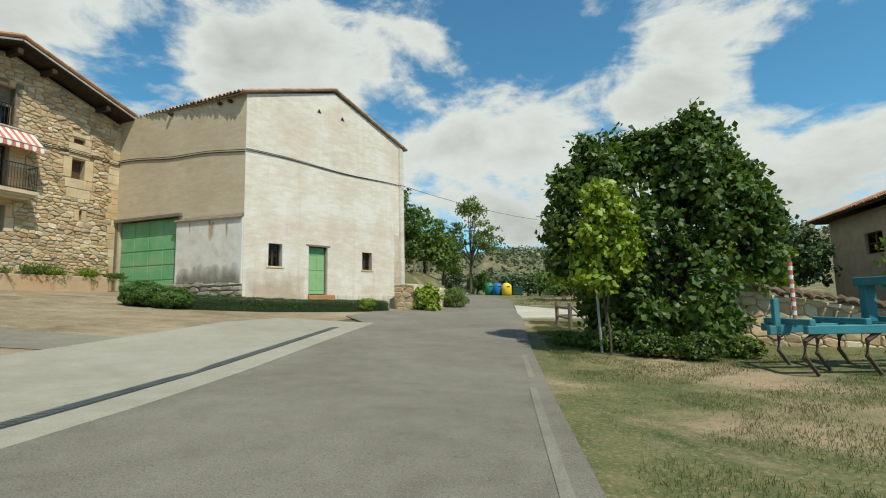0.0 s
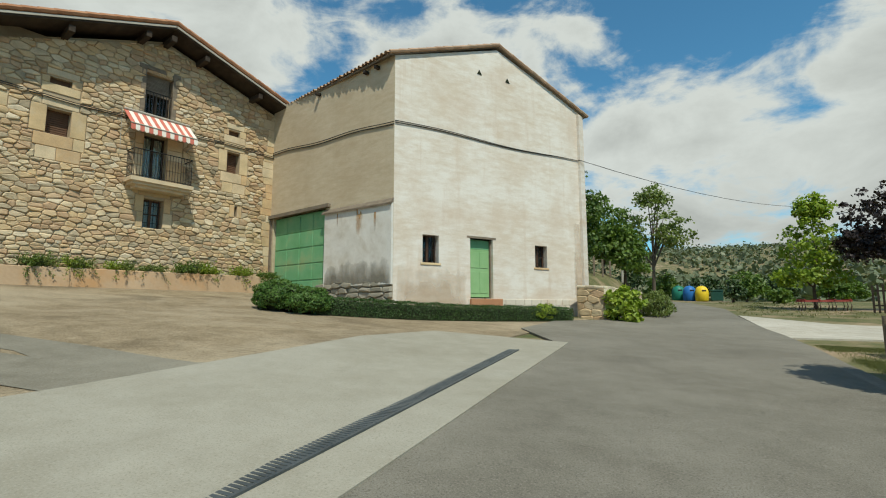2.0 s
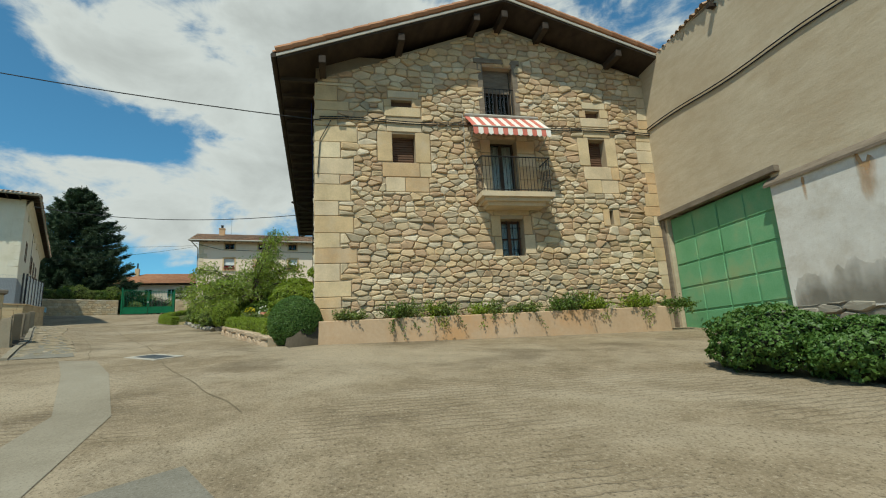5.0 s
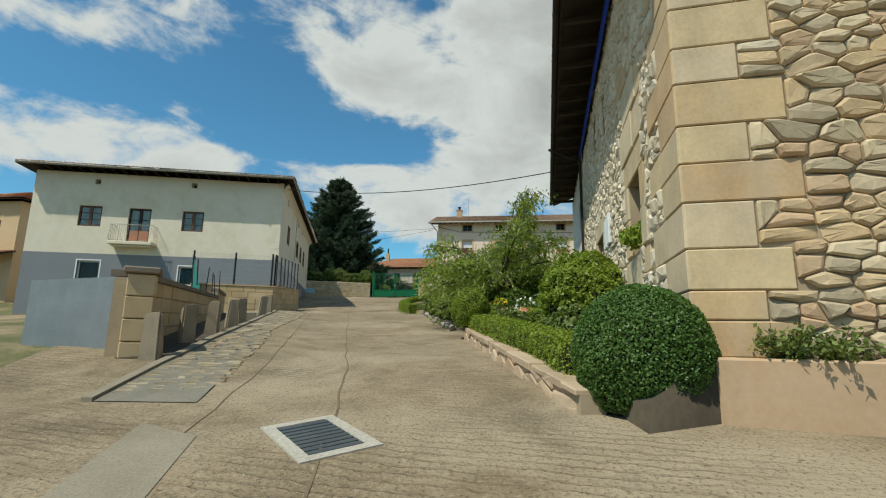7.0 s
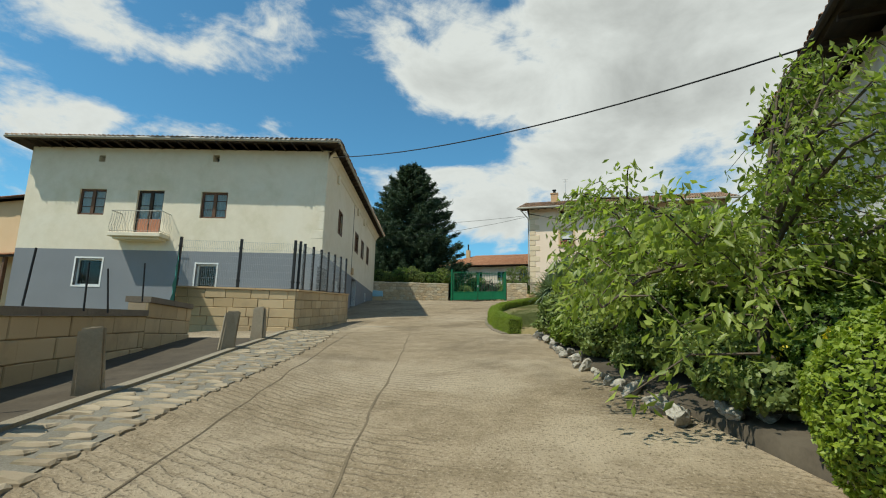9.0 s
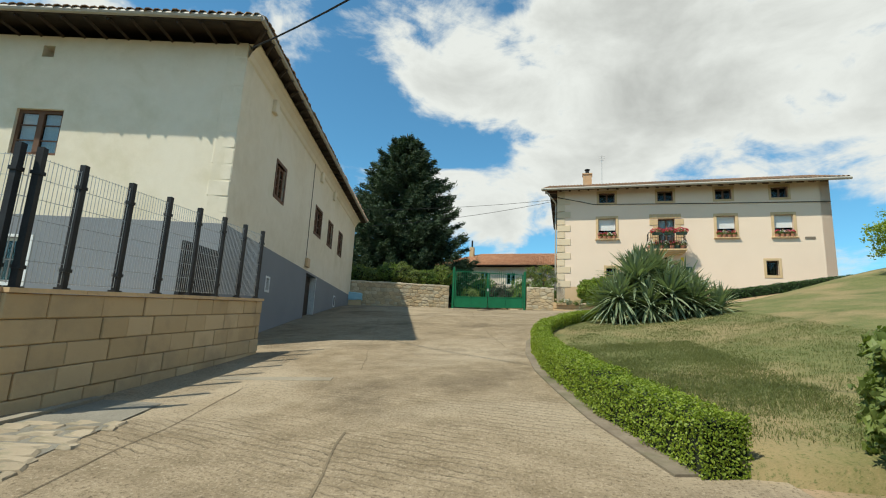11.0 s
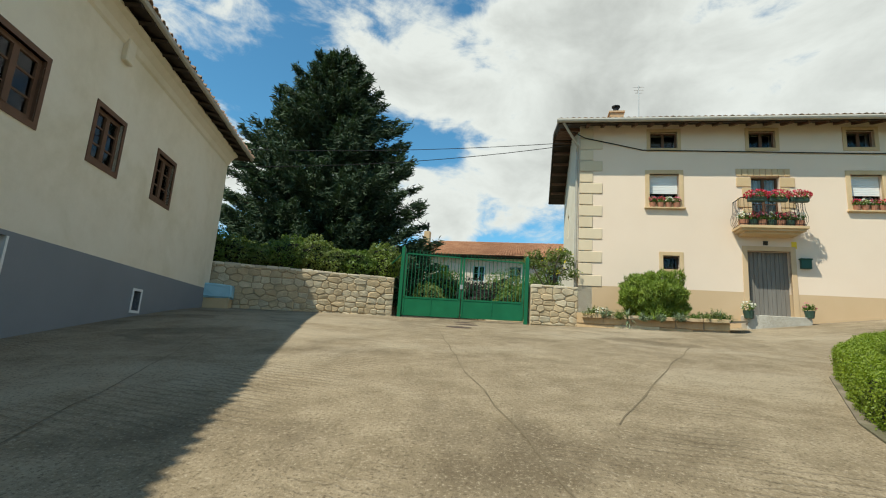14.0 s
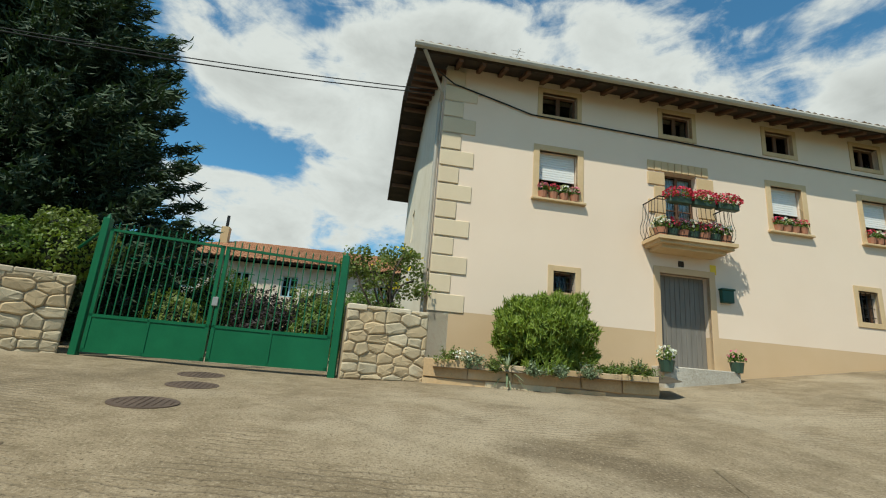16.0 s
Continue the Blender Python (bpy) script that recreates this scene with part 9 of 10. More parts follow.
# beyond the white house
rubble_wall("bank_wall", (-4.15, 27.5), (-3.05, 27.15), 0.4, 2.0, 1.95, 0.5, "old dry stone wall at the foot of the bank", 61, ("rubble_piece", "greystone"), limit=80)
rubble_wall("bank_wall", (-3.05, 27.15), (-1.9, 31.0), 0.4, 1.95, 1.8, 0.4, "old dry stone wall at the foot of the bank", 62, ("rubble_piece", "greystone"), limit=0)
bush("wall_shrub", -2.3, 27.1, (0.62, 0.62, 0.66), "l_gold", "leafy yellow-green shrub before the stone wall", n=1500, leaf=0.19, bumpy=0.7, core=0.6, aspect=0.8)
bush("wall_shrub", -1.3, 31.0, (0.6, 1.0, 0.6), "l_olive", "grassy shrub at the roadside bank", n=2600, leaf=0.2, bumpy=0.5, core=0.55, aspect=0.15, spiky=0.9)


def bank():
    bm = bmesh.new()
    rows = []
    for i in range(26):
        y = 29.3 + i * 1.42
        e = float(np.interp(y, (26.5, 34, 42, 50, 60, 66), (-3.0, -2.2, -1.6, -3.2, -9, -16)))
        rows.append([bm.verts.new((e - s, y, ground(e - s, y) + 0.02 + 2.1 * ease(0.3, 3.2, s) + 0.1 * noise.noise(Vector((s, y, 2))))) for s in (0.1, 0.5, 1.0, 1.6, 2.4, 3.4, 5, 8, 14, 22)])
    for A, B in zip(rows, rows[1:]):
        for k in range(9):
            bm.faces.new((A[k], A[k + 1], B[k + 1], B[k]))
    tagged(part("bank", bm, "earth", smooth=True), "dry grassy roadside bank", "bank", kind="structure")


bank()
for i in range(6):
    y = 29 + i * 2.3
    x = float(np.interp(y, (26.5, 34, 42), (-5.6, -4.8, -4.2)))
    z = ground(x, y) + 1.9
    tagged(part("fence_post", boxes((x - 0.05, x + 0.05, y - 0.05, y + 0.05, z - 0.3, z + 1.0), bevel=0.01), "old_wood"), "thin wooden fence post on the bank", "post", "bank posts")
for x, y, h, r, mat, lab in [(-6.6, 37, 7.6, 2.4, "l_dark", "dense dark green tree on the bank"), (-4.9, 42, 6.5, 1.9, "l_mid", "green tree on the bank"), (-4.0, 47, 5.0, 1.5, "l_mid", "green tree on the bank"), (-8.5, 44, 9.0, 2.6, "l_mid", "tall green tree on the bank"), (-9.5, 52, 8.0, 2.6, "l_dark", "tall dark tree on the bank")]:
    z = ground(x, y) + 1.5
    tree("bank_tree", x, y, h * 0.3, [((0, 0, h * 0.55), (r, r, h * 0.42)), ((r * 0.4, -0.3, h * 0.35), (r * 0.8, r * 0.8, h * 0.3))], mat, lab, leaf=0.26, per=60, leaf_n=26, clump=0.55, z=z, group="bank trees")
tree("birch_tree", -2.6, 63, 4, [((0, 0, 7.5), (3.2, 3, 3.8)), ((2.3, 0, 6.2), (2.0, 2, 2.4)), ((-2.2, 0, 6.0), (2.0, 2, 2.6)), ((0.3, 0, 10.2), (1.8, 1.8, 1.7))], "l_olive", "tall airy light green tree beyond the bend", leaf=0.3, per=46, leaf_n=22, clump=0.7, trunk_r=0.2, fill=0.08, limbs=3, z=2.6)
for i, (x, y, w, h) in enumerate([(-2, 67, 3.2, 3.2), (2.5, 70, 3.5, 3.0), (6.0, 66, 2.8, 3.6), (9, 69, 3.2, 3.4), (12.5, 64, 2.4, 2.6), (4.4, 60.5, 1.2, 2.2), (7.5, 58, 1.4, 1.4), (-6, 70, 3.5, 4.2), (15, 70, 3, 2.6)]):
    tree("road_shrub", x, y, 0.6, [((0, 0, h * 0.5), (w * 0.6, w * 0.6, h * 0.5)), ((w * 0.3, 0, h * 0.4), (w * 0.45, w * 0.45, h * 0.42))], "l_far" if i % 2 else "l_mid", "rounded roadside shrub beyond the bend", leaf=0.28, per=30, leaf_n=22, clump=0.45, group="far shrubs", category="shrub")
tree("maple_tree", 7.6, 45.5, 1.6, [((0, 0, 4.0), (2.0, 2.0, 2.6)), ((-0.4, 0, 2.2), (2.4, 2.2, 1.2)), ((0.2, 0, 6.4), (1.0, 1.0, 1.2))], "l_gold", "yellow-green layered tree by the gravel track", leaf=0.24, per=50, leaf_n=24, clump=0.45, trunk_r=0.12)
tree("plum_tree", 11.2, 44.5, 2.4, [((0, 0, 5.2), (2.6, 2.4, 2.6)), ((-1.2, 0, 4.0), (1.6, 1.6, 1.6)), ((1.4, 0, 3.6), (1.6, 1.6, 1.6))], "l_purple", "dark purple-leaved plum tree", leaf=0.24, per=60, leaf_n=26, clump=0.5, trunk_r=0.16)
for i, (x, y, h, r) in enumerate([(15.5, 42, 4.6, 2.4), (18.2, 39.5, 4.6, 1.9), (13.0, 33, 3.6, 2.0), (14.2, 17.8, 3.7, 1.3), (21.5, 45, 4.4, 1.8), (16.3, 29.5, 5.0, 1.9), (18.4, 34.5, 5.0, 1.7), (13.6, 27.5, 4.2, 1.6)]):
    tree("field_tree", x, y, h * 0.35, [((0, 0, h * 0.6), (r, r, h * 0.42)), ((r * 0.5, 0.4, h * 0.45), (r * 0.7, r * 0.7, h * 0.33))], ("l_mid", "l_far", "l_dark", "l_yellow")[i % 4], "green tree in the fields across the road", leaf=0.24, per=46, leaf_n=24, clump=0.5, group="field trees")


def woods():
    """Far woods on the hills, too many to count."""
    P = []
    rnd = random.Random(77)
    for _ in range(5200):
        y = 110 + 480 * rnd.random() ** 1.2
        x = rnd.uniform(-0.9, 1.1) * y
        dens = noise.noise(Vector((x * 0.012, y * 0.012, 5)))
        if y < 330 and dens < 0.08:
            continue
        s = rnd.uniform(2.0, 4.5)
        for k in range(9):
            P.append((x + rnd.gauss(0, s * 0.5), y + rnd.gauss(0, s * 0.5), ground(x, y) + abs(rnd.gauss(0.5, 0.4)) * s))
    # the woods' colour carries the haze, no air is modelled
    tagged(leaves("far_woods", P, 2.4, "l_haze", None, None, 0.8, up=0.8), "scattered woods on the far hills, greyed by painted haze", "woods", kind="stuff")


woods()
grass_tufts("grass", [(2.6, 14, 3.5, 13.5), (2.5, 8, -6, 4), (2.6, 4.2, 13, 22)], 17000, "l_grass", "patchy dry and green roadside grass", 0.05)
grass_tufts("grass", [(9, 24, 10, 24), (2.6, 9, 36, 58)], 900, "l_grass", "patchy dry and green grass across the road", 0.14)


def lawn_level(x, y):
    d = y - 0.12 - float(np.interp(x, [p[0] for p in LH[::-1]], [p[1] for p in LH[::-1]]))
    return ground(x, y) + 0.16 + 1.0 * ease(0.0, 11, d) - (0.5 if d < 0.15 else 0.0)


grass_tufts("lawn_grass", [(-49, -36.8, 8.0, 13.5), (-44, -37, 7.7, 10.5)], 12000, "l_lawn", "short dry and green lawn blades", 0.05, lawn_level, 0.35)


# ---- small things ----
WM = along(W0, W1, 0)
SM = along(S0, S1, 0)
cable([WM @ Vector((9.05, -0.16, 7.55)), (14, 62, 10.5)], 1.0)
cable([SM @ Vector((0.15, -0.05, 7.75)), (-24, -9, 12.2)], 0.6)
cable([(-42.0, 0.3, 11.3), (-32.1, 14.27, 8.95)], 0.5, 0.02)
cable([(-64.4, 8.2, 14.0), (-61.8, -4.2, 11.6)], 0.25)
cable([(-64.4, 8.2, 14.1), (-66, -10, 14.0)], 0.3)
pole = thing("street_lamp", pose(-4.6, 51.5, ground(-4.6, 51.5) + 1.9), "slim pale concrete pole with a small lamp on the bank", "street lamp")
BASE[pole] = 0.0
part("pole", tube(bmesh.new(), [(0, 0, -0.4), (0, 0, 6.0)], 0.11, 8, 0.07), "gutter", pole, raw=True)
part("lamp_head", tube(bmesh.new(), [(0, 0, 4.9), (0.5, 0, 5.1), (0.75, 0, 5.0)], 0.05, 6, 0.12), "galv", pole, raw=True)


def flower_pot(m, mat, pot="clay_pot", r=0.13, h=0.17, label="clay pot of flowering geraniums", group="flower pots", n=110, bloom=60):
    f = thing("flower_pot", m, label, "flower pot", group)
    BASE[f] = 0.0
    part("pot", tube(bmesh.new(), [(0, 0, 0), (0, 0, h)], r * 0.75, 10, r), pot, f, raw=True)
    p, d = shell((0, 0, h + r * 0.5), (r * 1.25, r * 1.25, r * 1.1), n, 0.5, -0.5)
    leaves("leaves", p, r * 0.45, "l_mid", f, d, 0.85)
    p, d = shell((0, 0, h + r * 0.85), (r * 1.3, r * 1.3, r * 1.1), bloom, 0.85, -0.35)
    leaves("blossom", p, r * 0.42, mat, f, d, 0.95)
    return f


PM = PEACH.matrix_world.copy()
PM.translation.z = 0
cols = ["l_red", "l_white", "l_pink"]
for a, b in ((2.56, 3.6), (9.28, 10.26), (12.25, 13.2)):
    for i in range(4):
        flower_pot(PM @ Matrix.Translation((a + 0.1 + (b - a - 0.2) * i / 3, -0.03, 11.285)), cols[(i + int(a)) % 3], label="pot of geraniums on the window sill", group="window pots")
for i in range(7):
    flower_pot(PM @ Matrix.Translation((5.55 + 1.75 * i / 6, -0.52, 10.5)), cols[(i * 2 + 1) % 3], "pot" if i % 2 else "clay_pot", 0.17, 0.22, "flower pot on the balcony floor", "balcony pots")
for i in range(3):
    f = thing("flower_box", PM @ Matrix.Translation((5.6 + i * 0.66, -0.78, 11.32)), "dark flower box full of red petunias on the railing", "flower box", "railing boxes")
    BASE[f] = 0.0
    part("box", boxes((0, 0.58, -0.1, 0.08, 0, 0.17), bevel=0.02), "pot", f, raw=True)
    p, d = shell((0.29, -0.02, 0.2), (0.38, 0.22, 0.2), 200, 0.5, -0.7)
    leaves("leaves", p, 0.06, "l_mid", f, d, 0.8)
    p, d = shell((0.29, -0.02, 0.24), (0.42, 0.25, 0.21), 260, 0.85, -0.6)
    leaves("blossom", p, 0.06, "l_red", f, d, 0.95)
flower_pot(PM @ Matrix.Translation((5.55, -0.55, 7.28)), "l_white", "pot", 0.18, 0.26, "green pot of white flowers by the house door", "door pots", 90, 40)
flower_pot(PM @ Matrix.Translation((7.45, -0.45, 7.4)), "l_pink", "pot", 0.16, 0.24, "green pot with a pink flowering plant by the door", "door pots", 110, 16)


def igloo(x, y, mat, lid, label):
    z = ground(x, y)
    b = thing("recycling_bin", pose(x, y, z, 0, 0, RND.uniform(0, 40)), label, "recycling bin", "recycling bins")
    BASE[b] = 0.0
    bm = bmesh.new()
    prof = [(0.5, 0), (0.62, 0.15), (0.64, 0.8), (0.6, 1.15), (0.45, 1.42), (0.2, 1.56), (0.02, 1.58)]
    rings = [[bm.verts.new((r * math.cos(6.2832 * k / 16), r * math.sin(6.2832 * k / 16), h)) for k in range(16)] for r, h in prof]
    for A, B in zip(rings, rings[1:]):
        for k in range(16):
            bm.faces.new((A[k], A[(k + 1) % 16], B[(k + 1) % 16], B[k]))
    part("body", bm, mat, b, raw=True, smooth=True)
    part("slot", boxes((-0.2, 0.2, -0.62, -0.5, 1.0, 1.15), bevel=0.02), "iron", b, raw=True)
    part("lifting_ring", tube(bmesh.new(), [(-0.1, 0, 1.56), (-0.06, 0, 1.68), (0.06, 0, 1.68), (0.1, 0, 1.56)], 0.02, 6), lid, b, raw=True)


igloo(-0.3, 65.0, "green_plastic", "galv", "rounded green bottle bank at the roadside")
igloo(0.75, 63.9, "blue", "galv", "rounded blue paper bank at the roadside")
igloo(1.85, 63.2, "yellow", "galv", "rounded yellow recycling bin at the roadside")
w = thing("waste_container", pose(3.2, 63.6, ground(3.2, 63.6)), "dark green wheeled waste container", "waste container")
BASE[w] = 0.0
part("body", boxes((-0.55, 0.55, -0.4, 0.4, 0.12, 1.05), bevel=0.04), "dark_green_plastic", w, raw=True)
part("lid", boxes((-0.6, 0.6, -0.45, 0.45, 1.06, 1.2), bevel=0.05), "dark_green_plastic", w, raw=True)
for x in (-0.45, 0.45):
    part("wheel", tube(bmesh.new(), [(x - 0.03, 0.3, 0.1), (x + 0.03, 0.3, 0.1)], 0.1, 10), "iron", w, raw=True)

# timber rail fence by the gravel track
def rail_fence(pts, label):
    f = thing("timber_fence", pose(*pts[0], ground(*pts[0])), label, "fence")
    BASE[f] = 0.0
    o = f.matrix_world.translation
    for x, y in pts:
        z = ground(x, y)
        part("post", tube(bmesh.new(), [(x - o.x, y - o.y, z - o.z - 0.3), (x - o.x, y - o.y, z - o.z + 0.85)], 0.065, 8), "old_wood", f, raw=True)
    for a, b in zip(pts, pts[1:]):
        for h in (0.35, 0.68):
            part("rail", tube(bmesh.new(), [(a[0] - o.x, a[1] - o.y, ground(*a) - o.z + h), (b[0] - o.x, b[1] - o.y, ground(*b) - o.z + h)], 0.045, 7), "old_wood", f, raw=True)
    a, b = pts[0], pts[1]
    part("brace", tube(bmesh.new(), [(a[0] - o.x, a[1] - o.y, ground(*a) - o.z + 0.8), (a[0] - o.x + 0.7, a[1] - o.y - 0.3, ground(*a) - o.z)], 0.04, 6), "old_wood", f, raw=True)


rail_fence([(3.7, 18.7), (3.45, 20.3), (5.2, 21.4), (6.4, 22.4), (8.2, 23.2)], "low brown timber rail fence by the gravel track")
pk = thing("paling_fence", along((9.2, 41.4), (13.5, 40.2), ground(9.2, 41.4)), "dark old paling fence by the gravel track", "fence")
z = ground(11, 41)
for i in range(20):
    part("paling", boxes((i * 0.22, i * 0.22 + 0.1, 0, 0.03, z - 0.1, z + 1.5 + 0.12 * RND.random())), "dark_wood", pk)
for h in (0.4, 1.2):
    part("rail", boxes((0, 4.4, 0.03, 0.07, z + h, z + h + 0.08)), "dark_wood", pk)
hr = thing("red_harrow", pose(7.6, 44.0, ground(7.6, 44.0), 0, 0, 12), "old red painted farm harrow standing in the grass", "harrow")
BASE[hr] = 0.0
M["red_paint"] = material("faded red machine paint", (0.22, 0.03, 0.025), (0.33, 0.06, 0.05), 3.0, 0.6, 0.1, 30)
for y in (-0.4, 0.0, 0.4):
    part("beam", boxes((-1.3, 1.3, y - 0.05, y + 0.05, 0.55, 0.65)), "red_paint", hr, raw=True)
for x in (-1.2, -0.4, 0.4, 1.2):
    part("cross_beam", boxes((x - 0.04, x + 0.04, -0.5, 0.5, 0.65, 0.72)), "red_paint", hr, raw=True)
    for y in (-0.4, 0.0, 0.4):
        part("tine", tube(bmesh.new(), [(x, y, 0.6), (x, y - 0.15, 0.3), (x, y, 0.0)], 0.03, 5), "rust", hr, raw=True)


# rubble wall with a tiled top, and the blue plough before it
def tiled_wall():
    a, b = (6.9, 15.0), (13.2, 14.2)
    o = rubble_wall("stone_wall", a, b, -0.9, 1.15, 0.0, 0.55, "old rubble stone wall topped with lichened clay tiles", 71, ("rubble_piece", "greystone"), limit=220, h=(0.13, 0.26), w=(0.16, 0.42))
    L = math.dist(a, b)
    rnd = random.Random(9)
    for row, (y0, y1, dz) in enumerate(((-0.22, 0.28, 0.0), (0.3, 0.72, 0.05))):
        x = 0.1
        while x < L:
            z = 1.2 - 1.15 * x / L + dz + rnd.uniform(-0.03, 0.03)
            bm = bmesh.new()
            rings = [[bm.verts.new((x + w * math.cos(u), y, z + zz + w * 0.7 * math.sin(u))) for u in (math.pi * k / 5 for k in range(6))] for y, zz, w in ((y0, 0.0, 0.12), (y1, 0.16 if row == 0 else 0.02, 0.095))]
            for k in range(5):
                bm.faces.new((rings[0][k], rings[0][k + 1], rings[1][k + 1], rings[1][k]))
            bmesh.ops.solidify(bm, geom=bm.faces[:], thickness=0.02)
            part("coping_tile", bm, "old_tile", o)
            x += rnd.uniform(0.2, 0.25)


M["old_tile"] = material("lichened old clay tile", (0.15, 0.10, 0.065), (0.34, 0.25, 0.17), 3.0, 0.95, 0.5, 25, (0.30, 0.28, 0.20), 1.6, 0.6, "object", 0.5)
tiled_wall()


def plough():
    x, y = 7.5, 11.7
    p = thing("plough", pose(x, y, ground(x, y), 0, 0, 6), "blue painted tractor cultivator with curved rusty tines", "plough")
    BASE[p] = 0.0
    for yy in (-0.55, 0.0, 0.55):
        part("beam", boxes((-1.1, 1.9, yy - 0.06, yy + 0.06, 0.66, 0.8), bevel=0.01), "blue_paint", p, raw=True)
    for xx in (-1.0, -0.1, 0.8, 1.7):
        part("cross_beam", boxes((xx - 0.05, xx + 0.05, -0.6, 0.6, 0.8, 0.9), bevel=0.01), "blue_paint", p, raw=True)
    for k, (xx, yy) in enumerate([(-0.9, -0.55), (-0.3, 0.0), (0.1, -0.55), (0.5, 0.55), (0.9, 0.0), (1.2, -0.55), (-0.6, 0.55), (1.6, 0.3)]):
        part("tine", tube(bmesh.new(), [(xx, yy, 0.7), (xx - 0.22, yy, 0.55), (xx - 0.25, yy, 0.3), (xx - 0.05, yy, 0.0)], 0.045, 6, 0.03), "rust", p, raw=True)
    part("mast", boxes((0.55, 0.75, -0.35, -0.2, 0.8, 1.55), (0.55, 0.75, 0.2, 0.35, 0.8, 1.55), (0.5, 0.8, -0.4, 0.4, 1.45, 1.6), bevel=0.012), "blue_paint", p, raw=True)
    part("hose", tube(bmesh.new(), [(0.65, -0.42, 1.5), (1.0, -0.5, 1.75), (1.4, -0.4, 1.3), (1.5, -0.3, 0.9)], 0.022, 6), "iron", p, raw=True)
    part("drawbar", tube(bmesh.new(), [(0.7, 0, 1.5), (1.4, 0, 1.1), (1.85, 0, 0.8)], 0.06, 7), "blue_paint", p, raw=True)
    part("data_plate", boxes((0.56, 0.74, -0.362, -0.35, 1.15, 1.28)), "yellow", p, raw=True)
    part("side_arm", boxes((-1.35, -1.0, -0.05, 0.05, 0.62, 0.78), (-1.25, -1.15, -0.05, 0.05, 0.62, 1.25), bevel=0.01), "blue_paint", p, raw=True)
    s = thing("striped_marker", pose(6.6, 11.55, ground(6.6, 11.55) + 0.8), "red and white striped marker pole clamped to the plough", "marker pole")
    BASE[s] = 0.0
    n = 14
    for i in range(n):
        part("band", tube(bmesh.new(), [(0, 0, i * 0.078), (0.01, 0, (i + 1) * 0.078)], 0.035, 8), "awn_red" if i % 2 else "white_paint", s, raw=True)


plough()

# garden ornaments and pots in the lane-side bed
def figure(x, y, h, mat, label):
    """A small garden statue as one plain mesh."""
    bm = bmesh.new()
    z = ground(x, y) + 0.45
    prof = [(0.16, 0), (0.17, 0.1), (0.12, 0.25), (0.13, 0.4), (0.08, 0.55), (0.05, 0.62), (0.09, 0.7), (0.09, 0.8), (0.05, 0.9), (0.005, 0.92)]
    rings = [[bm.verts.new((x + r * h * math.cos(6.2832 * k / 12), y + r * h * math.sin(6.2832 * k / 12) * 0.8, z + q * h)) for k in range(12)] for r, q in prof]
    for A, B in zip(rings, rings[1:]):
        for k in range(12):
            bm.faces.new((A[k], A[(k + 1) % 12], B[(k + 1) % 12], B[k]))
    bm.faces.new(rings[0][::-1])
    bm.faces.new(rings[-1])
    tagged(part("statue", bm, mat, smooth=True), label, "statue", "garden statues")


figure(-27.6, 12.73, 0.55, "white_paint", "small white garden statue among the shrubs")
figure(-27.75, 13.05, 0.5, "white_paint", "small white garden statue among the shrubs")
flower_pot(pose(-26.1, 12.35, ground(-26.1, 12.35) + 0.44), "l_white", "clay_pot", 0.16, 0.24, "clay pot of flowers in the garden bed", "garden pots", 120, 24)
flower_pot(pose(-25.4, 12.6, ground(-25.4, 12.6) + 0.44), "l_white", "clay_pot", 0.18, 0.28, "clay pot of flowers in the garden bed", "garden pots", 120, 14)
flower_pot(pose(-27.6, 11.9, ground(-27.6, 11.9) + 0.44), "l_yel", "clay_pot", 0.15, 0.22, "clay pot of flowers in the garden bed", "garden pots")
M["cactus"] = material("pale green cactus skin", (0.17, 0.26, 0.06), (0.29, 0.38, 0.10), 4.0, 0.6, 0.2, 40)


def prickly_pear(x, y, z):
    """A low prickly pear: flat oval pads growing out of one another."""
    c = thing("prickly_pear", pose(x, y, z), "prickly pear with broad pale green pads in the garden bed", "cactus")
    BASE[c] = 0.0
    rnd = random.Random(3)
    for px, py, pz, w, h, yaw, lean in ((0, 0, 0.14, 0.15, 0.2, 20, 10), (0.1, 0.12, 0.34, 0.17, 0.24, 60, 62), (-0.14, 0.08, 0.3, 0.14, 0.2, -30, 48), (0.2, 0.34, 0.46, 0.17, 0.22, 70, 40), (-0.25, -0.12, 0.18, 0.13, 0.2, 0, 75), (0.02, -0.22, 0.2, 0.14, 0.2, 140, 55), (0.3, 0.05, 0.2, 0.13, 0.18, 30, 70)):
        bm = bmesh.new()
        bmesh.ops.create_uvsphere(bm, u_segments=14, v_segments=9, radius=1.0)
        for v in bm.verts:
            k = 1.0 if v.co.z > 0 else 1.0 - 0.25 * v.co.z * v.co.z
            v.co = Vector((v.co.x * w * k, v.co.y * 0.028, v.co.z * h))
        part("pad", bm, "cactus", c, m=pose(px, py, pz, 0, lean * 0.6, yaw) @ pose(0, 0, 0, lean, 0, 0), smooth=True)


prickly_pear(-25.0, 12.72, ground(-25.0, 12.72) + 0.42)
rp = thing("round_pot", pose(-25.0, 12.24, ground(-25.0, 12.24) + 0.36), "round terracotta jar lying in the garden bed", "pot")
BASE[rp] = 0.0
bm = bmesh.new()
prof = [(0.1, 0.0), (0.18, 0.05), (0.23, 0.15), (0.22, 0.25), (0.15, 0.33), (0.11, 0.36), (0.13, 0.39), (0.10, 0.39), (0.08, 0.3)]
rings = [[bm.verts.new((r * math.cos(6.2832 * k / 18), r * math.sin(6.2832 * k / 18), z)) for k in range(18)] for r, z in prof]
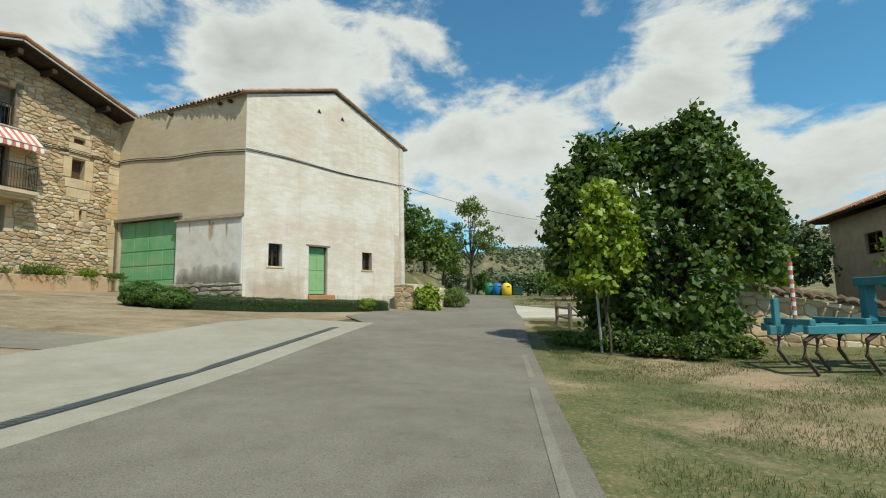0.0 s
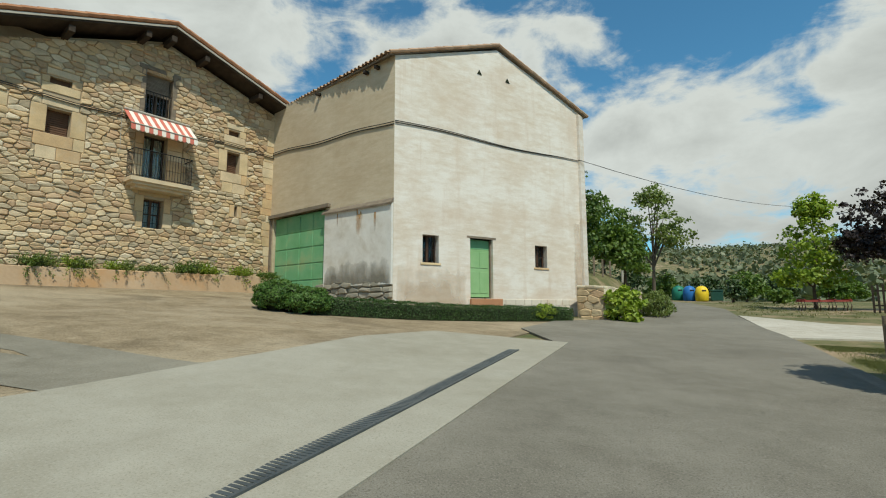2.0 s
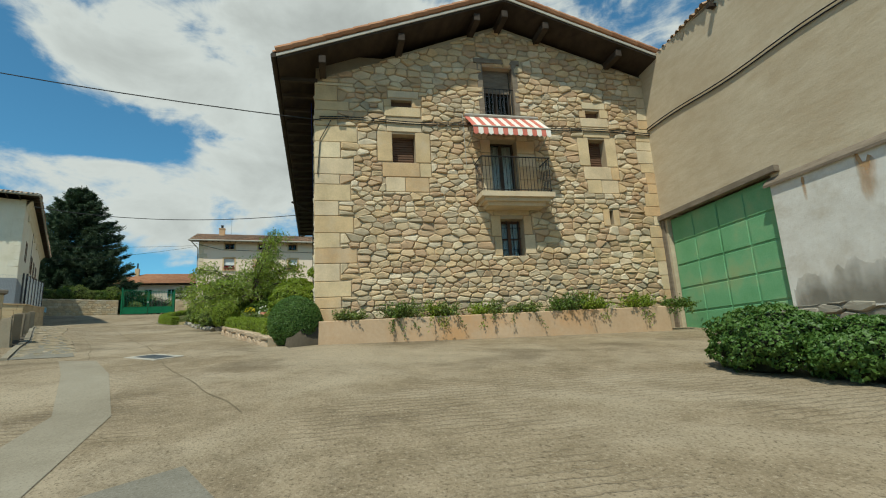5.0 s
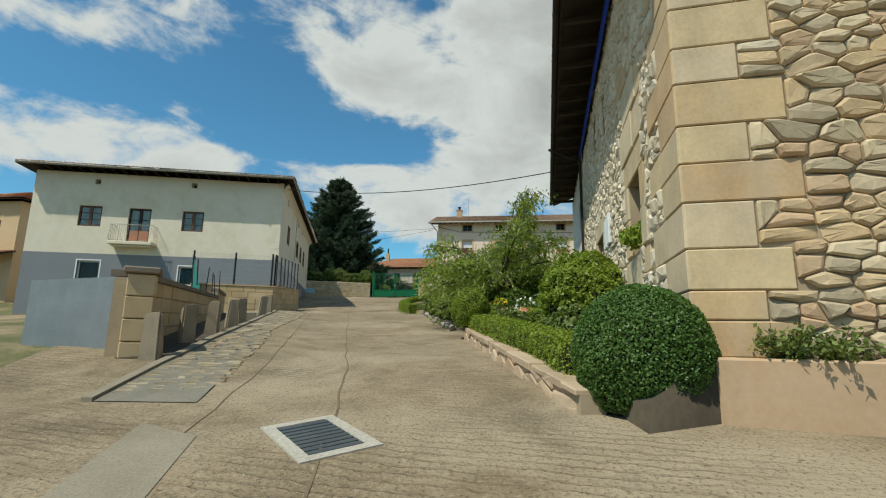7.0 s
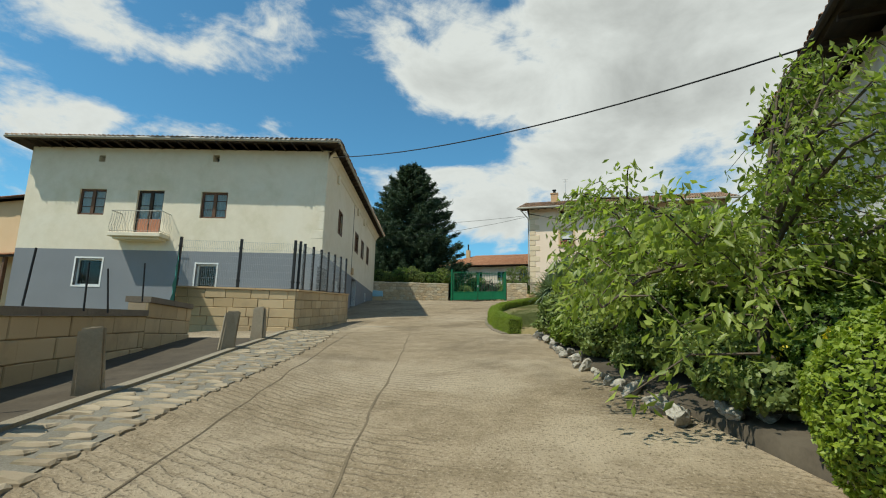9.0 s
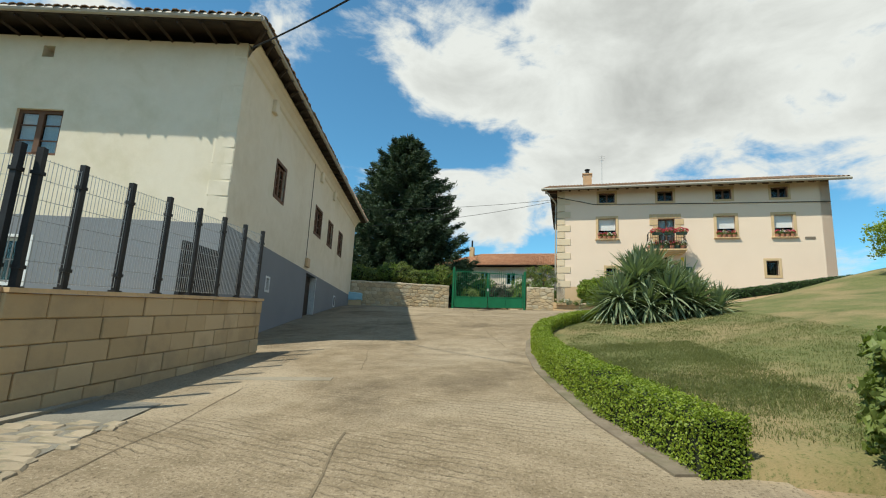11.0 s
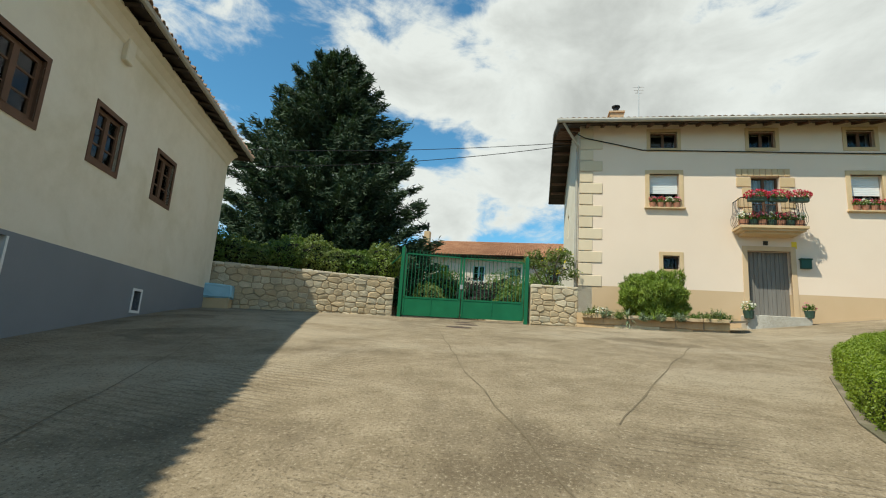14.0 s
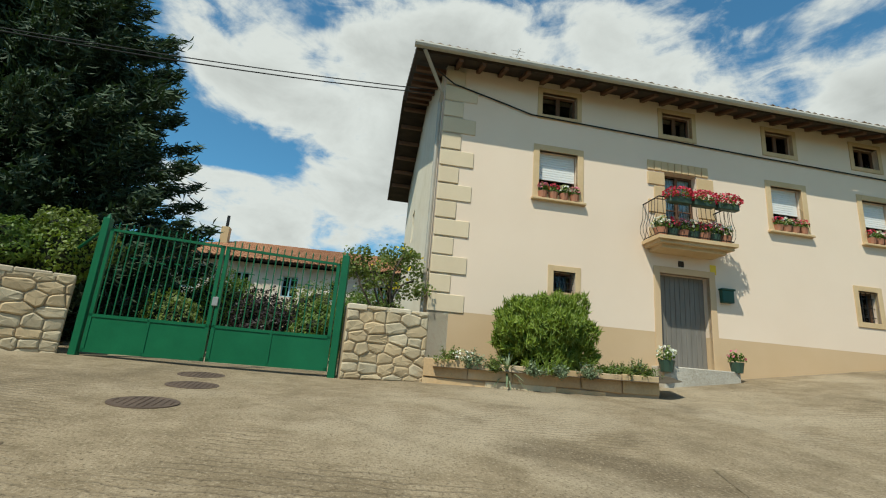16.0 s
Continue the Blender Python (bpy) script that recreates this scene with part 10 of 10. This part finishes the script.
for A, B in zip(rings, rings[1:]):
    for k in range(18):
        bm.faces.new((A[k], A[(k + 1) % 18], B[(k + 1) % 18], B[k]))
bm.faces.new(rings[0][::-1])
part("jar", bm, "clay_pot", rp, raw=True, smooth=True)
for x, y, c, n in ((-24.6, 12.75, "l_yel", 60), (-24.3, 12.6, "l_white", 50), (-25.7, 12.15, "l_white", 80), (-25.95, 12.3, "l_yel", 30), (-25.3, 12.45, "l_white", 60), (-24.0, 12.75, "l_pink", 30)):
    p, d = shell((x, y, ground(x, y) + 0.62), (0.26, 0.24, 0.16), n, 0.5)
    tagged(leaves("flowers", p, 0.04, c, None, d, 0.9), "small flowers in the garden bed", "flowers", kind="stuff")
# meter box and window greenery on the stone side wall
ms = rel(SB, S0, STONE)
LS = math.dist(SB, S0)
part("meter_box", boxes((LS - 5.85, LS - 5.5, -0.09, 0.0, 4.43, 5.05), (LS - 5.46, LS - 5.1, -0.09, 0.0, 4.45, 5.08), bevel=0.015), "white_paint", STONE, "white meter box", ms)
sign = part("sign_board", boxes((10.72, 11.3, 0.04, 0.06, 4.56, 4.71), bevel=0.004), "iron", STONE, "small black board with pale lettering", ms)
for x0, x1 in ((10.77, 10.84), (10.87, 10.93), (10.96, 11.05), (11.08, 11.15), (11.18, 11.25)):
    sub("letter_bar", boxes((x0, x1, 0.034, 0.04, 4.615, 4.655)), "white_paint", sign, STONE, ms)
box_ = part("letter_box", boxes((10.8, 11.18, 0.0, 0.2, 4.12, 4.42), (10.77, 11.21, -0.02, 0.2, 4.42, 4.46), bevel=0.012), "brown_wood", STONE, "brown letter box", ms)
sub("slot", boxes((10.86, 11.12, -0.006, 0.0, 4.33, 4.36)), "iron", box_, STONE, ms)
q = along(SB, S0, 0) @ Vector((LS - 2.5, 0.0, 4.0))
p, d = shell((q.x, q.y, q.z), (0.42, 0.25, 0.25), 700, 0.4, -0.6)
tagged(leaves("window_plant", p, 0.07, "l_bright", None, d, 0.7), "leafy green plant in the side window", "plant")
# weathered edge line of the road
M["faded_line"] = paving_material("worn white line paint", (0.165, 0.148, 0.12), (0.225, 0.205, 0.17), (0.115, 0.102, 0.08), (0.28, 0.26, 0.215), speck=60, bump=0.3)
for a, b in ((-4, 2.5), (4.5, 9.2), (9.9, 12.2), (14.5, 17.5)):
    ribbon("edge_line", [(1.92, a), (1.9, b)], [(2.02, a), (2.0, b)], "faded_line", 0.066, "worn pale line along the road edge", "road marking", across=1)
